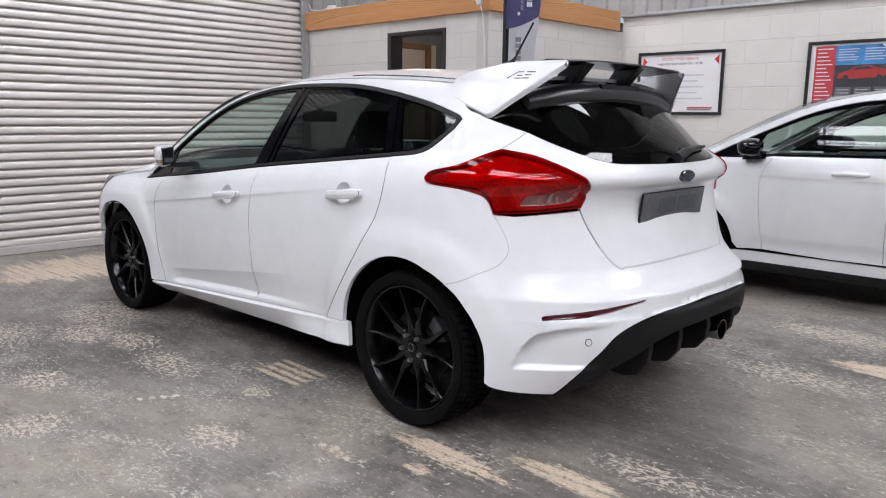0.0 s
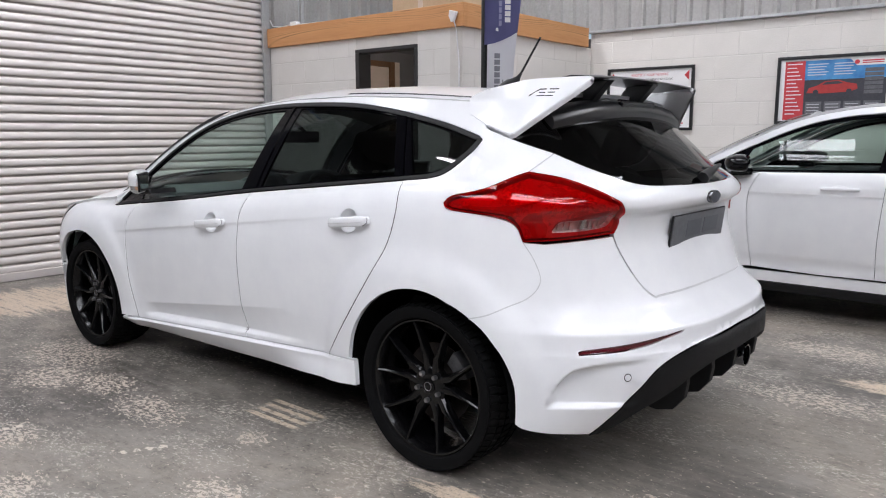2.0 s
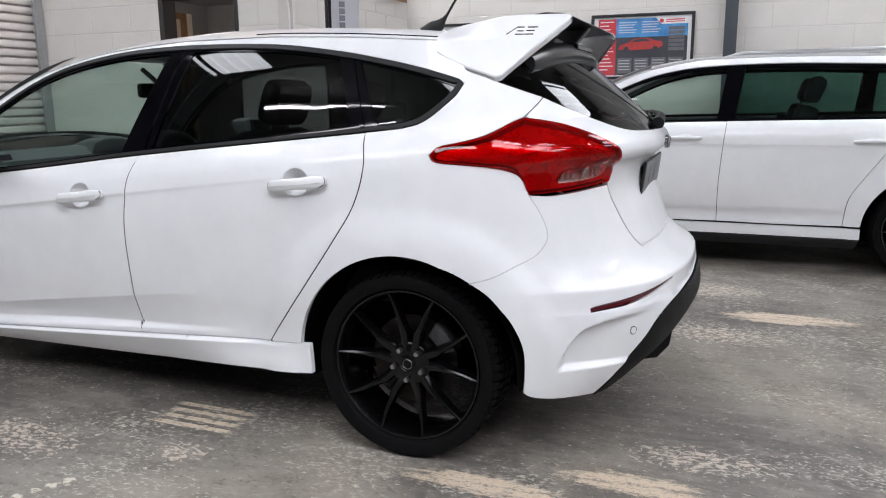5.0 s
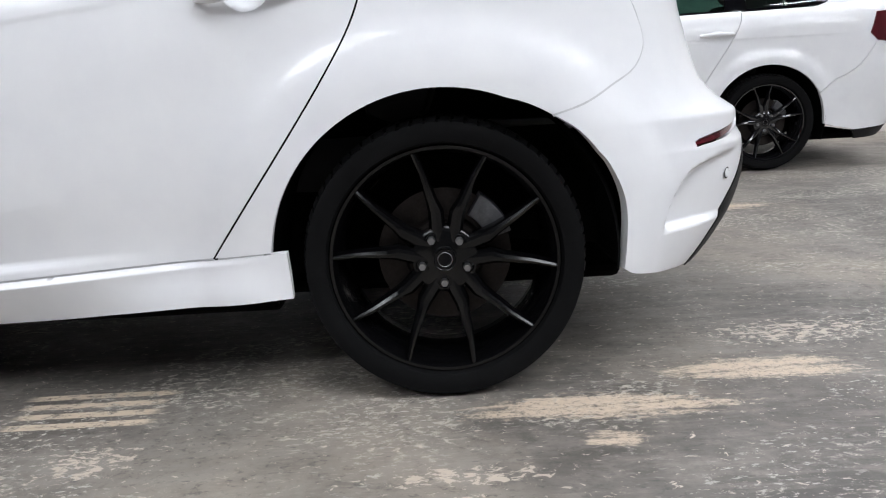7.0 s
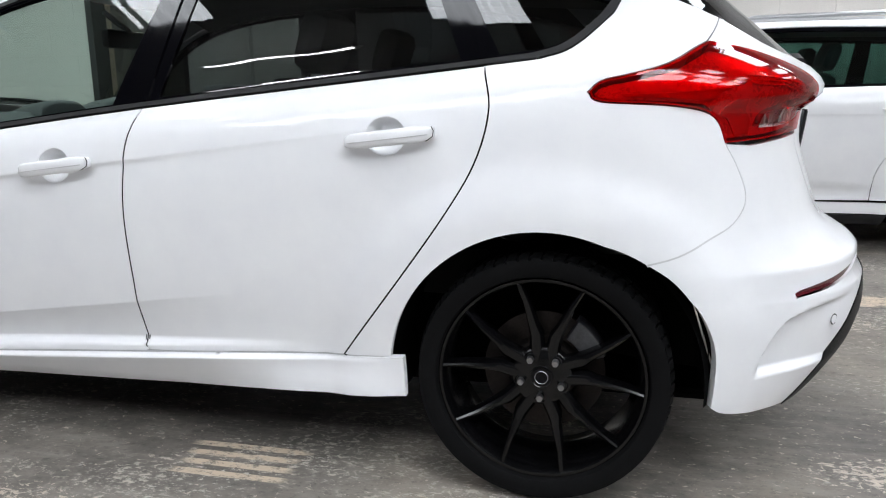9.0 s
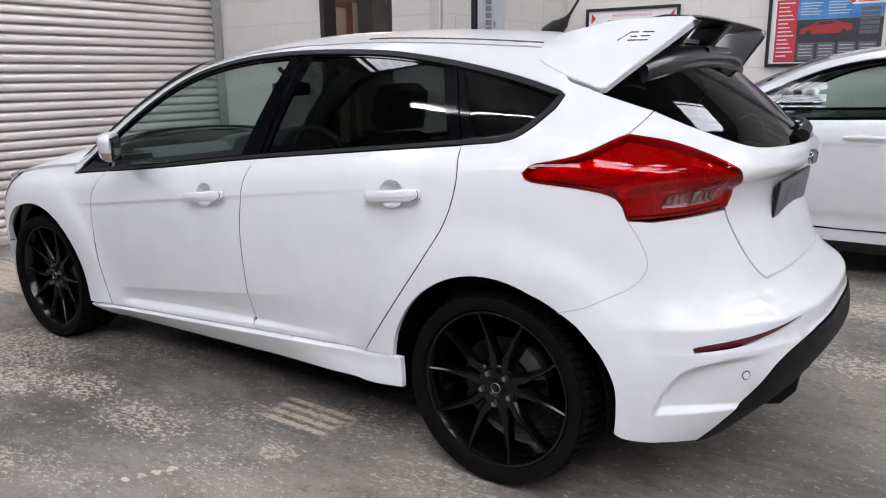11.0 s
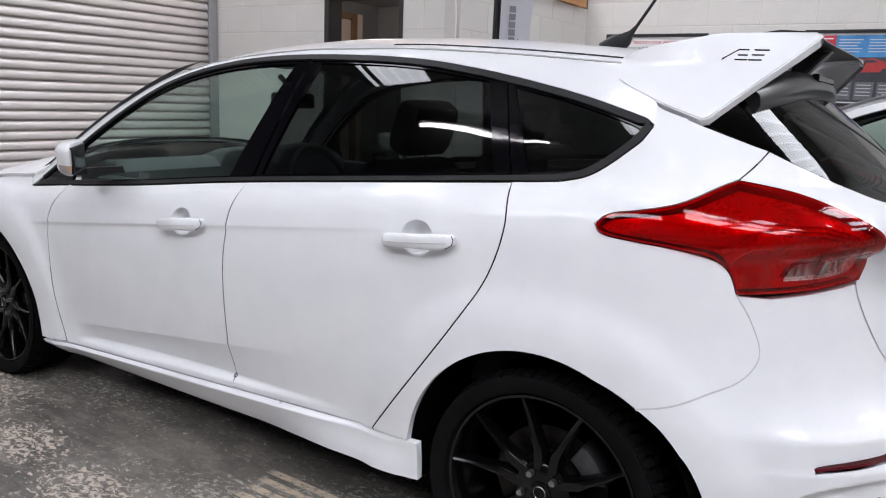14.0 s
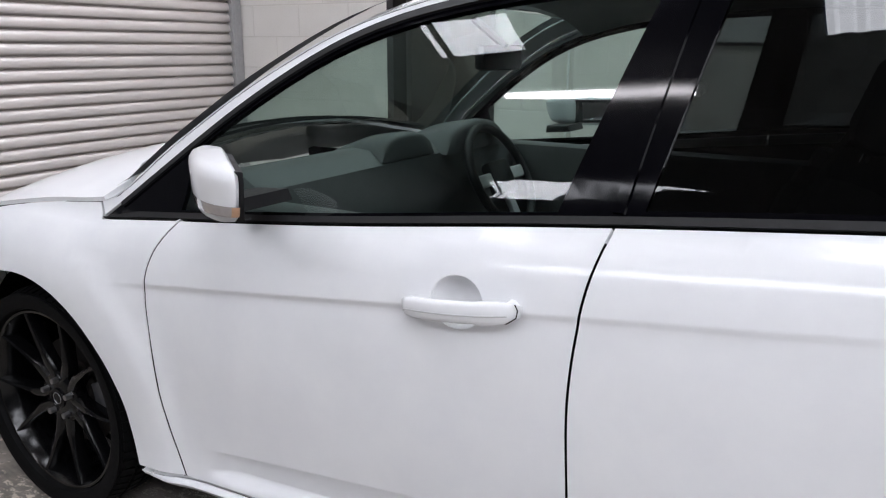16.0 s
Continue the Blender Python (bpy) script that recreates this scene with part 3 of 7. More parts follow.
def batten(x, y, z, turn=0.0, glowing=None, top=None):
    """A strip lamp: white tray, glowing tube, two end caps and two hangers."""
    ob = thing("strip_light", "white batten strip light with a glowing tube, some added unseen", "strip light", (x, y, z), "strip lights", turn=turn)
    part("tray", box_bm((-0.035, -0.76, 0.03), (0.035, 0.76, 0.075), 0.006), M_PLASTIC_WHITE, ob)
    part("tube", tube_bm([(0, -0.73, 0), (0, 0.73, 0)], 0.028, 12), glowing or M_TUBE, ob, "glowing white tube")
    for s in (-1, 1):
        part("end_cap", box_bm((-0.03, 0.73 * s - 0.015, -0.03), (0.03, 0.73 * s + 0.015, 0.03), 0.004), M_PLASTIC_WHITE, ob)
        part("hanger", tube_bm([(0, 0.5 * s, 0.075), (0, 0.5 * s, (top or CEIL) - z)], 0.004, 6), M_STEEL, ob)
    return ob


# Only the first is known by its reflection; the others are guessed, unseen lamps.
for bx, by in ((-2.87, 2.9), (-2.87, -1.7), (-2.87, -6.2), (0.7, 2.9), (0.7, -4.4), (4.0, -4.2), (4.0, -7.0)):
    batten(bx, by, 4.3)

# Unseen batten, added inside the office so the cream door is not black.
batten(3.35, 4.05, 2.20, 0.0, M_TUBE_FILL, 2.30)

# ---- car skins: panels cut from smooth surfaces ----
from mathutils.geometry import delaunay_2d_cdt


def hermite(xs, ys):
    """A smooth curve through the knots."""
    xs, ys = np.array(xs, float), np.array(ys, float)
    h = np.diff(xs)
    d = np.diff(ys) / h
    m = np.concatenate([[d[0]], np.where(d[1:] * d[:-1] <= 0, 0.0, 2 * d[1:] * d[:-1] / np.where(np.abs(d[1:] + d[:-1]) < 1e-9, 1e-9, d[1:] + d[:-1])), [d[-1]]])

    def curve(x):
        x = np.clip(np.asarray(x, float), xs[0], xs[-1])
        i = np.clip(np.searchsorted(xs, x, "right") - 1, 0, len(h) - 1)
        t = (x - xs[i]) / h[i]
        return ((1 + 2 * t) * (1 - t) ** 2 * ys[i] + t * (1 - t) ** 2 * h[i] * m[i]
                + t * t * (3 - 2 * t) * ys[i + 1] + t * t * (t - 1) * h[i] * m[i + 1])
    return curve


def smooth(a, b, x):
    t = np.clip((np.asarray(x, float) - a) / (b - a), 0, 1)
    return t * t * (3 - 2 * t)


class Hatchback:
    """The outer skin of the parked hatchback: y ahead of the rear axle, z up, x across."""
    axles, hub_z, arch_r = (0.0, 2.648), 0.325, 0.365
    rear_y0, rear_len, power = -0.15, 1.25, 2.5
    front_y0, front_len, front_power = 2.75, 1.45, 2.3
    belt_rise, scoop_depth, glass_round = 0.098, 0.024, 0.50
    scoop_top = staticmethod(hermite([-0.95, -0.72, -0.586, -0.53, -0.50], [0.526, 0.512, 0.488, 0.442, 0.385]))
    wide = staticmethod(hermite([0.12, 0.18, 0.24, 0.31, 0.40, 0.50, 0.62, 0.75, 0.85, 0.92, 0.965, 1.0, 1.1, 1.2, 1.3, 1.38, 1.46],
                   [0.80, 0.845, 0.868, 0.868, 0.872, 0.882, 0.890, 0.892, 0.886, 0.872, 0.848, 0.815, 0.765, 0.712, 0.655, 0.600, 0.53]))
    tail = staticmethod(hermite([0.12, 0.22, 0.30, 0.38, 0.46, 0.535, 0.555, 0.604, 0.622, 0.64, 0.70, 0.80, 0.92, 0.98, 1.01, 1.035, 1.06, 1.10, 1.20, 1.30, 1.38, 1.46],
                   [-0.64, -0.75, -0.82, -0.865, -0.884, -0.878, -0.862, -0.858, -0.836, -0.805, -0.745, -0.705, -0.675, -0.68, -0.725, -0.735, -0.725, -0.69, -0.58, -0.46, -0.36, -0.27]))
    nose = staticmethod(hermite([0.12, 0.2, 0.35, 0.55, 0.7, 0.8, 0.9], [3.40, 3.50, 3.54, 3.53, 3.47, 3.38, 3.2]))
    edge = staticmethod(hermite([-0.60, -0.35, -0.2, 0.1, 0.4, 0.7, 1.0, 1.25, 1.5, 1.75, 2.0, 2.2, 2.4, 2.6, 2.9, 3.2, 3.4, 3.54],
                                [1.33, 1.360, 1.378, 1.402, 1.420, 1.430, 1.430, 1.418, 1.391, 1.328, 1.198, 1.055, 0.905, 0.885, 0.838, 0.765, 0.70, 0.64]))
    crown = staticmethod(hermite([-0.5, 0.2, 1.2, 1.7, 2.2, 2.4, 2.6, 3.54], [0.04, 0.062, 0.072, 0.078, 0.098, 0.120, 0.128, 0.055]))

    def belt(self, y):
        return 0.88 + (2.25 - np.clip(y, -0.3, 2.4)) * self.belt_rise

    def half(self, y, z):
        """Half the width of the body at y and z."""
        y, z = np.asarray(y, float), np.asarray(z, float)
        zz = z - smooth(0.50, 0.85, z) * (self.belt(y) - 0.99)
        w = self.wide(zz)
        w = w * (1 - 0.035 * smooth(1.0, 1.25, zz) * np.clip((0.6 - y) / 0.75, 0, 1.6) ** 2)
        for a in self.axles:
            r = np.hypot(y - a, z - self.hub_z)
            w = w + (0.018 * smooth(0.62, 0.42, r) + 0.009 * smooth(0.56, 0.49, r)) * smooth(0.95, 0.72, z)
        d = 0.734 + (2.264 - y) * 0.115 - z
        fade = smooth(2.33, 2.1, y) * smooth(0.0, 1.7, y)
        w = w - fade * 0.0075 * np.where(d > 0, (1 - np.exp(-d / 0.007)) * np.exp(-d / 0.10), 0)
        hi, mid, lo = 0.375 + (1.91 - y) * 0.126, 0.311 + (1.95 - y) * 0.0615, 0.284 + (1.95 - y) * 0.067
        fade = smooth(2.05, 1.93, y) * smooth(0.60, 1.65, y)
        f = np.clip((hi - z) / (hi - mid), 0, 1)
        dip = np.where(z > mid, f, smooth(0, 1, np.clip((z - lo) / (mid - lo + 1e-4), 0, 1)))
        w = w - fade * 0.42 * (hi - mid) * dip
        return w

    def side(self, s, z):
        """A point of the skin: s is y along the flank and runs on round the tail and the nose, past the middle to the far side."""
        s, z = np.broadcast_arrays(np.asarray(s, float), np.asarray(z, float))
        u = np.clip((self.rear_y0 - s) / self.rear_len, 0, 2)
        v = np.clip((s - self.front_y0) / self.front_len, 0, 2)
        a, b = u * np.pi / 2, v * np.pi / 2
        k, f = 2 / (self.power - self.glass_round * smooth(1.05, 1.15, z)), 2 / self.front_power
        y = np.where(u > 0, self.rear_y0 + (self.tail(z) - self.rear_y0) * np.sin(a) ** k,
                     np.where(v > 0, self.front_y0 + (self.nose(z) - self.front_y0) * np.sin(b) ** f, s))
        c = np.where(u > 0, np.sign(np.cos(a)) * np.abs(np.cos(a)) ** k, np.where(v > 0, np.sign(np.cos(b)) * np.abs(np.cos(b)) ** f, 1.0))
        p = np.stack([-self.half(y, z) * c, y, z], -1)
        m = np.where(s < -1.40, -2.80 - s, s)
        d = self.scoop_depth * smooth(self.scoop_top(m) + 0.004, self.scoop_top(m) - 0.018, z) * smooth(0.346, 0.366, z) * smooth(-0.495, -0.538, m) * smooth(-0.95, -0.62, m)
        return p * (1 - np.stack([d, d, 0 * d], -1) / 0.85)

    def top(self, y, q):
        """A point of the roof, windscreen or bonnet: q runs from -1 at the left edge to 1 at the right one."""
        y, q = np.broadcast_arrays(np.asarray(y, float), np.asarray(q, float))
        ze = self.edge(y)
        z = ze + self.crown(y) * (1 - np.abs(q) ** 2.4)
        ahead = np.clip((y - self.front_y0) / (self.nose(ze) - self.front_y0), 0, 0.999)
        return np.stack([self.half(y, ze) * (1 - ahead ** self.front_power) ** (1 / self.front_power) * q, y, z], -1)


def flow(*nodes, steps=5):
    """A curve through nodes, as a list of points (Catmull-Rom)."""
    p = [np.array(n, float) for n in nodes]
    p = [2 * p[0] - p[1], *p, 2 * p[-1] - p[-2]]
    out = []
    for a, b, c, d in zip(p, p[1:], p[2:], p[3:]):
        for k in range(steps):
            t = k / steps
            out.append(tuple(0.5 * (2 * b + (c - a) * t + (2 * a - 5 * b + 4 * c - d) * t * t + (3 * b - a - 3 * c + d) * t ** 3)))
    return out + [tuple(p[-2])]


def ribbon(line, w):
    """A narrow strip of half width w along a line."""
    p = np.array(line, float)
    d = np.gradient(p, axis=0)
    n = np.stack([-d[:, 1], d[:, 0]], 1) / np.hypot(d[:, 0], d[:, 1])[:, None]
    return [tuple(q) for q in p + n * w] + [tuple(q) for q in (p - n * w)[::-1]]


def arc(cx, cz, r, a0, a1, n=28):
    """Part of a circle in the flank, angles in degrees from the tail round over the top."""
    return [(cx - r * math.cos(radians(a0 + (a1 - a0) * k / n)), cz + r * math.sin(radians(a0 + (a1 - a0) * k / n))) for k in range(n + 1)]


def tidy(outline, inset, gap):
    """Removes doubles, shrinks by inset and spaces the points evenly along straight runs."""
    pts = []
    for p in outline:
        p = np.array(p, float)
        if not pts or np.hypot(*(p - pts[-1])) > 1e-4:
            pts.append(p)
    if np.hypot(*(pts[0] - pts[-1])) < 1e-4:
        pts.pop()
    area = sum(a[0] * b[1] - a[1] * b[0] for a, b in zip(pts, pts[1:] + pts[:1]))
    if area < 0:
        pts.reverse()
    if inset:
        n, out = len(pts), []
        for i, p in enumerate(pts):
            e0, e1 = p - pts[i - 1], pts[(i + 1) % n] - p
            n0, n1 = np.array([-e0[1], e0[0]]) / np.hypot(*e0), np.array([-e1[1], e1[0]]) / np.hypot(*e1)
            m = n0 + n1
            out.append(p + m * inset / max(0.35, (m @ m) / 2 if m @ m > 0 else 0.35))
        pts = out
    dense = []
    for a, b in zip(pts, pts[1:] + pts[:1]):
        k = max(1, int(math.ceil(np.hypot(*(b - a)) / gap)))
        dense += [a + (b - a) * i / k for i in range(k)]
    return np.array(dense)


def inside(poly, q):
    x, y = q[:, 0], q[:, 1]
    hit = np.zeros(len(q), bool)
    for (x0, y0), (x1, y1) in zip(poly, np.roll(poly, -1, 0)):
        c = (y0 > y) != (y1 > y)
        hit ^= c & (x < (x1 - x0) * (y - y0) / (y1 - y0 + 1e-15) + x0)
    return hit


def skin(name, outline, surface, material, parent, label="", depth=0.012, inset=0.002, step=0.03, holes=(), lift=0.0, mirror=False, edge_gap=0.02, flip=False, extra=()):
    """A panel: an outline on a surface, meshed finely, with edges turned inwards by depth. lift moves it out along its normal."""
    loops = [tidy(outline, inset, edge_gap)] + [tidy(h, -inset, edge_gap) for h in holes]
    lo, hi = loops[0].min(0), loops[0].max(0)
    gx, gy = np.meshgrid(np.arange(lo[0] + step / 2, hi[0], step), np.arange(lo[1] + step / 2, hi[1], step * 0.87), indexing="ij")
    gx[:, ::2] += step / 2
    q = np.stack([gx.ravel(), gy.ravel()], 1)
    q = q[inside(loops[0], q)]
    for h in loops[1:]:
        q = q[~inside(h, q)]
    rim = np.concatenate(loops)
    if len(q):
        d = np.min((q[:, None, 0] - rim[None, :, 0]) ** 2 + (q[:, None, 1] - rim[None, :, 1]) ** 2, 1)
        q = q[d > (0.55 * edge_gap) ** 2]
    if len(extra):
        x = np.array(extra)
        x = x[inside(loops[0], x)]
        for l in loops[1:]:
            x = x[~inside(l, x)]
        x = x[np.min((x[:, None, 0] - rim[None, :, 0]) ** 2 + (x[:, None, 1] - rim[None, :, 1]) ** 2, 1) > 0.004 ** 2] if len(x) else x
        if len(x):
            q = q[np.min((q[:, None, 0] - x[None, :, 0]) ** 2 + (q[:, None, 1] - x[None, :, 1]) ** 2, 1) > 0.012 ** 2]
            q = np.concatenate([q, x])
    pts = np.concatenate([rim, q]) if len(q) else rim
    edges, n0 = [], 0
    for l in loops:
        edges += [(n0 + i, n0 + (i + 1) % len(l)) for i in range(len(l))]
        n0 += len(l)
    v2, e2, f2, _, _, _ = delaunay_2d_cdt([Vector(map(float, p)) for p in pts], edges, [], 0, 1e-6)
    v2 = np.array([tuple(v) for v in v2])
    tri = np.array([f for f in f2 if len(f) == 3])
    mid = v2[tri].mean(1)
    keep = inside(loops[0], mid)
    for l in loops[1:]:
        keep &= ~inside(l, mid)
    f2 = [tuple(map(int, t)) for t in tri[keep]]
    h = 2e-3

    def at(s, z):
        p = surface(s, z)
        a = surface(s + h, z) - surface(s - h, z)
        b = surface(s, z + h) - surface(s, z - h)
        n = np.cross(a, b)
        n /= np.linalg.norm(n, axis=-1, keepdims=True) + 1e-12
        return p, -n if flip else n
    p3, nn = at(v2[:, 0], v2[:, 1])
    p3 = p3 + nn * lift
    faces = [tuple(f) for f in f2]
    out_faces = []
    for f in faces:
        c = np.cross(p3[f[1]] - p3[f[0]], p3[f[2]] - p3[f[0]])
        out_faces.append(f if c @ nn[f[0]] > 0 else f[::-1])
    count = {}
    for f in out_faces:
        for a, b in zip(f, f[1:] + f[:1]):
            count[(a, b)] = 1
    border = [(a, b) for a, b in count if (b, a) not in count]
    verts, loop_n = list(p3), []
    for f in out_faces:
        loop_n += [nn[i] for i in f]
    all_faces = list(out_faces)
    if depth:
        used = sorted({i for e in border for i in e})
        top_i, low_i = {}, {}
        for i in used:
            top_i[i] = len(verts)
            verts.append(p3[i])
        for i in used:
            low_i[i] = len(verts)
            verts.append(p3[i] - nn[i] * depth)
        for a, b in border:
            quad = (top_i[b], top_i[a], low_i[a], low_i[b])
            all_faces.append(quad)
            e = np.cross(p3[b] - p3[a], nn[a])
            e = e / (np.linalg.norm(e) + 1e-12)
            loop_n += [e] * 4
    verts, loop_n = np.array(verts), np.array(loop_n)
    if mirror:
        verts[:, 0] *= -1
        loop_n[:, 0] *= -1
        k, rev = 0, []
        for f in all_faces:
            rev.append(loop_n[k:k + len(f)][::-1])
            k += len(f)
        loop_n = np.concatenate(rev)
        all_faces = [f[::-1] for f in all_faces]
    return mesh_ob(name, verts, all_faces, material, parent, label, True, [tuple(map(float, n)) for n in loop_n])


# ---- car materials ----
M_TYRE = mottled("tyre_rubber", (0.004, 0.004, 0.0043), (0.007, 0.007, 0.0073), 12.0, 120.0, (0.55, 0.75), 0.25)
M_TYRE.node_tree.nodes["Principled BSDF"].inputs["Specular IOR Level"].default_value = 0.06
M_RIM = mat("satin_black_rim", (0.002, 0.002, 0.0023), 0.18, 0.0, 0.0, 0.36)
M_NUT = mottled("dull_steel", (0.28, 0.28, 0.29), (0.36, 0.36, 0.37), 30.0, 200.0, (0.3, 0.45), 0.1, metal=1.0)
M_DISC = mottled("brake_disc", (0.016, 0.013, 0.012), (0.034, 0.029, 0.027), 20.0, 150.0, (0.35, 0.5), 0.1, metal=0.8)
M_CALIPER = mottled("grey_caliper", (0.05, 0.05, 0.053), (0.10, 0.10, 0.105), 20.0, 120.0, (0.4, 0.55), 0.1, metal=0.4)
M_TRIM = mottled("black_trim", (0.010, 0.010, 0.011), (0.016, 0.016, 0.017), 30.0, 150.0, (0.42, 0.55), 0.05)
M_TRIM.node_tree.nodes["Principled BSDF"].inputs["Specular IOR Level"].default_value = 0.25
M_GLOSS = mat("piano_black", (0.002, 0.002, 0.003), 0.06, 0.0, 0.0, 0.22)
M_DIFFUSER = mottled("grained_black_plastic", (0.006, 0.006, 0.0065), (0.011, 0.011, 0.0115), 20.0, 220.0, (0.45, 0.6), 0.2)
M_DIFFUSER.node_tree.nodes["Principled BSDF"].inputs["Specular IOR Level"].default_value = 0.2
M_VOID = mat("black_parts_and_gap_shade", (0.003, 0.003, 0.003), 0.95, 0.0, 0.0, 0.05)
M_GLASS = pane("clear_tinted_glass", (0.72, 0.83, 0.79))
M_PRIVACY = pane("privacy_glass", (0.10, 0.11, 0.11), 0.055)
M_CHROME = mat("chrome", (0.75, 0.76, 0.78), 0.08, 1.0)
M_BADGE = mat("dark_badge", (0.008, 0.012, 0.028), 0.25, 0.0, 0.0, 0.3)
M_SEAT = mottled("dark_seat_cloth", (0.020, 0.020, 0.022), (0.032, 0.032, 0.035), 12.0, 150.0, (0.7, 0.85), 0.3)
M_CABIN = mottled("dark_cabin_plastic", (0.065, 0.068, 0.070), (0.090, 0.093, 0.095), 12.0, 150.0, (0.5, 0.65), 0.2)
M_LINING = mottled("pale_headlining", (0.30, 0.30, 0.29), (0.36, 0.36, 0.35), 12.0, 150.0, (0.8, 0.9), 0.2)


def lens(name, colour, rough=0.06):
    m = mottled(name, colour, tuple(c * 0.72 for c in colour), 9.0, 40.0, (rough, rough + 0.05), 0.0)
    p = m.node_tree.nodes["Principled BSDF"]
    p.inputs["Coat Weight"].default_value = 1.0
    p.inputs["Specular IOR Level"].default_value = 0.7
    return m


M_RED = lens("red_lamp_lens", (0.44, 0.0035, 0.006), 0.03)
M_RED_BRIGHT = lens("bright_red_lens", (0.66, 0.009, 0.012), 0.03)
M_RED_DARK = lens("dark_red_lens", (0.24, 0.0015, 0.004), 0.10)
M_REFLEX = lens("reflex_strip", (0.10, 0.002, 0.008), 0.15)
M_CLEAR_LENS = lens("clear_lamp_lens", (0.42, 0.38, 0.37))
M_RED_PANE = pane("red_lens_glass", (0.70, 0.0012, 0.005), 0.045)
M_CLEAR_PANE = pane("clear_lens_glass", (0.80, 0.76, 0.75), 0.06)
M_REFLECTOR = mottled("silvered_reflector", (0.74, 0.74, 0.74), (0.84, 0.84, 0.84), 8.0, 90.0, (0.24, 0.32), 0.06, metal=0.35)
M_AMBER = lens("amber_lamp", (0.62, 0.36, 0.22))
M_HEADLAMP = lens("headlamp_lens", (0.05, 0.05, 0.055))
M_PLATE = mottled("blurred_plate_face", (0.07, 0.073, 0.08), (0.13, 0.135, 0.148), 22.0, 80.0, (0.3, 0.4), 0.05)
M_PLATE_BAR = mottled("plate_bars", (0.045, 0.048, 0.062), (0.09, 0.095, 0.11), 24.0, 80.0, (0.3, 0.4), 0.05)


# ---- wheels ----
def wheel_parts(outer, radius=0.3235, rim_r=0.257, pairs=5, twist=85.0, wide_spread=1.0, gloss=None, nuts=True):
    """A wheel about the x axis, its face towards -x at 0: tyre with tread blocks, barrel, spokes, disc, caliper, nuts and cap."""
    rim = gloss or M_RIM
    tyre = part("tyre", lathe_bm([(-0.006, rim_r + 0.006), (-0.024, rim_r + 0.012), (-0.033, rim_r + 0.035), (-0.031, rim_r + 0.055), (-0.020, radius - 0.016), (-0.010, radius - 0.011), (0.008, radius - 0.008),
                                   (0.10, radius - 0.007), (0.185, radius - 0.008), (0.205, radius - 0.014), (0.225, rim_r + 0.045), (0.228, rim_r + 0.02), (0.205, rim_r + 0.004)], 96), M_TYRE, outer, smooth_angle=40)
    bm = bmesh.new()
    for row, (x0, x1, lean) in enumerate(((-0.017, 0.016, 0.25), (0.028, 0.062, 0.5), (0.074, 0.118, -0.5), (0.130, 0.164, 0.5), (0.176, 0.203, -0.25))):
        n = 66
        for k in range(n):
            a = 2 * math.pi * (k + 0.37 * row) / n
            w = math.pi / n * 0.72
            ring = []
            for r in (radius - 0.014, radius + 0.0005):
                for x, da in ((x0, -w), (x1, -w + lean * w), (x1, w + lean * w), (x0, w)):
                    rr = r - (0.010 if x < -0.01 or x > 0.2 else 0.0)
                    ring.append(bm.verts.new((x, rr * math.cos(a + da), rr * math.sin(a + da))))
            for f in ((4, 5, 6, 7), (0, 1, 5, 4), (1, 2, 6, 5), (2, 3, 7, 6), (3, 0, 4, 7)):
                bm.faces.new([ring[i] for i in f])
    tread = part("tread", bm, M_TYRE, tyre)
    part("rim", lathe_bm([(-0.010, rim_r + 0.007), (-0.014, rim_r + 0.004), (-0.013, rim_r - 0.003), (-0.004, rim_r - 0.008), (0.012, rim_r - 0.014), (0.03, rim_r - 0.020), (0.11, rim_r - 0.026), (0.19, rim_r - 0.012), (0.20, rim_r + 0.004)], 96), rim, outer, smooth_angle=50)
    for k in range(pairs * 2):
        sgn = -1 if k % 2 else 1
        c = radians(twist + (k // 2) * 360 / pairs)
        nodes = []
        for r, side_off, w, x in ((0.036, 0.016, 0.018, 0.014), (0.074, 0.0205, 0.0185, 0.012), (rim_r * 0.43, 0.0245, 0.0175, 0.008), (rim_r * 0.53, 0.0345, 0.0130, 0.005), (rim_r * 0.78, 0.0570, 0.0090, -0.003), (rim_r - 0.004, 0.080, 0.0072, -0.010)):
            sp = math.degrees(math.asin(side_off * wide_spread / r))
            a = c + sgn * radians(sp)
            nodes.append((np.array([-r * math.cos(a), r * math.sin(a)]), w, x))
        bm = bmesh.new()
        rings = []
        for i, (p, w, x) in enumerate(nodes):
            d = nodes[min(i + 1, len(nodes) - 1)][0] - nodes[max(i - 1, 0)][0]
            d /= np.hypot(*d)
            e = np.array([-d[1], d[0]])
            ring = []
            for off, dep in ((-1.0, 0.034), (-1.0, 0.010), (-0.62, 0.001), (0.0, -0.0025), (0.62, 0.001), (1.0, 0.010), (1.0, 0.034)):
                q = p + e * w * off
                ring.append(bm.verts.new((x + dep, q[0], q[1])))
            rings.append(ring)
        for a_, b_ in zip(rings, rings[1:]):
            for i in range(len(a_)):
                bm.faces.new((a_[i], a_[(i + 1) % len(a_)], b_[(i + 1) % len(b_)], b_[i]))
        bm.faces.new(rings[0])
        bm.faces.new(rings[-1])
        part("spoke", bm, rim, outer, smooth_angle=35)
    part("hub", lathe_bm([(0.060, 0.078), (0.018, 0.076), (0.013, 0.070), (0.012, 0.045), (0.009, 0.034), (0.008, 0.001)], 48), rim, outer, smooth_angle=40)
    bm = lathe_bm([(0.012, 0.031), (0.004, 0.030), (0.003, 0.026), (0.005, 0.024)], 40)
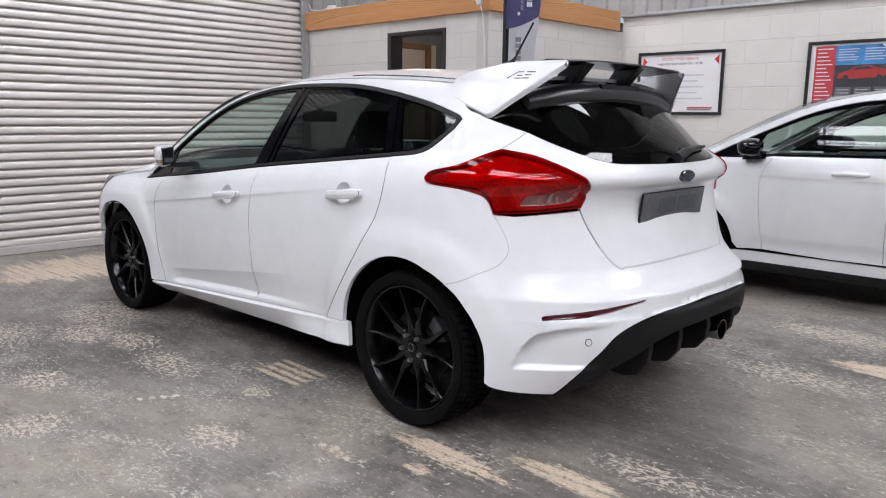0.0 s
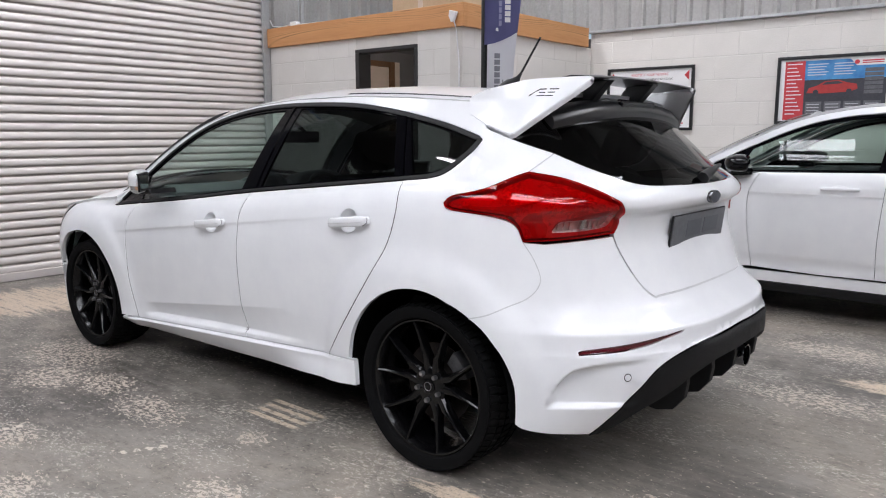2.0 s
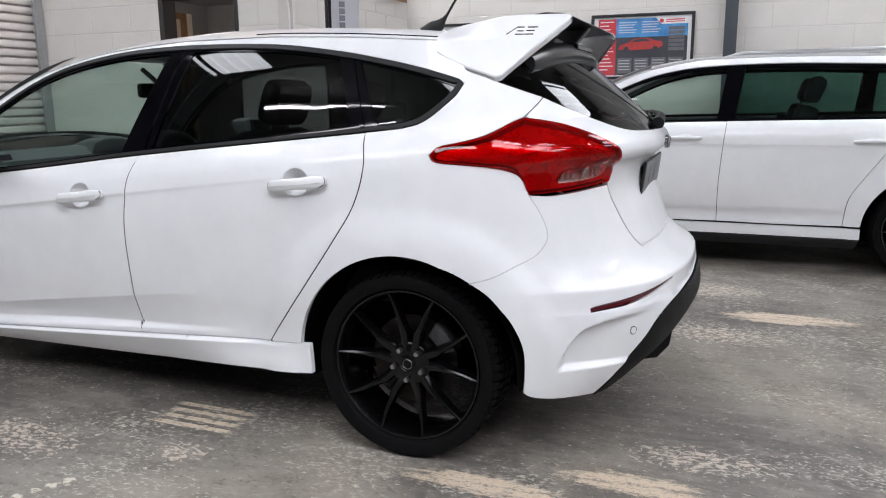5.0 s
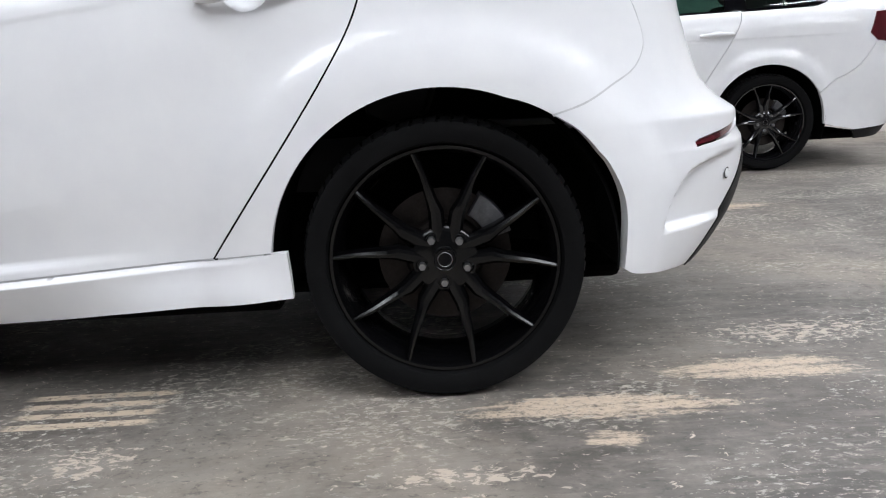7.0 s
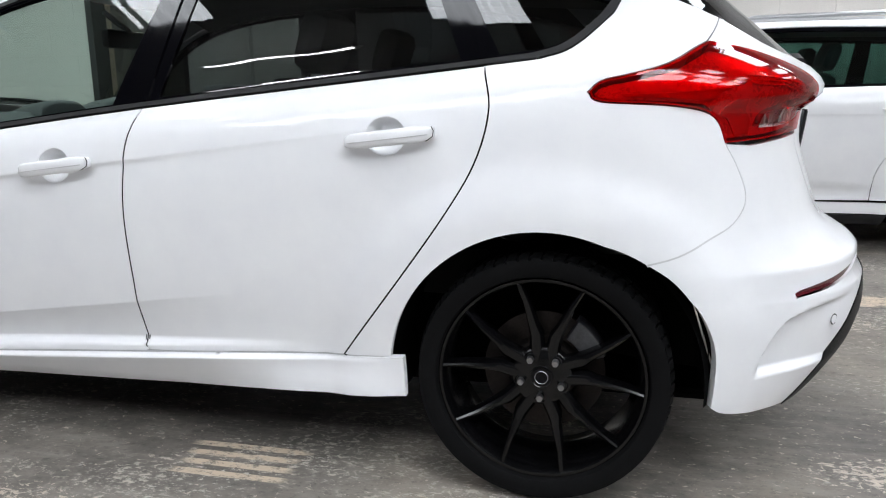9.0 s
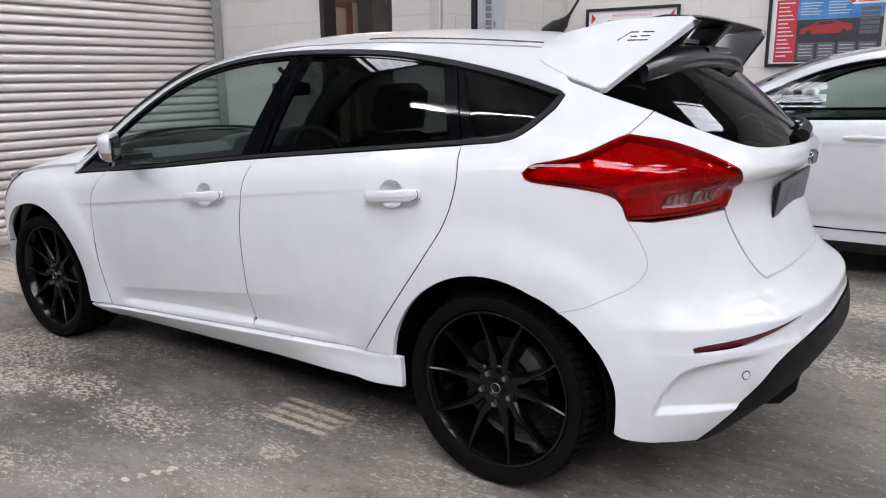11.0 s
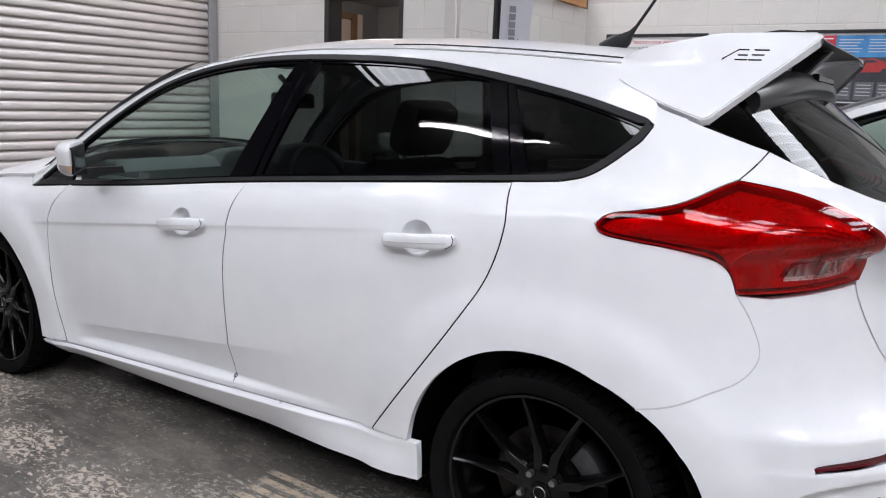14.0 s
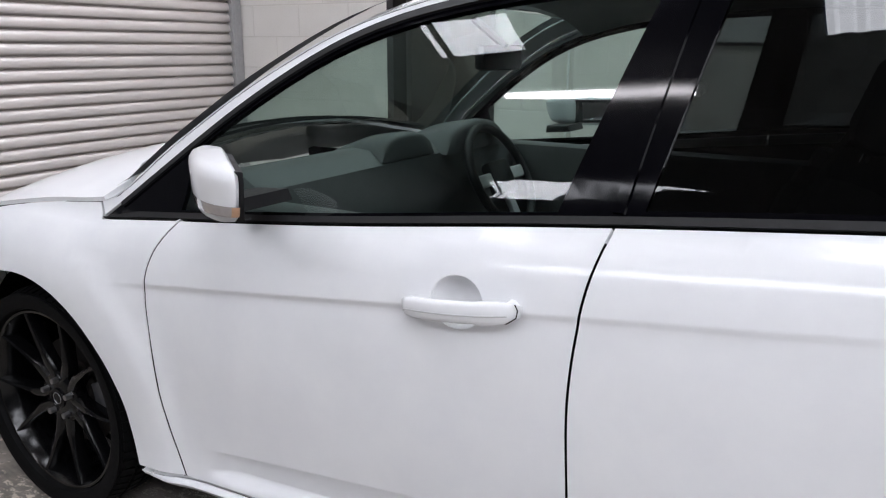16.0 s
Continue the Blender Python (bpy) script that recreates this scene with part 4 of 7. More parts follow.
    bm2 = lathe_bm([(0.0055, 0.0245), (0.0045, 0.0005)], 40)
    cap = part("hub_cap", bm, rim, outer, smooth_angle=40)
    part("cap_badge", bm2, M_GLOSS, cap, "oval emblem in dark grey")
    part("cap_ring", lathe_bm([(0.0045, 0.0155), (0.0035, 0.0165), (0.0045, 0.0175)], 32), M_NUT, cap, "thin steel ring")
    if nuts:
        for k in range(5):
            a = radians(50 + 72 * k)
            c = Vector((0, -0.054 * math.cos(a), 0.054 * math.sin(a)))
            bm = bmesh.new()
            bmesh.ops.create_cone(bm, cap_ends=True, segments=6, radius1=0.0095, radius2=0.0085, depth=0.018, matrix=Matrix.Translation(c + Vector((0.004, 0, 0))) @ Matrix.Rotation(-math.pi / 2, 4, "Y"))
            part("wheel_nut", bm, M_NUT, outer, "dull steel wheel nut")
            part("nut_socket", lathe_bm([(0.013, 0.0165), (0.011, 0.0155), (0.013, 0.0125), (0.024, 0.012)], 20), rim, outer).location = c
    disc = part("brake_disc", lathe_bm([(0.075, 0.155), (0.070, 0.157), (0.070, 0.095), (0.060, 0.088), (0.050, 0.085), (0.045, 0.02)], 64), M_DISC, outer, "rusty grey brake disc", 40)
    bm = bmesh.new()
    outline = [(0.055 + 0.0, 0.0)]
    pr = []
    for k in range(9):
        a = radians(18 + 40 * k / 8)
        pr.append((-0.165 * math.cos(a), 0.165 * math.sin(a)))
    for k in range(9):
        a = radians(58 - 40 * k / 8)
        pr.append((-0.108 * math.cos(a), 0.108 * math.sin(a)))
    prism_bm(pr, 0.045, 0.115, "x", bm, 0.006)
    part("brake_caliper", bm, M_CALIPER, outer, "grey metal brake caliper", 40)
    return outer


# ---- the white hatchback ----
def mirrored(outline, centre=-1.40):
    """An outline that starts and ends on the middle line, completed on the far side."""
    return list(outline) + [(2 * centre - s, z) for s, z in reversed(list(outline))]


def hatchback():
    skin_of = Hatchback()
    side, top = skin_of.side, skin_of.top

    def roofing(y, b):
        return top(y, b / 0.6)
    car = thing("hatchback", "white five-door hot hatchback with black wheels and roof spoiler", "car")
    lead = flow((2.100, 0.905), (2.150, 0.824), (2.172, 0.740), (2.166, 0.638), (2.143, 0.446), (2.103, 0.268))
    split = flow((1.100, 1.004), (1.124, 0.884), (1.136, 0.720), (1.130, 0.554), (1.126, 0.368), (1.112, 0.328))
    rear = flow((0.150, 1.096), (0.128, 1.000), (0.152, 0.890), (0.212, 0.775), (0.320, 0.620), (0.515, 0.362))
    R = 0.383
    dlo_low = flow((2.385, 0.868), (1.70, 0.935), (1.100, 1.004), (0.146, 1.096), (0.0, 1.114), (-0.07, 1.142), (-0.150, 1.212), (-0.186, 1.246))
    dlo_top = flow((-0.186, 1.250), (-0.106, 1.275), (0.086, 1.323), (0.374, 1.374), (0.674, 1.404), (1.136, 1.410), (1.480, 1.380), (1.754, 1.308), (2.000, 1.168), (2.246, 0.980), (2.385, 0.872))

    def low_at(y):
        return float(np.interp(-y, [-p[0] for p in dlo_low], [p[1] for p in dlo_low]))

    def top_at(y):
        return float(np.interp(y, [p[0] for p in dlo_top], [p[1] for p in dlo_top]))

    def sill(y):
        return 0.258 + (2.19 - y) * 0.0615
    light = flow((-0.100, 1.030), (-0.140, 1.058), (-0.29, 1.090), (-0.44, 1.128), (-0.505, 1.142)) + flow((-0.505, 1.142), (-0.68, 1.116), (-0.855, 1.058), (-0.905, 1.026), (-0.945, 0.975), (-0.928, 0.930)) \
        + flow((-0.925, 0.929), (-0.70, 0.917), (-0.487, 0.911)) + flow((-0.487, 0.911), (-0.455, 0.957), (-0.40, 0.983), (-0.28, 0.998), (-0.13, 1.008), (-0.100, 1.030))
    light_low = flow((-0.487, 0.911), (-0.455, 0.957), (-0.40, 0.983), (-0.28, 0.998), (-0.13, 1.008), (-0.100, 1.030))
    light_top = flow((-0.100, 1.030), (-0.140, 1.058), (-0.29, 1.090), (-0.44, 1.128), (-0.505, 1.142))
    light_tail = flow((-0.505, 1.142), (-0.68, 1.116), (-0.855, 1.058), (-0.905, 1.026), (-0.945, 0.975), (-0.928, 0.930))
    seam = flow((-0.2195, 0.6385), (-0.300, 0.660), (-0.388, 0.692), (-0.49, 0.728), (-0.55, 0.782), (-0.532, 0.854), (-0.487, 0.911))
    low_of = hermite([0.30, 0.60, 0.72, 0.95, 1.6, 2.235, 2.4], [0.266, 0.252, 0.244, 0.226, 0.211, 0.199, 0.196])
    roof_line = [(y, float(skin_of.edge(y))) for y in np.arange(-0.04, 2.41, 0.05)]
    d_front = [(y, low_at(y)) for y in np.arange(1.10, 2.10, 0.05)]
    d_rear = [(y, low_at(y)) for y in np.arange(0.15, 1.10, 0.05)]
    cups = [(1.349, 0.851), (0.383, 0.931)]

    def cup_ring(c, r=1.0):
        return [(c[0] + r * 0.050 * math.cos(a), c[1] + r * 0.045 * math.sin(a)) for a in np.linspace(0, 2 * math.pi, 29)[:-1]]
    ys = np.arange(0.0, 2.30, 0.014)
    crease = [(y, 0.734 + (2.264 - y) * 0.115 - d) for d in (-0.006, 0.0005, 0.005, 0.010, 0.018, 0.03, 0.05) for y in ys]
    crease += [(y, 0.375 + (1.91 - y) * 0.126 + d) for d in (-0.012, -0.004, 0.003) for y in ys]
    crease += [(y, 0.311 + (1.95 - y) * 0.0615 + d) for d in (0.012, 0.004, -0.002, -0.008, -0.015, -0.024) for y in ys]
    wing_top = [(y, float(skin_of.edge(y))) for y in np.arange(2.42, 2.86, 0.04)]
    for mir in (False, True):
        def skn(name, outline, material, label="", **kw):
            return skin(name, outline, side, material, car, label, mirror=mir, flip=True, **kw)
        skn("front_door", lead[2:] + [(y, sill(y)) for y in np.arange(2.08, 1.11, -0.08)] + split[::-1] + d_front + [(2.105, low_at(2.10)), lead[1]], M_WHITE, holes=[cup_ring(cups[0])], extra=crease, step=0.022, inset=0.0026)
        skn("rear_door", split + [(y, sill(y)) for y in np.arange(1.05, 0.55, -0.08)] + rear[::-1] + d_rear, M_WHITE, holes=[cup_ring(cups[1])], extra=crease, step=0.022, inset=0.0026)
        skn("body_side", rear + [(0.385, sill(0.38))] + arc(0.0, 0.325, R, 174, 56, 40) + seam + light_low + light_top + flow((-0.646, 1.204), (-0.50, 1.236), (-0.345, 1.266)) + flow((-0.345, 1.268), (-0.209, 1.289), (-0.16, 1.305), (-0.08, 1.339), (-0.055, 1.356)) + [(-0.054, 1.388)] + roof_line
            + flow((2.42, 0.905), (2.385, 0.870)) + dlo_top[::-1] + dlo_low[::-1][:18], M_WHITE, depth=0.02, extra=crease)
        skn("front_wing", lead[::-1] + [(2.12, low_at(2.12)), (2.385, 0.866), (2.42, 0.902)] + wing_top + flow((2.86, 0.846), (2.965, 0.775), (3.04, 0.70), (3.06, 0.645), (3.03, 0.555), (3.00, 0.46)) + arc(2.648, 0.325, R, 158, 10, 40) + [(2.25, 0.262)], M_WHITE, depth=0.02, extra=crease)
        # Black strips just under the door gaps stand for the shade inside them.
        for line, w in ((lead[1:], 0.0075), (split[1:-2], 0.0075), (rear, 0.0075)):
            skn("door_seal", ribbon(line, w), M_VOID, "black strip put in for the shade of a door gap", depth=0, inset=0, lift=-0.0018, step=0.03)
        # Grey strips added in these gaps; their tone stands for softer shade.
        skn("joint_filler", ribbon([(y, sill(y) + 0.0005) for y in np.arange(0.40, 2.20, 0.06)], 0.004), M_MIRROR_BASE, "added grey strip toned for the shade in a panel gap", depth=0, inset=0, lift=-0.0030, step=0.03)
        skn("joint_filler", ribbon(flow((-0.994, 0.786), (-1.059, 0.706), (-1.12, 0.7008), (-1.405, 0.7028)), 0.005), M_MIRROR_BASE, "added grey strip toned for the shade in a panel gap", depth=0, inset=0, lift=-0.0020, step=0.03)
        skn("joint_filler", ribbon(seam, 0.004), M_MIRROR_BASE, "added grey strip toned for the shade in a panel gap", depth=0, inset=0, lift=-0.0012, step=0.03)

        def rocker(s, z):
            """The skirt has a narrow ledge, a crisp edge, a face that tucks in below the doors and flares out towards the rear wheel."""
            f = np.clip((z - low_of(s)) / (sill(s) - low_of(s)), 0, 1)
            o = 0.002 + 0.018 * smooth(1.0, 0.86, f) * smooth(0.36, 0.75, s) * smooth(2.24, 2.10, s) - 0.050 * np.clip((0.87 - f) / 0.87, 0, 1) * smooth(0.50, 1.05, s) + 0.010 * smooth(0.95, 0.60, s) * smooth(0.80, 0.10, f) * smooth(0.34, 0.45, s)
            p = np.array(side(s, z))
            p[..., 0] -= o
            return p
        skin("side_skirt", [(y, sill(y) - 0.001) for y in np.arange(2.24, 0.36, -0.08)] + [(0.348, sill(0.348) - 0.001), (0.344, 0.30), (0.343, float(low_of(0.343)))] + [(y, float(low_of(y))) for y in np.arange(0.40, 2.25, 0.06)], rocker, M_WHITE, car, mirror=mir, flip=True, depth=0.022, step=0.022, edge_gap=0.012, inset=0.0005, extra=[(y, sill(y) - d) for d in (0.008, 0.012, 0.016, 0.021, 0.027) for y in np.arange(0.37, 2.21, 0.014)])
        # glazing
        b0, b1 = 1.055, 1.165

        def band(y0, y1, pad_lo, pad_hi):
            ys0 = np.linspace(y0[0], y1[0], 14)
            lowr = [(y, low_at(y) + pad_lo) for y in ys0]
            ys1 = np.linspace(y1[1], y0[1], 14)
            return lowr + [(y, top_at(y) - pad_hi) for y in ys1]
        rear_pane = band((0.215, 0.315), (1.055, 0.985), 0.026, 0.026)
        front_pane = [(y, low_at(y) + 0.024) for y in np.linspace(1.205, 2.12, 16)] + [(2.125, 1.045)] + [(y, top_at(y) - 0.030) for y in np.linspace(2.09, 1.105, 18)]
        q_pane = [(y, low_at(y) + 0.026) for y in np.linspace(0.115, -0.09, 7)] + [(-0.145, 1.236)] + [(y, top_at(y) - 0.024) for y in np.linspace(-0.11, 0.225, 10)]
        skn("window_trim", dlo_low + dlo_top, M_GLOSS, "gloss black window surround", holes=[front_pane, rear_pane, q_pane], depth=0.012, lift=-0.004)
        skn("window_pane", front_pane, M_GLASS, "greenish clear front door glass", depth=0, inset=-0.004, lift=-0.008)
        skn("window_pane", rear_pane, M_PRIVACY, "dark privacy glass", depth=0, inset=-0.004, lift=-0.008)
        skn("window_pane", q_pane, M_PRIVACY, "dark privacy glass", depth=0, inset=-0.004, lift=-0.008)
        skn("belt_moulding", dlo_low[:22] + [(y, low_at(y) + 0.016) for y in np.arange(0.10, 2.30, 0.08)], M_TRIM, "black belt moulding", depth=0.01, lift=0.004)
        skn("drip_moulding", [(y, top_at(y)) for y in np.arange(-0.18, 2.36, 0.03)] + [(y, top_at(y) - 0.017) for y in np.arange(2.33, -0.15, -0.03)], M_TRIM, "satin black drip moulding", depth=0.01, lift=0.003, inset=0.0005)
        skn("corner_moulding", [(y, low_at(y)) for y in np.arange(0.12, -0.185, -0.02)] + [(-0.186, 1.246), (-0.150, 1.256), (-0.137, 1.232)] + [(y, low_at(y - 0.012) + 0.014) for y in np.arange(-0.12, 0.13, 0.02)], M_TRIM, "satin black corner moulding", depth=0.01, lift=0.003, inset=0.0005)
        for y0, y1, dy in ((1.10, 1.045, 0.012), (0.168, 0.268, 0.010)):
            skn("pillar_moulding", [(y0 - dy, low_at(y0) + 0.018), (y0 + dy, low_at(y0) + 0.018), (y1 + dy, top_at(y1) - 0.01), (y1 - dy, top_at(y1) - 0.01)], M_GLOSS, "gloss black pillar strip", depth=0.006, lift=0.001)
        # tail lamp
        rev_o = flow((-0.625, 0.946), (-0.76, 0.949), (-0.87, 0.960), (-0.900, 0.983), (-0.884, 1.002)) + flow((-0.88, 1.003), (-0.76, 0.986), (-0.66, 0.978), (-0.625, 0.950))
        lamp = skn("tail_lamp", light, M_RED_PANE, "red wraparound tail lamp", depth=0.004, lift=0.006, inset=0.003, step=0.02, holes=[rev_o])

        def lens_part(name, outline, material, label="", **kw):
            return skin(name, outline, side, material, lamp, label, mirror=mir, flip=True, **{"depth": 0.003, "step": 0.02, **kw})
        lens_part("lamp_housing", light, M_RED_DARK, "dark lamp housing", lift=-0.045, inset=-0.004, depth=0.0)
        lens_part("lamp_rim", light, M_RED_BRIGHT, "red lamp rim", lift=0.001, inset=0.002, depth=0.045, holes=[[(s, z) for s, z in tidy(light, 0.0075, 0.02)]])
        lens_part("reflector", [tuple(p) for p in tidy(light, 0.0105, 0.02)], M_REFLECTOR, "silvered lamp reflector", lift=-0.014, depth=0.02, inset=0, holes=[rev_o])
        lens_part("lens_step", flow((-0.46, 0.975), (-0.50, 0.962), (-0.535, 0.925)) + flow((-0.60, 0.928), (-0.604, 0.962), (-0.57, 0.988), (-0.535, 1.012)) + [(-0.49, 1.005)], M_RED_BRIGHT, "deeper red lens step", lift=-0.010, depth=0.004)
        lens_part("lens_step", flow((-0.16, 1.028), (-0.30, 1.030), (-0.44, 1.042), (-0.53, 1.062)) + flow((-0.535, 1.052), (-0.44, 1.028), (-0.40, 1.008), (-0.30, 1.012), (-0.17, 1.018)), M_RED_BRIGHT, "deeper red lens step", lift=-0.010, depth=0.004)
        for z0, z1 in ((1.072, 1.050), (1.060, 1.036), (1.048, 1.024)):
            lens_part("lens_rib", [(-0.545, z0), (-0.70, z0 - 0.006), (-0.83, z1 - 0.012), (-0.83, z1 - 0.0145), (-0.70, z0 - 0.0085), (-0.545, z0 - 0.0025)], M_REFLECTOR, "fine lens rib", lift=-0.010, depth=0.006, inset=0)
        rev = lens_part("reversing_lens", rev_o, M_CLEAR_PANE, "clear reversing lens", lift=0.006, inset=0.001)
        lens_part("reversing_bowl", rev_o, M_CLEAR_LENS, "grey reversing lamp bowl", lift=-0.020, inset=-0.003, depth=0.0)
        skin("lens_divider", [(-0.752, 0.951), (-0.772, 0.952), (-0.782, 0.988), (-0.765, 0.986)], side, M_CHROME, rev, "chrome lamp divider", mirror=mir, flip=True, depth=0.016, lift=0.000, step=0.01, inset=0)
        for s in (-0.65, -0.68, -0.71, -0.80, -0.825, -0.85):
            skin("lens_facet", [(s, 0.951), (s - 0.010, 0.952), (s - 0.012, 0.975), (s - 0.002, 0.974)], side, M_CLEAR_LENS, rev, "grey lens facet", mirror=mir, flip=True, depth=0.008, lift=-0.010, step=0.01, inset=0)
    # tail
    def tskn(name, outline, material, label="", **kw):
        return skin(name, outline, side, material, car, label, flip=True, **kw)
    tail_edge = [(-0.646, 1.204)] + light_tail + flow((-0.925, 0.925), (-0.994, 0.788), (-1.06, 0.708), (-1.12, 0.702), (-1.395, 0.704))
    glass_low = flow((-0.646, 1.204), (-0.844, 1.136), (-1.012, 1.096), (-1.22, 1.086), (-1.395, 1.083))
    gate = tskn("tailgate", mirrored(glass_low[::-1] + tail_edge[1:] ), M_WHITE, "white tailgate", depth=0.02, step=0.025)
    tskn("rear_window", mirrored(flow((-1.395, 1.375), (-0.9, 1.372), (-0.55, 1.352), (-0.36, 1.30)) + flow((-0.35, 1.278), (-0.50, 1.238), (-0.646, 1.204)) + glass_low), M_PRIVACY, "dark rear window", depth=0.012, inset=0.003, lift=-0.004)
    tskn("window_blackout", mirrored(flow((-1.395, 1.375), (-0.9, 1.372), (-0.55, 1.352), (-0.36, 1.30)) + flow((-0.35, 1.278), (-0.50, 1.238), (-0.646, 1.204)) + glass_low), M_GLOSS, "black glass border", depth=0.0, inset=0.004, lift=-0.010,
         holes=[mirrored(flow((-1.395, 1.31), (-0.98, 1.305), (-0.80, 1.28)) + flow((-0.86, 1.19), (-1.02, 1.135), (-1.22, 1.118), (-1.395, 1.115)))])
    bump_top = seam + [(-0.487, 0.911), (-0.60, 0.905), (-0.925, 0.921)] + flow((-0.925, 0.921), (-0.990, 0.788), (-1.058, 0.704), (-1.12, 0.6995), (-1.395, 0.7015))
    low_edge = flow((-1.395, 0.550), (-1.15, 0.541), (-1.02, 0.518), (-0.92, 0.476), (-0.855, 0.410), (-0.79, 0.330), (-0.740, 0.250)) + flow((-0.732, 0.240), (-0.60, 0.247), (-0.45, 0.263), (-0.400, 0.280))
    refl = flow((-0.612, 0.541), (-0.64, 0.556), (-0.85, 0.574), (-1.078, 0.5965)) + flow((-1.072, 0.591), (-0.85, 0.556), (-0.64, 0.544))
    refl_r = [(-2.80 - s, z) for s, z in refl]
    arch_rear = arc(0.0, 0.325, R, 6, 54, 22)
    bumper = tskn("rear_bumper", mirrored(low_edge + [(-0.395, 0.30)] + arch_rear + bump_top), M_WHITE, "white rear bumper", depth=0.03, holes=[refl, refl_r], step=0.025, extra=[(m, z) for s in np.arange(-0.49, -0.96, -0.012) for z in np.arange(0.335, 0.545, 0.0085) for m in (s, -2.80 - s)] + [(s, z) for s in np.arange(-0.40, -2.41, -0.02) for z in (0.600, 0.606, 0.612, 0.618, 0.626)])
    for o, mir in ((refl, False), (refl, True)):
        skin("reflector", o, side, M_REFLEX, bumper, "dark red reflector strip", mirror=mir, flip=True, depth=0.004, lift=-0.004, step=0.02)
        for s, z in ((-0.802, 0.458),):
            ring = [(s + 0.019 * math.cos(a), z + 0.019 * math.sin(a)) for a in np.linspace(0, 2 * math.pi, 20)[:-1]]
            skin("parking_sensor", [((s + 0.62 * (p - s)), z + 0.62 * (q - z)) for p, q in ring], side, M_WHITE, bumper, "white round parking sensor", mirror=mir, flip=True, depth=0.006, lift=0.0042, step=0.008, edge_gap=0.008, inset=0)
            skin("sensor_ring", ring, side, M_TRIM, bumper, "thin dark sensor ring", mirror=mir, flip=True, depth=0.0, lift=0.0030, step=0.008, edge_gap=0.008, inset=0.004)
    diff = flow((-1.395, 0.548), (-1.15, 0.539), (-1.02, 0.516), (-0.92, 0.474), (-0.857, 0.407), (-0.79, 0.322), (-0.740, 0.238)) + flow((-0.735, 0.236), (-0.80, 0.250), (-0.90, 0.325), (-1.03, 0.390), (-1.12, 0.435), (-1.24, 0.462), (-1.395, 0.468))
    dif = tskn("diffuser", mirrored(diff), M_DIFFUSER, "grained black rear diffuser", depth=0.06, lift=0.002)
    for x in (-0.37, -0.125, 0.125, 0.37):
        y = -0.69
        part("diffuser_fin", prism_bm([(y + 0.24, 0.40), (y - 0.12, 0.46), (y - 0.128, 0.39), (y - 0.12, 0.335), (y - 0.08, 0.285), (y - 0.02, 0.270), (y + 0.24, 0.30)], x - 0.018, x + 0.018, "x", None, 0.004), M_DIFFUSER, dif)
    part("diffuser_tray", prism_bm([(-0.76, 0.42), (-0.70, 0.36), (-0.45, 0.26), (-0.44, 0.50), (-0.72, 0.50)], -0.56, 0.56, "x", None, 0.01), M_VOID, dif)
    for x in (-0.27, 0.27):
        pipe = part("exhaust_pipe", lathe_bm([(0.12, 0.046), (-0.02, 0.048), (-0.025, 0.046), (-0.024, 0.041), (0.10, 0.038)], 32, "y"), M_BADGE_RIM, dif, "dark polished exhaust tip", 40)
        pipe.location = (x, -0.790 if x > 0 else -0.715, 0.345)
    # number plate in its recess
    py = -0.690
    plate = part("number_plate", box_bm((-0.260, -0.006, -0.056), (0.260, 0.006, 0.056), 0.003), M_PLATE, car, "number plate with blurred markings")
    plate.location = (0, py + 0.008, 0.912)
    plate.rotation_euler = (radians(7), 0, 0)
    for x, w in ((-0.06, 0.14), (0.11, 0.15)):
        part("plate_bar", box_bm((x - w / 2, -0.0068, -0.03), (x + w / 2, -0.0045, 0.032)), M_PLATE_BAR, plate)
    part("plate_rim", box_bm((-0.264, -0.0035, -0.060), (0.264, 0.005, 0.060), 0.003), M_TRIM, plate, "thin black plate surround")
    badge = part("tail_badge", lathe_bm([(0.0, 0.060), (-0.010, 0.059), (-0.014, 0.052), (-0.012, 0.048)], 40, "y"), M_BADGE_RIM, car, "oval dark chrome rimmed badge", 40)
    badge.scale = (1.0, 1.0, 0.42)
    badge.location = (0, -0.731, 1.030)
    part("badge_face", lathe_bm([(-0.0125, 0.049), (-0.0135, 0.0005)], 32, "y"), M_BADGE, badge, "dark blue badge face")
    # tailgate wiper
    def on_glass(s, z, h):
        p = side(s, z)
        n = np.cross(side(s, z + 0.002) - p, side(s + 0.002, z) - p)
        n /= np.linalg.norm(n)
        return tuple(p + n * (h if n[1] < 0 else -h))
    wiper = part("rear_wiper", tube_bm([on_glass(s, z, h) for s, z, h in ((-1.38, 1.094, 0.010), (-1.42, 1.104, 0.026), (-1.50, 1.114, 0.024), (-1.62, 1.124, 0.018), (-1.74, 1.126, 0.014))], [0.024, 0.019, 0.012, 0.009, 0.006], 10), M_TRIM, car, "black rear wiper arm", 40)
    part("wiper_blade", tube_bm([on_glass(s, 1.128 + 0.004 * math.sin((s + 1.45) * 8), 0.010) for s in np.linspace(-1.45, -1.84, 9)], 0.006, 6), M_TRIM, wiper)
    # roof, screen and bonnet
    def rskn(name, outline, material, label="", **kw):
        return skin(name, outline, roofing, material, car, label, flip=False, **kw)
    L = 0.6
    rskn("spoiler_deck", [(-0.064, -0.53), (-0.064, 0.53), (-0.27, 0.50), (-0.29, 0.0), (-0.27, -0.50)], M_WHITE, "white spoiler deck", depth=0.015, step=0.03, edge_gap=0.03)
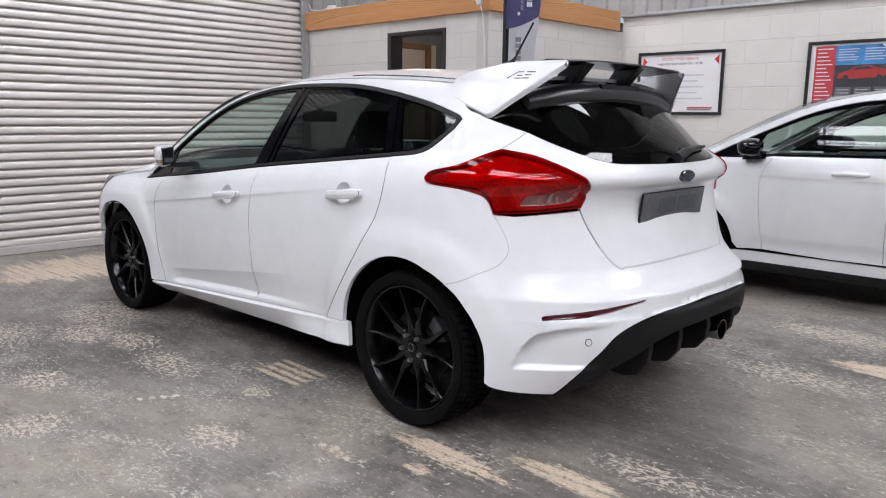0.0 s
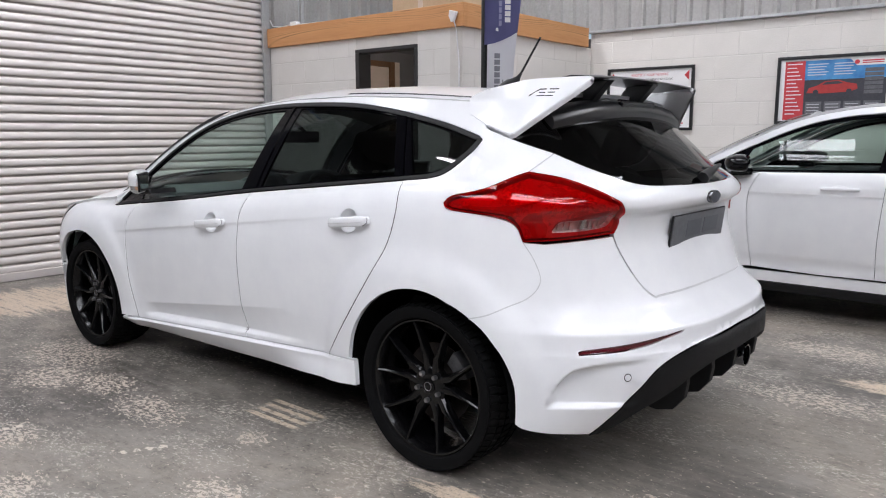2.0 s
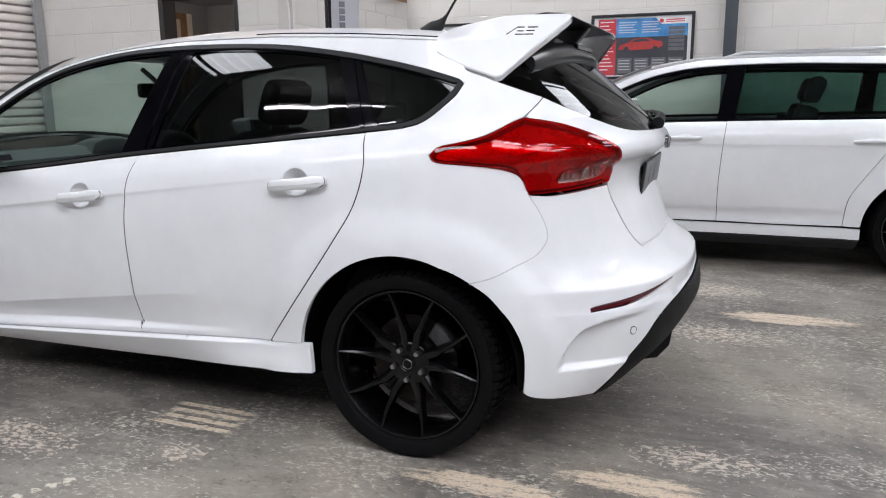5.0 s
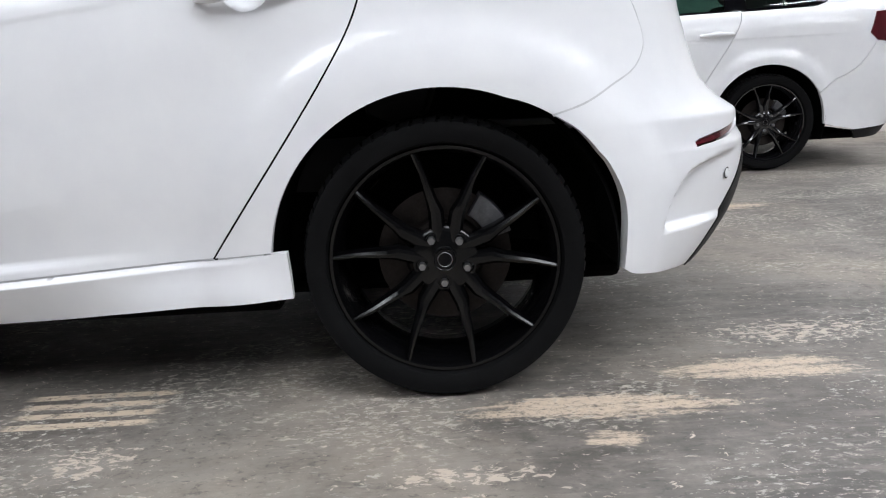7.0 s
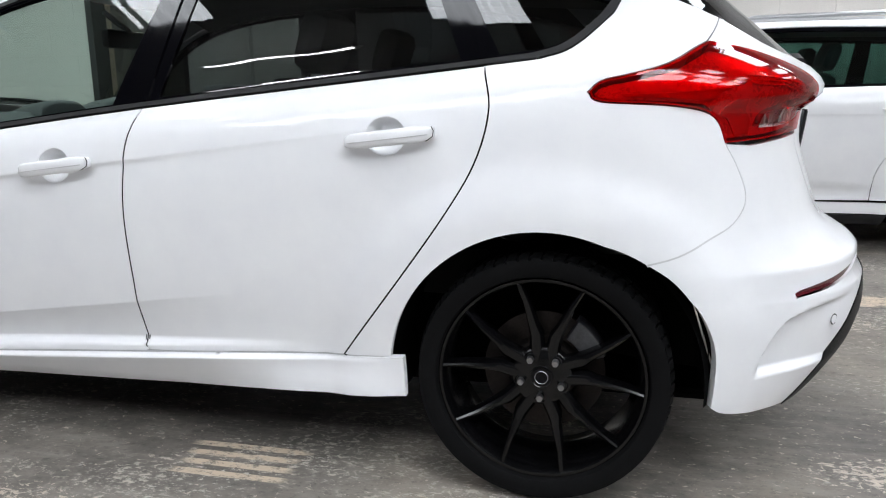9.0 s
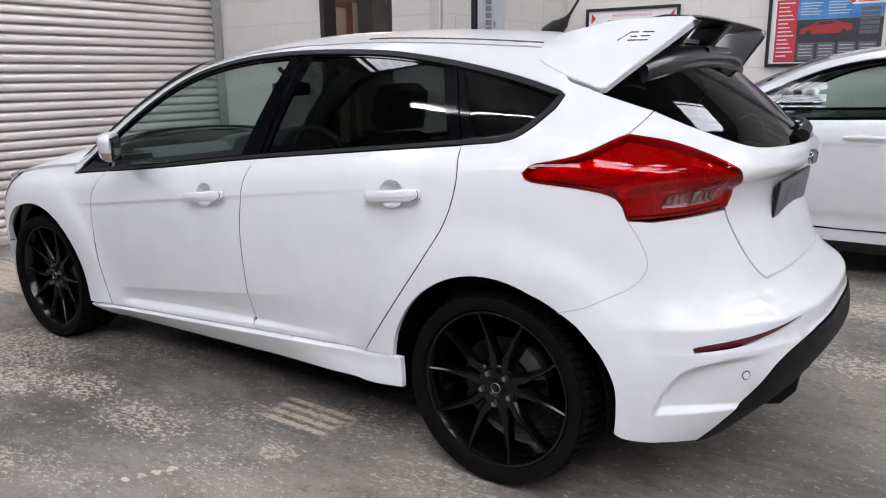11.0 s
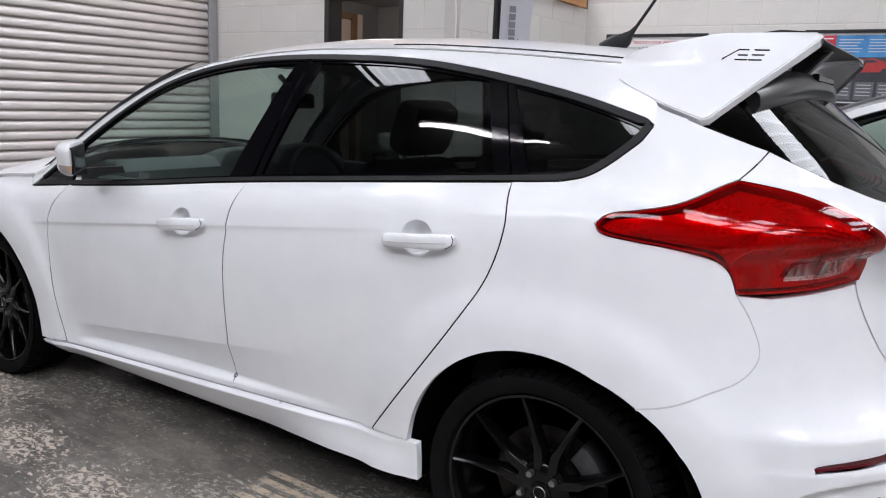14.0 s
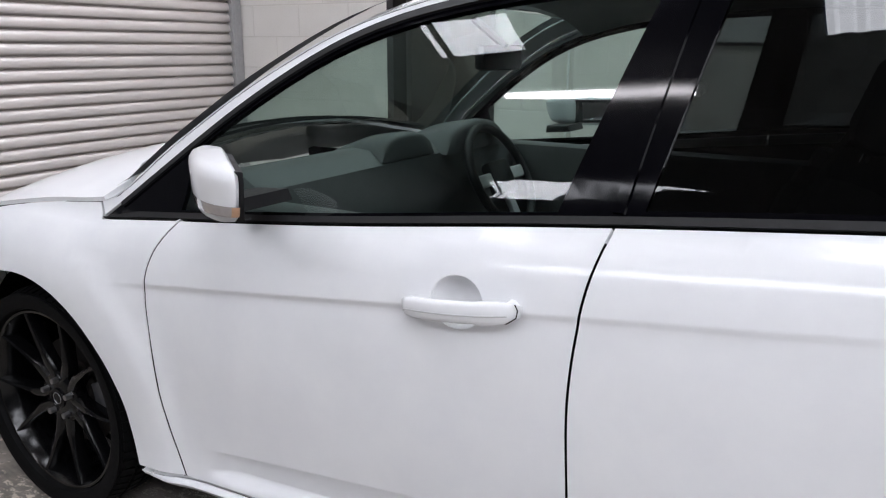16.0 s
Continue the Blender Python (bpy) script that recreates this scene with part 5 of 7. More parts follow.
    rskn("roof", [(-0.052, -L), (1.66, -L), (1.74, -0.45), (1.80, 0.0), (1.74, 0.45), (1.66, L), (-0.052, L), (-0.060, 0.0)], M_WHITE, depth=0.003, step=0.04, edge_gap=0.04, inset=-0.001)
    rskn("windscreen", [(1.71, -0.50), (2.36, -0.55), (2.44, -0.3), (2.47, 0.0), (2.44, 0.3), (2.36, 0.55), (1.71, 0.50), (1.775, 0.3), (1.81, 0.0), (1.775, -0.3)], M_GLASS, "clear windscreen", depth=0.0, step=0.05, edge_gap=0.05)
    for q in (-1, 1):
        rskn("screen_pillar", [(1.658, q * 0.47), (1.658, q * L), (2.40, q * L), (2.40, q * 0.545), (1.72, q * 0.495)], M_WHITE, depth=0.003, step=0.04, edge_gap=0.04, inset=-0.002)
    rskn("bonnet", [(2.402, -L), (2.70, -L), (2.96, -L), (3.20, -L), (3.33, -0.5), (3.40, -0.25), (3.42, 0.0), (3.40, 0.25), (3.33, 0.5), (3.20, L), (2.96, L), (2.70, L), (2.402, L), (2.42, 0.53), (2.50, 0.45), (2.56, 0.3), (2.58, 0.0), (2.56, -0.3), (2.50, -0.45), (2.42, -0.53)], M_WHITE, "white bonnet", depth=0.012, step=0.04, edge_gap=0.04, inset=-0.001)
    rskn("scuttle", [(2.375, -0.50), (2.43, -0.50), (2.49, -0.43), (2.55, -0.3), (2.57, 0.0), (2.55, 0.3), (2.49, 0.43), (2.43, 0.50), (2.375, 0.50), (2.45, 0.3), (2.48, 0.0), (2.45, -0.3)], M_TRIM, "black scuttle panel", depth=0.01, step=0.05, edge_gap=0.05, lift=-0.012)
    for q in (-1, 1):
        rskn("pillar_lining", [(1.70, q * 0.485), (1.70, q * L * 0.97), (2.38, q * L * 0.97), (2.38, q * 0.515)], M_CABIN, "dark pillar lining", depth=0.0, lift=-0.022, step=0.04, edge_gap=0.04)
    for mir in (False, True):
        skin("rail_lining", dlo_top[8:] + [(y, float(skin_of.edge(y)) - 0.012) for y in np.arange(2.36, 0.05, -0.06)], side, M_CABIN, car, "dark roof rail lining", mirror=mir, flip=True, depth=0, lift=-0.024, step=0.04, edge_gap=0.03)
    for q in (-1, 1):
        rskn("roof_ditch", [(-0.04, q * 0.525), (0.75, q * 0.525), (0.75, q * 0.542), (-0.04, q * 0.542)], M_TRIM, "black roof ditch strip", depth=0.004, lift=0.002, step=0.03, edge_gap=0.04)
    # nose
    nose_c = 2.75 + 1.45
    lampf = flow((2.87, 0.848), (2.98, 0.768), (3.055, 0.70), (3.10, 0.655)) + flow((3.10, 0.655), (3.35, 0.640), (3.62, 0.620)) + flow((3.60, 0.64), (3.40, 0.70), (3.20, 0.762), (3.00, 0.818), (2.87, 0.848))
    for mir in (False, True):
        skin("headlamp", lampf, side, M_HEADLAMP, car, "dark glazed headlamp", mirror=mir, flip=True, depth=0.03, lift=0.004)
    front_half = [(nose_c, 0.70)] + flow((3.95, 0.70), (3.62, 0.628), (3.35, 0.634), (3.12, 0.646), (3.064, 0.642), (3.03, 0.555), (3.00, 0.46)) + arc(2.648, 0.325, R, 159, 198, 14) + flow((3.05, 0.19), (3.4, 0.17), (3.9, 0.16), (nose_c, 0.16))
    fb = skin("front_bumper", front_half + [(2 * nose_c - s, z) for s, z in reversed(front_half)], side, M_WHITE, car, "white front bumper", flip=True, depth=0.03, step=0.05, edge_gap=0.04)
    grille = [(3.62, 0.26), (3.66, 0.50), (3.82, 0.60), (nose_c, 0.61)]
    skin("front_grille", grille + [(2 * nose_c - s, z) for s, z in reversed(grille)], side, M_DIFFUSER, fb, "black honeycomb grille", flip=True, depth=0.01, lift=0.006, step=0.05, edge_gap=0.04)
    part("nose_panel", box_bm((-0.55, 3.30, 0.60), (0.55, 3.46, 0.70), 0.03), M_DIFFUSER, car)
    # door handles with their cups
    for mir in (False, True):
        k = 1 if mir else -1
        for y0, y1, z0, z1 in ((1.452, 1.222, 0.836, 0.862), (0.486, 0.256, 0.917, 0.941)):
            c = ((y0 + y1) / 2 - 0.0, (z0 + z1) / 2)
            door = next(o for o in car.children if o.name.startswith("front_door" if y0 > 1 else "rear_door") and (o.data.vertices[0].co.x > 0) == mir)
            cup_c = cups[0] if y0 > 1 else cups[1]
            bm = bmesh.new()
            rings = []
            for r, d in ((1.09, -0.002), (1.02, -0.003), (0.97, -0.012), (0.86, -0.029), (0.60, -0.043), (0.2, -0.047)):
                rings.append([bm.verts.new((k * (float(skin_of.half(q, z)) + d), q, z)) for q, z in cup_ring(cup_c, r)])
            for a_, b_ in zip(rings, rings[1:]):
                for i in range(28):
                    bm.faces.new((a_[i], a_[(i + 1) % 28], b_[(i + 1) % 28], b_[i]))
            bm.faces.new(rings[-1])
            part("handle_cup", bm, M_CUP, door, "white handle recess", 60)
            pts, rad = [], []
            n = 12
            bm = bmesh.new()
            rings = []
            for i in range(n + 1):
                f = i / n
                y, z = y0 + (y1 - y0) * f, z0 + (z1 - z0) * f
                out = 0.010 + 0.026 * math.sin(math.pi * min(1, max(0, f))) ** 0.45
                hh = (0.0195 if f < 0.75 else 0.0210) * (0.55 if i in (0, n) else 0.88 if i in (1, n - 1) else 1.0)
                ww = 0.009 * (0.5 if i in (0, n) else 1.0)
                base = float(skin_of.half(y, z)) + out
                rings.append([bm.verts.new((k * (base + ww * math.cos(a)), y, z + hh * (abs(math.sin(a)) ** 0.6) * math.copysign(1, math.sin(a)))) for a in (2 * math.pi * j / 14 for j in range(14))])
            for a_, b_ in zip(rings, rings[1:]):
                for j in range(14):
                    bm.faces.new((a_[j], a_[(j + 1) % 14], b_[(j + 1) % 14], b_[j]))
            bm.faces.new(rings[0])
            bm.faces.new(rings[-1])
            hnd = part("door_handle", bm, M_WHITE, door, "white pull handle", 50)
            mid = [(y0 + (y1 - y0) * f, z0 + (z1 - z0) * f - 0.003, 0.019 + 0.026 * math.sin(math.pi * f) ** 0.45) for f in np.linspace(0.06, 0.94, 15)]
            part("handle_seam", tube_bm([(k * (float(skin_of.half(y, z)) + o), y, z) for y, z, o in mid], 0.0011, 6), M_MIRROR_BASE, hnd, "fine grey seam along the handle")
            part("handle_gap", tube_bm([(k * (float(skin_of.half(y1, z1)) + o), y1 + dy, z1 + dz) for dy, dz, o in ((0.06, -0.0195, 0.036), (0.05, -0.0200, 0.035), (0.016, -0.019, 0.026), (0.003, -0.009, 0.020), (0.001, 0.004, 0.019), (0.006, 0.014, 0.020))], 0.0011, 6), M_TRIM, hnd, "dark gap round the handle end")
            part("handle_mount", tube_bm([(k * (float(skin_of.half(y0, z0)) - 0.01), y0 - 0.012, z0), (k * (float(skin_of.half(y0, z0)) + 0.014), y0 - 0.012, z0)], 0.012, 10), M_WHITE, hnd)
            part("handle_mount", tube_bm([(k * (float(skin_of.half(y1, z1)) - 0.01), y1 + 0.02, z1), (k * (float(skin_of.half(y1, z1)) + 0.016), y1 + 0.02, z1)], 0.014, 10), M_WHITE, hnd)
    door_mirrors(car, skin_of)
    spoiler(car, skin_of)
    # aerial
    aer = part("aerial", tube_bm([(0, 0.27, 1.462), (0, 0.225, 1.490), (0, 0.20, 1.506), (0, 0.185, 1.524), (0, 0.17, 1.542), (0, 0.07, 1.692)], [0.036, 0.033, 0.022, 0.010, 0.0055, 0.0045], 12), M_TRIM, car, "black rubber roof aerial", 50)
    # underside, arch liners and an inner shell blackened for the shade in gaps
    bm = box_bm((-0.60, -0.46, 0.19), (0.60, 3.25, 0.23), 0.02)
    box_bm((-0.79, 0.40, 0.205), (0.79, 2.22, 0.24), 0.01, bm)
    part("underbody", bm, M_VOID, car, "black underbody")
    for k in (-1, 1):
        for a in skin_of.axles:
            bm = bmesh.new()
            w = 0.87 if a < 1 else 0.81
            pr = [(-w, 0.390), (-w + 0.03, 0.402), (-0.58, 0.402), (-0.575, 0.06)]
            rings = []
            for x, r in pr:
                rings.append([bm.verts.new((-k * x, a + r * math.cos(t), 0.325 + r * math.sin(t))) for t in (radians(-12 + 198 * i / 36) for i in range(37))])
            for p, q in zip(rings, rings[1:]):
                for i in range(36):
                    bm.faces.new((p[i], p[i + 1], q[i + 1], q[i]))
            part("arch_liner", bm, M_VOID, car, "black wheel arch liner")
        sgn = k
        zz = [0.24, 0.5, 0.8, 0.96]
        segs = [(0.41, 2.24)]
        bm = bmesh.new()
        for y0, y1 in segs:
            ys = np.linspace(y0, y1, 12)
            grid = [[bm.verts.new((sgn * (float(skin_of.half(y, z)) - (0.09 if z < 0.6 else 0.05)), y, z + (float(skin_of.belt(y)) - 0.99) * (z > 0.7))) for z in zz] for y in ys]
            for p, q in zip(grid, grid[1:]):
                for i in range(3):
                    bm.faces.new((p[i], p[i + 1], q[i + 1], q[i]))
        for a in skin_of.axles:
            t = [(a + 0.41 * math.cos(v), 0.325 + 0.41 * math.sin(v)) for v in (radians(180 * i / 20) for i in range(21))]
            hi = [bm.verts.new((sgn * (float(skin_of.half(y, 0.9)) * (1 - max(0.0, -0.15 - y) ** 2 * 1.6) - 0.08), y, 0.96 + float(skin_of.belt(y)) - 0.99)) for y, z in t]
            lo = [bm.verts.new((sgn * (float(skin_of.half(y, z)) * (1 - max(0.0, -0.15 - y) ** 2 * 1.6) - 0.06), y, z)) for y, z in t]
            for i in range(20):
                bm.faces.new((lo[i], lo[i + 1], hi[i + 1], hi[i]))
        part("inner_shell", bm, M_VOID, car, "inner body shell, blackened for the shade in panel gaps")
    cabin(car, skin_of)
    for k, a in ((-1, 0.0), (-1, 2.648), (1, 0.0), (1, 2.648)):
        hub = new("wheel")
        hub.parent = car
        hub["label"] = "satin black multi-spoke alloy wheel with low tyre"
        wheel_parts(hub) if (k, a) == (-1, 0.0) else None
        if (k, a) == (-1, 0.0):
            first = hub
            hub.matrix_basis = pose(-0.853, 0.0, 0.3235)
        else:
            bpy.data.objects.remove(hub)
            w = copy_thing(first, pose(k * 0.853, a, 0.3235, 0 if k < 0 else 0, 0, 0 if k < 0 else 180) @ pose(0, 0, 0, {0.0: 0, 2.648: 31}[a]))
            w.parent = car
    return car


M_BADGE_RIM = mat("dark_chrome", (0.20, 0.205, 0.22), 0.15, 1.0)
M_CUP = mottled("white_recess_paint", (0.78, 0.785, 0.80), (0.80, 0.805, 0.82), 9.0, 60.0, (0.3, 0.4), 0.0)


def door_mirrors(car, skin_of):
    """Two-tone door mirrors: white shell, clear and amber repeater, dark lower shell, glass and foot."""
    for k in (-1, 1):
        bm = bmesh.new()
        rings = []
        cx, cy = -0.985, 1.80
        for i, f in enumerate(np.linspace(0, 1, 13)):
            z = 0.979 + 0.110 * f
            wx = 0.108 * (0.80 + 0.20 * f) * (1 - max(0, abs(f - 0.5) * 2) ** 6 * 0.35)
            wy = 0.078 * (0.84 + 0.16 * f) * (1 - max(0, abs(f - 0.5) * 2) ** 5 * 0.45)
            ring = []
            for j in range(28):
                a = 2 * math.pi * j / 28
                c, s = math.cos(a), math.sin(a)
                px = cx + k * 0 + wx * math.copysign(abs(c) ** 0.7, c)
                yy = cy + wy * (math.copysign(abs(s) ** 0.8, s) if s > 0 else max(s, -0.55) * 1.0)
                yy += 1.20 * (px - cx)
                ring.append(bm.verts.new((-k * px, yy, z)))
            rings.append(ring)
        for p, q in zip(rings, rings[1:]):
            for j in range(28):
                bm.faces.new((p[j], p[(j + 1) % 28], q[(j + 1) % 28], q[j]))
        bm.faces.new(rings[0])
        bm.faces.new(rings[-1])
        m = part("door_mirror", bm, M_WHITE, car, "white door mirror with clear repeater", 45)
        # repeater strip round the outside and dark lower shell
        for name, z0, z1, grow, material, lab, span in (("repeater", 0.999, 1.019, 0.0025, M_CLEAR_LENS, "clear indicator repeater", (70, 235)), ("repeater_bulb", 1.000, 1.018, 0.0035, M_AMBER, "amber repeater bulb", (195, 215)), ("lower_shell", 0.977, 0.998, 0.002, M_MIRROR_BASE, "grey lower mirror shell", (0, 360))):
            bm = bmesh.new()
            grid = []
            for z in (z0, (z0 + z1) / 2, z1):
                f = (z - 0.979) / 0.110
                wx = 0.108 * (0.80 + 0.20 * f) * (1 - max(0, abs(f - 0.5) * 2) ** 6 * 0.35) + grow
                wy = 0.078 * (0.84 + 0.16 * f) * (1 - max(0, abs(f - 0.5) * 2) ** 5 * 0.45) + grow
                row = []
                for a in np.radians(np.linspace(span[0], span[1], 30)):
                    c, s = math.cos(a), math.sin(a)
                    px = cx + wx * math.copysign(abs(c) ** 0.7, c)
                    yy = cy + wy * (math.copysign(abs(s) ** 0.8, s) if s > 0 else max(s, -0.55)) + 1.20 * (px - cx)
                    row.append(bm.verts.new((-k * px, yy, z)))
                grid.append(row)
            for p, q in zip(grid, grid[1:]):
                for j in range(29):
                    bm.faces.new((p[j], p[j + 1], q[j + 1], q[j]))
            part(name, bm, material, m, lab, 40)
        yb = cy - 0.55 * 0.075
        for nm, grow, d0, d1, material, lab in (("mirror_surround", -0.006, -0.010, 0.012, M_TRIM, "black mirror surround"), ("mirror_glass", -0.016, -0.0125, -0.009, M_CHROME, "mirror glass")):
            bm = bmesh.new()
            quad = [(cx - 0.078 - grow, 0.983 - grow), (cx + 0.066 + grow, 0.983 - grow), (cx + 0.070 + grow, 1.084 + grow), (cx - 0.092 - grow, 1.084 + grow)]
            va, vb = ([bm.verts.new((-k * x, yb + d + 1.20 * (x - cx), z)) for x, z in quad] for d in (d0, d1))
            fs = [bm.faces.new(va), bm.faces.new(vb)] + [bm.faces.new((va[i], va[(i + 1) % 4], vb[(i + 1) % 4], vb[i])) for i in range(4)]
            part(nm, bm, material, m, lab)
        foot = [(1.80, 0.968), (1.90, 0.958), (1.90, 0.985), (1.81, 0.992)]
        part("mirror_foot", prism_bm(foot, k * 0.78, k * 0.93, "x", None, 0.006), M_TRIM, m, "black mirror foot")


M_MIRROR_BASE = mottled("grey_mirror_base", (0.50, 0.50, 0.51), (0.58, 0.58, 0.59), 20.0, 90.0, (0.3, 0.4), 0.05)


def spoiler(car, skin_of):
    """The roof spoiler: two white end plates, a black upper blade, a black roof lip and a high brake lamp."""
    base = new("roof_spoiler")
    base.parent = car
    base["label"] = "large white and black roof spoiler"
    for k in (-1, 1):
        # end plate, lofted from the flank up and back to its tip
        outer = flow((-0.049, 1.352), (-0.045, 1.385), (-0.047, 1.405), (-0.10, 1.428), (-0.187, 1.451), (-0.25, 1.468), (-0.36, 1.475), (-0.44, 1.475)) + [(-0.455, 1.466), (-0.45, 1.455), (-0.36, 1.36), (-0.278, 1.270)] + flow((-0.262, 1.266), (-0.16, 1.300), (-0.08, 1.334), (-0.049, 1.352))

        def x_at(y, z):
            w = smooth(-0.42, -0.05, y)
            return (1 - w) * (0.475 + np.maximum(0.0, 1.47 - z) * 1.1) + w * (skin_of.half(y, np.minimum(z, 1.40)) + 0.006)

        def blade_face(y, z, off=0.0):
            y, z = np.broadcast_arrays(np.asarray(y, float), np.asarray(z, float))
            return np.stack([-(x_at(y, z) - off), y, z], -1)
        plate = skin("end_plate", outer, blade_face, M_WHITE, base, "white spoiler end plate", depth=0.024, inset=0.004, step=0.02, edge_gap=0.012, mirror=k > 0, flip=True)
        rim = [(y, z) for y, z in tidy(outer, 0.0, 0.012)]
        skin("plate_edge", outer, lambda y, z: blade_face(y, z, 0.004), M_WHITE, plate, "white rounded plate edge", depth=0.020, inset=0.0, step=0.02, edge_gap=0.012, mirror=k > 0, flip=True, holes=[[tuple(p) for p in tidy(outer, 0.006, 0.012)]])
        skin("plate_back", outer, lambda y, z: blade_face(y, z, 0.0245), M_WHITE, plate, "white inner plate face", depth=0.0, inset=0.001, step=0.03, edge_gap=0.02, mirror=k > 0, flip=False)
        # emblem as plain slanted strokes
        def emb(points):
            bm = bmesh.new()
            prev = None
            for y, z in points:
                pair = [bm.verts.new((k * (float(x_at(y, z)) + 0.0012), y, z + d)) for d in (-0.0022, 0.0022)]
                if prev:
                    bm.faces.new((prev[0], prev[1], pair[1], pair[0]))
                prev = pair
            part("emblem_stroke", bm, M_TRIM, plate, "dark emblem stroke")
        for u0, w0, u1, w1 in ((0.0, 0.0, 0.030, 0.024), (0.028, 0.024, 0.050, 0.024), (0.030, 0.011, 0.050, 0.011), (0.026, 0.0, 0.052, 0.0), (0.060, 0.024, 0.092, 0.024), (0.058, 0.012, 0.084, 0.012), (0.054, 0.0, 0.082, 0.0)):
            emb([(-0.262 - u0, 1.406 + w0), (-0.262 - u1, 1.406 + w1)])
    # upper blade
    prof = [(-0.25, 1.461), (-0.29, 1.477), (-0.36, 1.487), (-0.435, 1.481), (-0.443, 1.474), (-0.36, 1.470), (-0.29, 1.461)]
    bm = bmesh.new()
    rings = []
    for f in np.linspace(-1, 1, 25):
        rise = 0.016 * (1 - abs(f) ** 2.2)
        rings.append([bm.verts.new((0.462 * f, y + 0.035 * (1 - abs(f) ** 2) * (1 if y < -0.35 else 0.4), z + rise - 0.004)) for y, z in prof])
    for p, q in zip(rings, rings[1:]):
        for i in range(len(prof)):
            bm.faces.new((p[i], p[(i + 1) % len(prof)], q[(i + 1) % len(prof)], q[i]))
    bm.faces.new(rings[0])
    bm.faces.new(rings[-1])
    part("upper_blade", bm, M_GLOSS_WING, base, "satin black upper blade", 40)
    for x in (-0.20, 0.20):
        part("blade_strut", prism_bm([(-0.20, 1.385), (-0.31, 1.39), (-0.39, 1.478), (-0.27, 1.478)], x - 0.03, x + 0.03, "x", None, 0.008), M_GLOSS_WING, base, "black spoiler strut")
    # roof lip over the rear window
    prof = [(-0.12, 1.385), (-0.22, 1.398), (-0.30, 1.406), (-0.355, 1.403), (-0.392, 1.394), (-0.410, 1.377), (-0.414, 1.354), (-0.404, 1.333), (-0.37, 1.325), (-0.12, 1.36)]
    bm = bmesh.new()
    rings = []
    for f in np.linspace(-1, 1, 31):
        drop, pull = 0.050 * abs(f) ** 2.4, 0.06 * abs(f) ** 3.0
        rings.append([bm.verts.new((0.56 * f, y + pull * float(smooth(-0.15, -0.36, y)), z - drop)) for y, z in prof])
    for p, q in zip(rings, rings[1:]):
        for i in range(len(prof)):
            bm.faces.new((p[i], p[(i + 1) % len(prof)], q[(i + 1) % len(prof)], q[i]))
    bm.faces.new(rings[0])
    bm.faces.new(rings[-1])
    lip = part("roof_lip", bm, M_GLOSS_WING, base, "satin black roof lip", 50)
    part("brake_lamp", box_bm((-0.15, -0.411, 1.374), (0.15, -0.392, 1.397), 0.005), M_GLOSS, lip, "dark high level brake lamp")


M_GLOSS_WING = mat("satin_black_wing", (0.010, 0.010, 0.011), 0.30, 0.0, 0.15)


def seat(name, x, y, z, car, lean=18.0, rest=True):
    ob = new(name)
    ob.parent = car
    ob.matrix_basis = pose(x, y, z)
    ob["label"] = "dark cloth bucket seat"
    part("cushion", box_bm((-0.24, -0.22, 0), (0.24, 0.30, 0.17), 0.05), M_SEAT, ob, smooth_angle=40)
    t = pose(0, -0.22, 0.10, lean)
    bm = box_bm((-0.23, -0.11, 0), (0.23, 0.03, 0.62), 0.05, None, t)
    box_bm((-0.26, -0.06, 0.08), (-0.19, 0.09, 0.50), 0.03, bm, t)
    box_bm((0.19, -0.06, 0.08), (0.26, 0.09, 0.50), 0.03, bm, t)
    part("backrest", bm, M_SEAT, ob, smooth_angle=40)
    if rest:
        hr = part("headrest", box_bm((-0.135, -0.085, 0.64), (0.135, 0.02, 0.83), 0.045, None, t), M_SEAT, ob, smooth_angle=40)
        for dx in (-0.06, 0.06):
            part("headrest_post", tube_bm([t @ Vector((dx, -0.03, 0.58)), t @ Vector((dx, -0.03, 0.68))], 0.007, 8), M_CHROME, hr)
    return ob


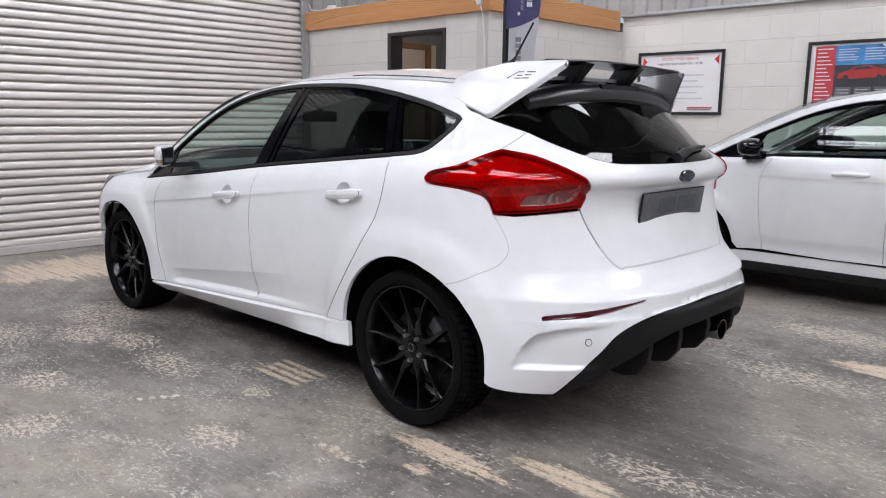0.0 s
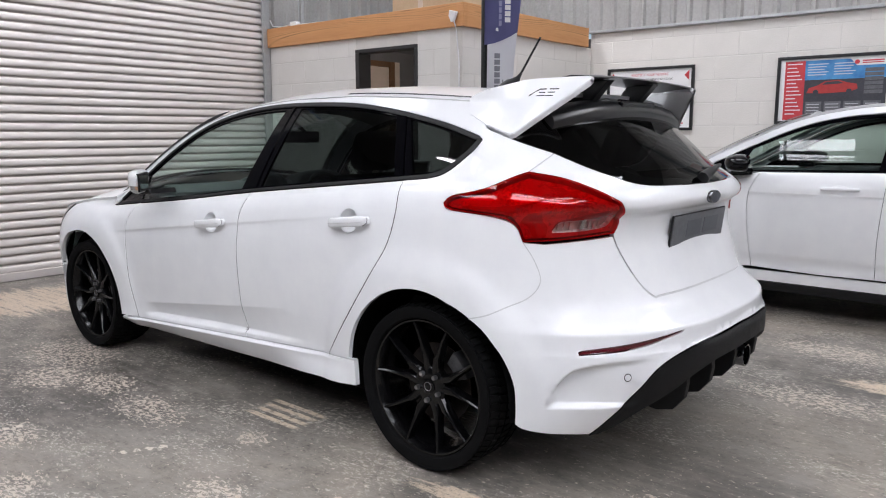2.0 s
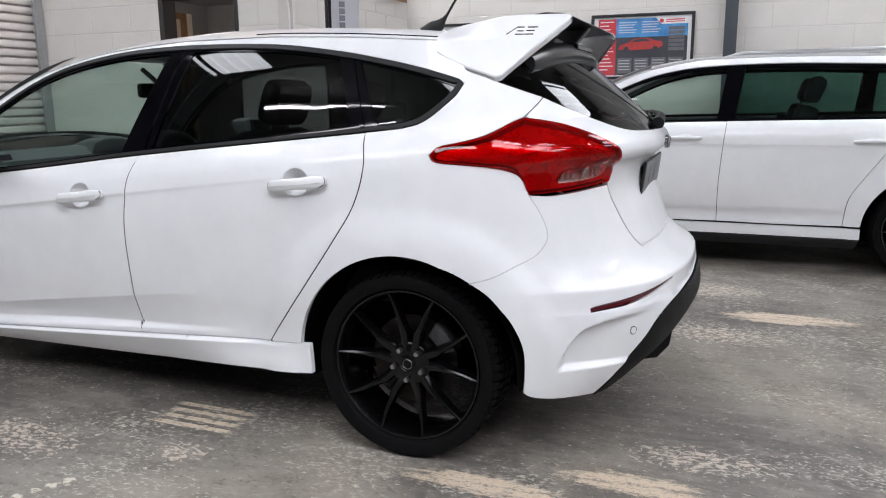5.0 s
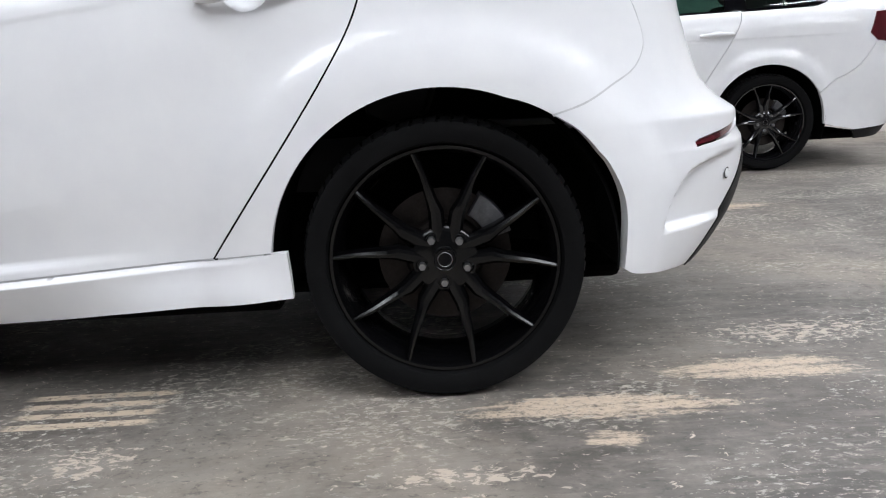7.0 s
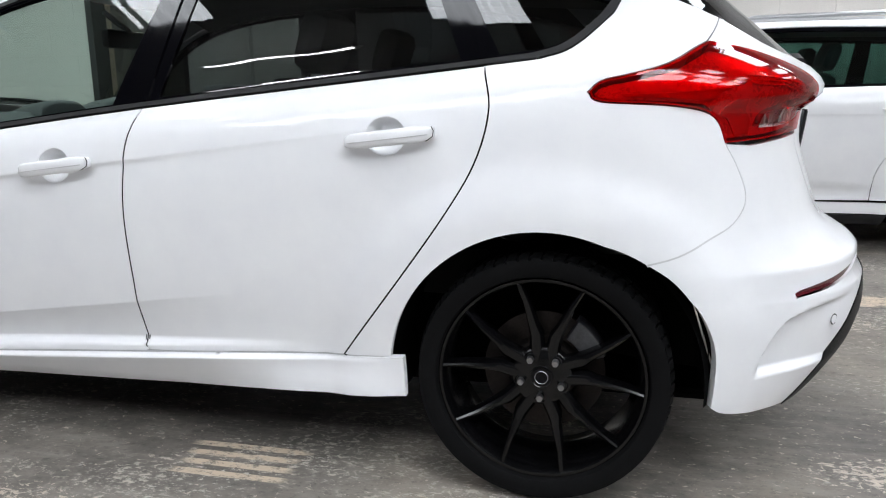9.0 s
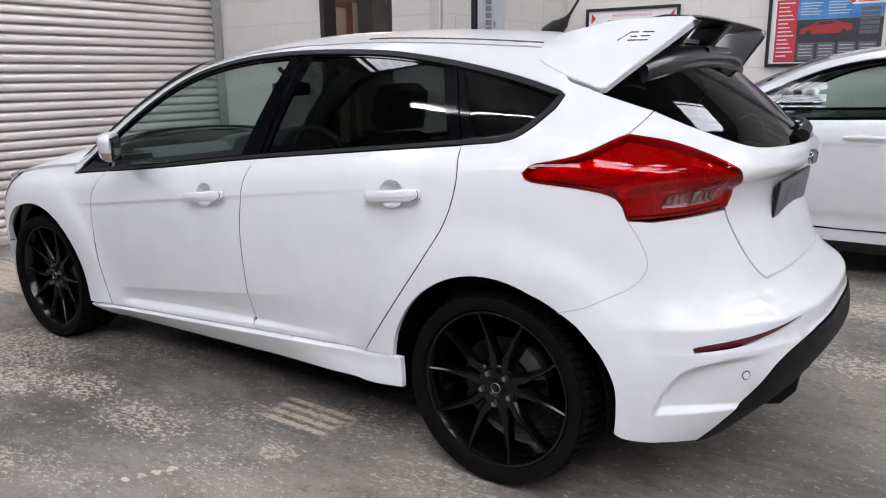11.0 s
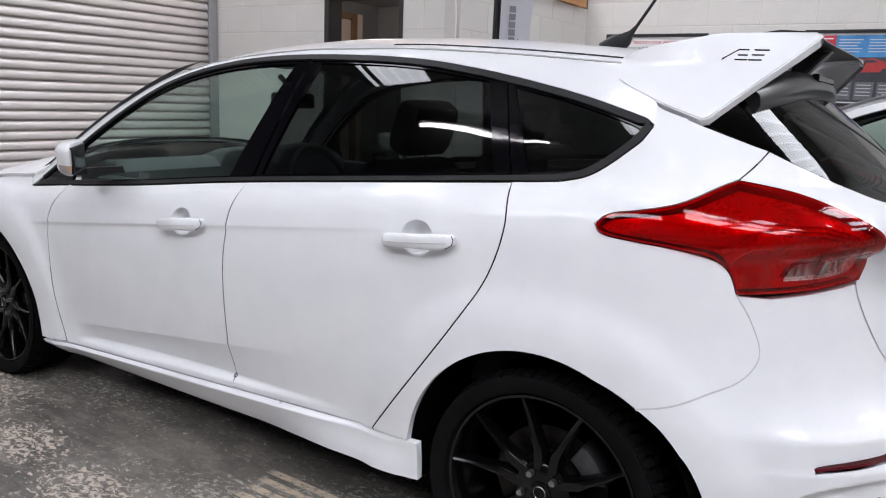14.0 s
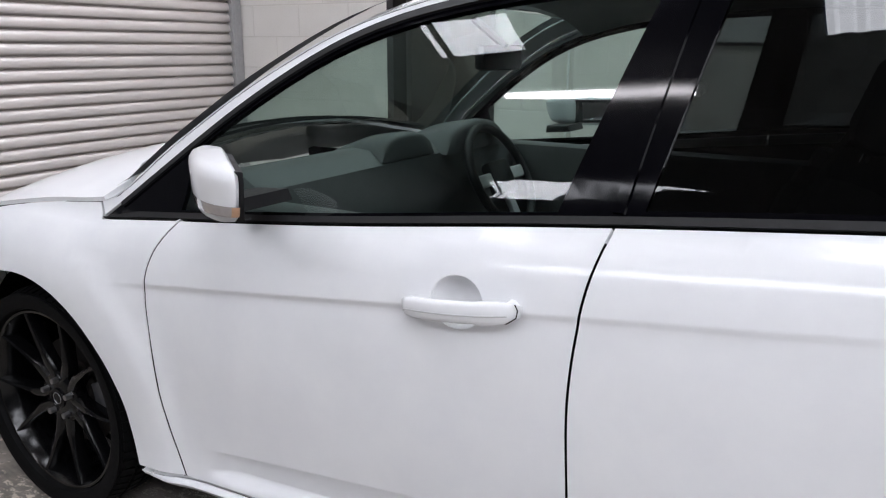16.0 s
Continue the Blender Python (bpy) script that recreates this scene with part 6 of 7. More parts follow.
def cabin(car, skin_of):
    """What shows through the glass: seats, facia, steering wheel, inside mirror, headlining."""
    for x in (-0.36, 0.36):
        seat("front_seat", x, 1.22, 0.40, car)
        seat("rear_seat", x * 0.98, 0.36, 0.44, car, 22.0)
    part("bench_infill", box_bm((-0.14, 0.16, 0.44), (0.14, 0.62, 0.60), 0.04), M_SEAT, car)
    bm = prism_bm([(2.00, 0.62), (1.97, 0.82), (2.00, 0.945), (2.06, 0.982), (2.13, 0.985), (2.22, 0.955), (2.30, 0.915), (2.30, 0.60)], -0.67, 0.67, "x", None, 0.02)
    facia = part("facia", bm, M_CABIN, car, "dark grey moulded facia", 40)
    def pod(name, x0, x1, y0, y1, z0, z1, label=""):
        """A rounded hood that rises from the facia and falls away towards the screen."""
        bm, rings = bmesh.new(), []
        for i in range(13):
            u = -1 + 2 * i / 12
            h = (1 - abs(u) ** 3.2) ** 0.55 if abs(u) < 1 else 0.0
            rings.append([bm.verts.new((x0 + (x1 - x0) * (u + 1) / 2, y0 + (y1 - y0) * v, z0 + (z1 - z0) * h * w)) for v, w in ((0.0, 0.0), (0.02, 0.80), (0.06, 0.97), (0.18, 1.0), (0.45, 0.86), (0.75, 0.45), (1.0, 0.0))])
        for p, q in zip(rings, rings[1:]):
            for j in range(6):
                bm.faces.new((p[j], p[j + 1], q[j + 1], q[j]))
        return part(name, bm, M_CABIN, facia, label, 50)
    pod("instrument_hood", 0.15, 0.58, 1.97, 2.26, 0.94, 1.035, "curved instrument hood")
    pod("centre_pod", -0.17, 0.12, 2.00, 2.26, 0.95, 1.025, "rounded centre pod")
    part("dial_panel", box_bm((0.20, 2.02, 0.90), (0.53, 2.035, 1.01), 0.004), M_TRIM, facia, "black dial panel")
    part("tunnel_console", box_bm((-0.11, 0.95, 0.25), (0.11, 1.85, 0.58), 0.03), M_CABIN, car, smooth_angle=40)
    wheel = new("steering_wheel")
    wheel.parent = car
    wheel.matrix_basis = pose(0.36, 1.88, 0.85, 62)
    wheel["label"] = "black leather steering wheel"
    bm = bmesh.new()
    R_, r_, n, k = 0.182, 0.016, 40, 10
    rings = []
    for i in range(n):
        a = 2 * math.pi * i / n
        rings.append([bm.verts.new(((R_ + r_ * math.cos(b)) * math.cos(a), (R_ + r_ * math.cos(b)) * math.sin(a), r_ * math.sin(b))) for b in (2 * math.pi * j / k for j in range(k))])
    for i in range(n):
        for j in range(k):
            bm.faces.new((rings[i][j], rings[(i + 1) % n][j], rings[(i + 1) % n][(j + 1) % k], rings[i][(j + 1) % k]))
    part("rim", bm, M_TRIM, wheel, smooth_angle=60)
    part("boss", box_bm((-0.075, -0.07, -0.03), (0.075, 0.06, 0.015), 0.02), M_TRIM, wheel, smooth_angle=40)
    for a in (0, 180, 270):
        part("spoke", box_bm((0.05, -0.022, -0.015), (0.175, 0.022, 0.004), 0.006, None, pose(0, 0, 0, 0, 0, a)), M_MIRROR_BASE, wheel)
    part("inside_mirror", box_bm((-0.125, 1.70, 1.215), (0.125, 1.735, 1.285), 0.015), M_TRIM, car, "black inside mirror", 40)
    part("mirror_stalk", tube_bm([(0, 1.70, 1.28), (0, 1.80, 1.355)], 0.012, 8), M_TRIM, car)
    bm = bmesh.new()
    ys = np.linspace(-0.2, 1.68, 14)
    grid = [[bm.verts.new((q * float(skin_of.half(y, skin_of.edge(y))) * 0.97, y, float(skin_of.edge(y)) - 0.035 + float(skin_of.crown(y)) * (1 - abs(q) ** 2.4))) for q in np.linspace(-1, 1, 9)] for y in ys]
    for p, q in zip(grid, grid[1:]):
        for i in range(8):
            bm.faces.new((p[i], p[i + 1], q[i + 1], q[i]))
    part("headlining", bm, M_LINING, car, "pale grey headlining")
    part("parcel_shelf", box_bm((-0.60, -0.50, 0.98), (0.60, -0.02, 1.0), 0.008), M_CABIN, car)
    part("boot_floor", box_bm((-0.62, -0.60, 0.60), (0.62, 0.0, 0.62), 0.004), M_CABIN, car)
    for k in (-1, 1):
        part("door_card", prism_bm([(0.48, 0.35), (2.05, 0.35), (2.05, 0.93), (0.30, 0.93), (0.30, 0.80), (0.44, 0.68)], k * 0.70 - 0.05, k * 0.70 + 0.05, "x", None, 0.02), M_CABIN, car, smooth_angle=40)


hatchback()


# ---- the white estate car parked beyond ----
class Estate(Hatchback):
    """The skin of the estate car."""
    axles, hub_z, arch_r, scoop_depth = (0.0, 2.63), 0.318, 0.36, 0.0
    rear_y0, rear_len, power = -0.45, 1.25, 2.8
    front_y0, front_len, front_power = 2.75, 1.45, 2.3
    tail = staticmethod(hermite([0.12, 0.22, 0.35, 0.55, 0.66, 0.72, 0.85, 1.0, 1.06, 1.15, 1.30, 1.44], [-0.92, -1.02, -1.08, -1.10, -1.08, -1.03, -1.02, -1.03, -1.02, -0.98, -0.89, -0.80]))
    edge = staticmethod(hermite([-1.05, -0.75, -0.3, 0.3, 1.0, 1.4, 1.65, 1.85, 2.1, 2.3, 2.5, 2.7, 2.9, 3.2, 3.4, 3.5],
                                [1.36, 1.405, 1.425, 1.445, 1.455, 1.445, 1.41, 1.358, 1.248, 1.150, 1.045, 0.955, 0.905, 0.835, 0.75, 0.68]))
    crown = staticmethod(hermite([-0.8, 0.2, 1.2, 1.7, 2.2, 2.4, 2.6, 3.54], [0.03, 0.03, 0.035, 0.05, 0.085, 0.06, 0.05, 0.05]))

    def belt(self, y):
        return 1.045 - (np.clip(y, -0.3, 2.4) + 0.35) * 0.016

    def half(self, y, z):
        y, z = np.asarray(y, float), np.asarray(z, float)
        zz = z - smooth(0.50, 0.85, z) * (self.belt(y) - 0.99)
        w = self.wide(zz) + 0.035 * smooth(1.05, 1.4, zz)
        for a in self.axles:
            r = np.hypot(y - a, z - self.hub_z)
            w = w + 0.020 * smooth(0.50, 0.41, r) * smooth(0.95, 0.72, z)
        d = 0.865 - z
        w = w - 0.008 * smooth(-0.6, -0.2, y) * np.where(d > 0, (1 - np.exp(-d / 0.014)) * np.exp(-d / 0.10), 0)
        d = 0.43 - z
        return w - 0.012 * smooth(2.2, 2.0, y) * smooth(0.35, 0.6, y) * np.where((d > 0) & (d < 0.1), np.sin(np.pi * np.clip(d / 0.1, 0, 1)), 0)


def estate():
    es = Estate()
    side, top = es.side, es.top
    car = thing("estate_car", "white estate car with black wheels and silver roof rails", "car", (3.40, -2.15, 0))

    def roofing(y, b):
        return top(y, b / 0.6)
    R = 0.372
    low = flow((2.50, 0.990), (1.24, 1.020), (0.17, 1.036), (-0.30, 1.045)) + flow((-0.33, 1.050), (-0.395, 1.075), (-0.415, 1.105))
    high = flow((-0.415, 1.115), (-0.36, 1.20), (-0.30, 1.31), (-0.24, 1.355)) + flow((-0.20, 1.368), (0.3, 1.392), (0.9, 1.410), (1.4, 1.396), (1.65, 1.362), (1.85, 1.305), (2.1, 1.195), (2.3, 1.098), (2.50, 0.995))

    def low_at(y):
        return float(np.interp(-y, [-p[0] for p in low], [p[1] for p in low]))

    def top_at(y):
        return float(np.interp(y, [p[0] for p in high], [p[1] for p in high]))
    lead = flow((2.03, 1.005), (2.09, 0.86), (2.09, 0.66), (2.05, 0.34))
    split = flow((1.24, 1.020), (1.255, 0.86), (1.272, 0.6), (1.272, 0.33))
    rear = flow((0.17, 1.036), (0.20, 0.94), (0.28, 0.80), (0.40, 0.62), (0.46, 0.50), (0.48, 0.33))
    crease = [(y, 0.865 - d) for d in (-0.004, 0.001, 0.008, 0.016, 0.03) for y in np.arange(-0.6, 2.4, 0.018)]
    roof_line = [(y, float(es.edge(y))) for y in np.arange(-0.25, 2.67, 0.06)]
    lamp = [(-0.64, 0.86), (-0.70, 0.99), (-0.92, 1.0), (-1.15, 0.97), (-1.15, 0.83), (-0.92, 0.80), (-0.72, 0.81)]
    seam = flow((-0.335, 0.50), (-0.47, 0.60), (-0.62, 0.72), (-0.72, 0.81))
    for mir in (False, True):
        def skn(name, outline, material, label="", **kw):
            kw.setdefault("step", 0.04)
            return skin(name, outline, side, material, car, label, mirror=mir, flip=True, edge_gap=0.03, **kw)
        doors = [skn("front_door", lead + [(1.6, 0.325)] + split[::-1] + [(y, low_at(y)) for y in np.arange(1.3, 2.0, 0.08)], M_WHITE, extra=crease),
                 skn("rear_door", split + [(0.9, 0.325)] + rear[::-1] + [(y, low_at(y)) for y in np.arange(0.24, 1.2, 0.08)], M_WHITE, extra=crease)]
        skn("body_side", rear + [(0.38, 0.33)] + arc(0, 0.318, R, 176, 28, 36) + seam + [(-0.64, 0.86), (-0.70, 0.99), (-0.92, 1.0), (-0.94, 1.08)] + flow((-0.94, 1.08), (-0.92, 1.20), (-0.86, 1.33), (-0.66, 1.405)) + roof_line + [(2.60, 0.978), (2.50, 0.988)] + high[::-1] + low[::-1][:22], M_WHITE, depth=0.02, extra=crease)
        skn("front_wing", lead[::-1] + [(2.12, 0.990), (2.50, 0.980), (2.60, 0.972)] + [(y, float(es.edge(y))) for y in np.arange(2.70, 3.0, 0.06)] + flow((3.0, 0.86), (3.05, 0.72), (3.06, 0.60), (2.99, 0.46)) + arc(2.63, 0.318, R, 158, 8, 36) + [(2.22, 0.33)], M_WHITE, depth=0.02)
        skn("sill_cover", [(2.26, 0.318), (0.372, 0.318), (0.372, 0.245), (2.26, 0.245)], M_WHITE, "white sill cover", depth=0.03, lift=0.006)
        skn("sill_strip", [(2.26, 0.240), (0.372, 0.240), (0.40, 0.175), (2.2, 0.175)], M_TRIM, "black lower sill strip", depth=0.03)
        front = [(y, low_at(y) + 0.02) for y in np.linspace(1.31, 2.14, 12)] + [(2.15, 1.10)] + [(y, top_at(y) - 0.025) for y in np.linspace(2.12, 1.26, 14)]
        mid = [(y, low_at(y) + 0.02) for y in np.linspace(0.27, 1.19, 12)] + [(y, top_at(y) - 0.025) for y in np.linspace(1.14, 0.25, 12)]
        back = [(y, low_at(y) + 0.02) for y in np.linspace(-0.31, 0.13, 8)] + [(y, top_at(y) - 0.025) for y in np.linspace(0.13, -0.20, 8)] + [(-0.30, 1.27), (-0.37, 1.13)]
        skn("window_trim", low + high, M_GLOSS, "gloss black window surround", holes=[front, mid, back], depth=0.01, lift=-0.004)
        for pn, mt, lb in ((front, M_GLASS, "greenish clear glass"), (mid, M_GREEN, "green tinted glass"), (back, M_GREEN, "green tinted glass")):
            skn("window_pane", pn, mt, lb, depth=0, inset=-0.004, lift=-0.008)
        skn("tail_lamp", lamp, M_REFLEX, "dark red tail lamp", depth=0.02, lift=0.005)
        k = 1 if mir else -1
        for d, (y0, y1, z) in zip(doors, ((1.62, 1.40, 0.905), (0.45, 0.235, 0.893))):
            w = float(es.half((y0 + y1) / 2, z))
            part("door_handle", tube_bm([(k * (w - 0.004), y0, z), (k * (w + 0.028), y0 - 0.03, z + 0.002), (k * (w + 0.034), (y0 + y1) / 2, z + 0.006), (k * (w + 0.028), y1 + 0.03, z + 0.004), (k * (w - 0.004), y1, z + 0.002)], [0.010, 0.013, 0.014, 0.013, 0.010], 10), M_WHITE, d, "white bow handle", 50)
            bm = bmesh.new()
            bmesh.ops.create_uvsphere(bm, u_segments=16, v_segments=8, radius=1.0, matrix=Matrix.Translation((k * (w - 0.004), (y0 + y1) / 2, z - 0.004)) @ Matrix.Diagonal((0.006, 0.06, 0.032, 1)))
            part("handle_cup", bm, M_CUP, d, "white handle recess", 60)
        bm = bmesh.new()
        rings = []
        for f in np.linspace(0, 1, 11):
            z = 1.012 + 0.112 * f
            grow = (1 - abs(2 * f - 1) ** 3.2) ** 0.45 if 0 < f < 1 else 0.35
            ring = []
            for j in range(24):
                a = 2 * math.pi * j / 24
                c, s = math.cos(a), math.sin(a)
                px = 0.122 * math.copysign(abs(c) ** 0.75, c) * grow
                ring.append(bm.verts.new((k * (0.975 + px), 2.13 + (0.105 * max(s, -0.62)) * grow - 0.25 * px, z - 0.10 * px)))
            rings.append(ring)
        for p, q in zip(rings, rings[1:]):
            for j in range(24):
                bm.faces.new((p[j], p[(j + 1) % 24], q[(j + 1) % 24], q[j]))
        bm.faces.new(rings[0])
        bm.faces.new(rings[-1])
        dm = part("door_mirror", bm, M_GLOSS, car, "gloss black door mirror", 50)
        part("mirror_foot", prism_bm([(2.08, 0.985), (2.22, 0.975), (2.20, 1.025), (2.10, 1.03)], k * 0.80, k * 0.93, "x", None, 0.008), M_GLOSS, dm)
        rail = part("roof_rail", tube_bm([(k * 0.56, 1.30, 1.452), (k * 0.57, 1.18, 1.482), (k * 0.575, 0.3, 1.492), (k * 0.57, -0.40, 1.478), (k * 0.55, -0.55, 1.44)], [0.012, 0.016, 0.016, 0.016, 0.012], 10), M_RAIL, car, "silver roof rail", 50)
        for y in (1.18, 0.35, -0.42):
            part("rail_foot", box_bm((k * 0.57 - 0.012, y - 0.04, 1.43), (k * 0.57 + 0.012, y + 0.04, 1.478), 0.006), M_RAIL, rail)
        for a in es.axles:
            bm = bmesh.new()
            rings = [[bm.verts.new((k * x, a + r * math.cos(t), 0.318 + r * math.sin(t))) for t in (radians(-20 + 220 * i / 30) for i in range(31))] for x, r in ((0.89, 0.382), (0.58, 0.392), (0.575, 0.05))]
            for p, q in zip(rings, rings[1:]):
                for i in range(30):
                    bm.faces.new((p[i], p[i + 1], q[i + 1], q[i]))
            part("arch_liner", bm, M_VOID, car)
    mirror_tail = lambda o: list(o) + [(2 * -1.70 - s, z) for s, z in reversed(list(o))]
    def tskn(name, outline, material, label="", **kw):
        return skin(name, outline, side, material, car, label, flip=True, step=0.05, edge_gap=0.04, **kw)
    gl = flow((-0.95, 1.085), (-1.3, 1.07), (-1.695, 1.065))
    tskn("rear_window", mirror_tail([(-1.695, 1.38), (-1.1, 1.37), (-0.90, 1.33)] + gl), M_GLOSS, "dark rear window", depth=0.01)
    tskn("tailgate", mirror_tail(gl[::-1] + [(-0.94, 1.005), (-1.15, 0.97), (-1.15, 0.83), (-1.17, 0.70), (-1.695, 0.70)]), M_WHITE, "white tailgate", depth=0.02)
    tskn("rear_bumper", mirror_tail([(-1.695, 0.26), (-1.1, 0.26), (-0.55, 0.24), (-0.375, 0.29)] + arc(0, 0.318, R, 2, 27, 8) + seam + [(-0.92, 0.80), (-1.15, 0.825), (-1.17, 0.695), (-1.695, 0.695)]), M_WHITE, "white rear bumper", depth=0.03)
    tskn("lower_valance", mirror_tail([(-1.695, 0.255), (-1.1, 0.255), (-0.55, 0.235), (-0.6, 0.17), (-1.695, 0.18)]), M_TRIM, "black lower valance", depth=0.03, lift=-0.01)

    def rskn(name, outline, material, label="", **kw):
        return skin(name, outline, roofing, material, car, label, step=0.06, edge_gap=0.06, **kw)
    L = 0.6
    rskn("roof", [(-0.84, -L), (1.78, -L), (1.86, 0.0), (1.78, L), (-0.84, L), (-0.88, 0)], M_WHITE, depth=0.015)
    rskn("windscreen", [(1.80, -0.54), (2.64, -0.55), (2.74, 0.0), (2.64, 0.55), (1.80, 0.54), (1.88, 0.0)], M_GLASS, "clear windscreen", depth=0.0)
    for q in (-1, 1):
        rskn("screen_pillar", [(1.78, q * 0.535), (1.78, q * L), (2.68, q * L), (2.68, q * 0.545)], M_WHITE, depth=0.012)
    rskn("bonnet", [(2.68, -L), (3.0, -L), (3.28, -L * 0.9), (3.44, 0.0), (3.28, L * 0.9), (3.0, L), (2.68, L), (2.76, 0.0)], M_WHITE, "white bonnet", depth=0.015)
    nc = 4.20
    half = [(nc, 0.76)] + flow((3.9, 0.76), (3.4, 0.80), (3.02, 0.84), (3.06, 0.60), (2.99, 0.46)) + arc(2.63, 0.318, R, 159, 198, 12) + flow((3.05, 0.19), (3.5, 0.17), (nc, 0.17))
    fb = skin("front_bumper", half + [(2 * nc - s, z) for s, z in reversed(half)], side, M_WHITE, car, "white front bumper", flip=True, depth=0.03, step=0.06, edge_gap=0.05)
    for mir in (False, True):
        skin("headlamp", flow((3.08, 0.80), (3.4, 0.77), (3.75, 0.72)) + flow((3.75, 0.66), (3.4, 0.66), (3.12, 0.70)), side, M_HEADLAMP, fb, "dark glazed headlamp", mirror=mir, flip=True, depth=0.01, lift=0.008, step=0.05, edge_gap=0.04)
    grille = [(3.66, 0.24), (3.70, 0.46), (nc, 0.48)]
    skin("front_grille", grille + [(2 * nc - s, z) for s, z in reversed(grille)], side, M_DIFFUSER, fb, "black lower grille", flip=True, depth=0.01, lift=0.008, step=0.05, edge_gap=0.04)
    part("underbody", box_bm((-0.76, -0.70, 0.175), (0.76, 3.25, 0.22), 0.02), M_VOID, car, "black underbody")
    part("facia", prism_bm([(1.80, 0.62), (1.76, 0.90), (1.86, 1.0), (2.35, 0.95), (2.35, 0.6)], -0.70, 0.70, "x", None, 0.02), M_CABIN, car, "dark facia", 40)
    for q in (-1, 1):
        rskn("pillar_lining", [(1.76, q * 0.50), (1.76, q * L * 0.97), (2.64, q * L * 0.97), (2.64, q * 0.51)], M_CABIN, "dark pillar lining", depth=0.0, lift=-0.022)
    for mir in (False, True):
        skin("rail_lining", [(y, top_at(y)) for y in np.arange(-0.2, 2.48, 0.06)] + [(y, float(es.edge(y)) - 0.012) for y in np.arange(2.48, -0.2, -0.06)], side, M_CABIN, car, "dark roof rail lining", mirror=mir, flip=True, depth=0, lift=-0.024, step=0.05, edge_gap=0.04)
    part("parcel_blind", box_bm((-0.62, -0.75, 0.98), (0.62, 0.0, 1.0), 0.008), M_CABIN, car)
    for k in (-1, 1):
        part("door_card", prism_bm([(0.48, 0.42), (2.05, 0.42), (2.05, 1.0), (-0.70, 1.0), (-0.70, 0.80), (0.42, 0.80)], k * 0.72 - 0.05, k * 0.72 + 0.05, "x", None, 0.02), M_CABIN, car, smooth_angle=40)
    for x in (-0.36, 0.36):
        seat("front_seat", x, 1.15, 0.44, car)
        seat("rear_seat", x, 0.30, 0.48, car, 20.0)
    bm = bmesh.new()
    grid = [[bm.verts.new((q * float(es.half(y, es.edge(y))) * 0.97, y, float(es.edge(y)) - 0.035 + float(es.crown(y)) * (1 - abs(q) ** 2.4))) for q in np.linspace(-1, 1, 9)] for y in np.linspace(-0.6, 1.66, 12)]
    for p, q in zip(grid, grid[1:]):
        for i in range(8):
            bm.faces.new((p[i], p[i + 1], q[i + 1], q[i]))
    part("headlining", bm, M_LINING, car, "pale headlining")
    for k, a in ((-1, 0.0), (-1, 2.63), (1, 0.0), (1, 2.63)):
        if (k, a) == (-1, 0.0):
            first = new("wheel")
            first.parent = car
            first["label"] = "gloss black ten-spoke alloy wheel"
            wheel_parts(first, 0.318, 0.244, 5, 97.0, 0.72, M_GLOSS_RIM, True)
            first.matrix_basis = pose(-0.865, 0, 0.318)
        else:
            w = copy_thing(first, pose(k * 0.865, a, 0.318, 0, 0, 0 if k < 0 else 180) @ pose(0, 0, 0, 23 if a else 0))
            w.parent = car
    return car


M_GREEN = pane("green_tinted_glass", (0.20, 0.34, 0.30))
M_RAIL = mat("silver_rail", (0.55, 0.56, 0.57), 0.3, 0.9)
M_GLOSS_RIM = mat("gloss_black_rim", (0.006, 0.006, 0.007), 0.10, 0.0, 0.8)
estate()


# ---- posters, banner and clutter ----
M_PAPER = mottled("poster_paper", (0.74, 0.73, 0.73), (0.78, 0.77, 0.77), 6.0, 60.0, (0.35, 0.45), 0.02)
M_POSTER_RED = mottled("poster_red", (0.50, 0.035, 0.045), (0.58, 0.05, 0.06), 6.0, 60.0, (0.35, 0.45), 0.02)
M_POSTER_BLUE = mottled("poster_blue", (0.03, 0.16, 0.42), (0.09, 0.36, 0.66), 2.2, 9.0, (0.35, 0.45), 0.02)
M_POSTER_DARK = mottled("poster_charcoal", (0.035, 0.035, 0.045), (0.06, 0.06, 0.07), 6.0, 60.0, (0.35, 0.45), 0.02)
M_INK = mat("dark_ink", (0.03, 0.03, 0.035), 0.5)
M_PALE_INK = mat("pale_ink", (0.55, 0.55, 0.58), 0.5)
M_POSTER_CAR = mottled("printed_red_car", (0.36, 0.03, 0.03), (0.50, 0.05, 0.045), 6.0, 40.0, (0.35, 0.45), 0.02)


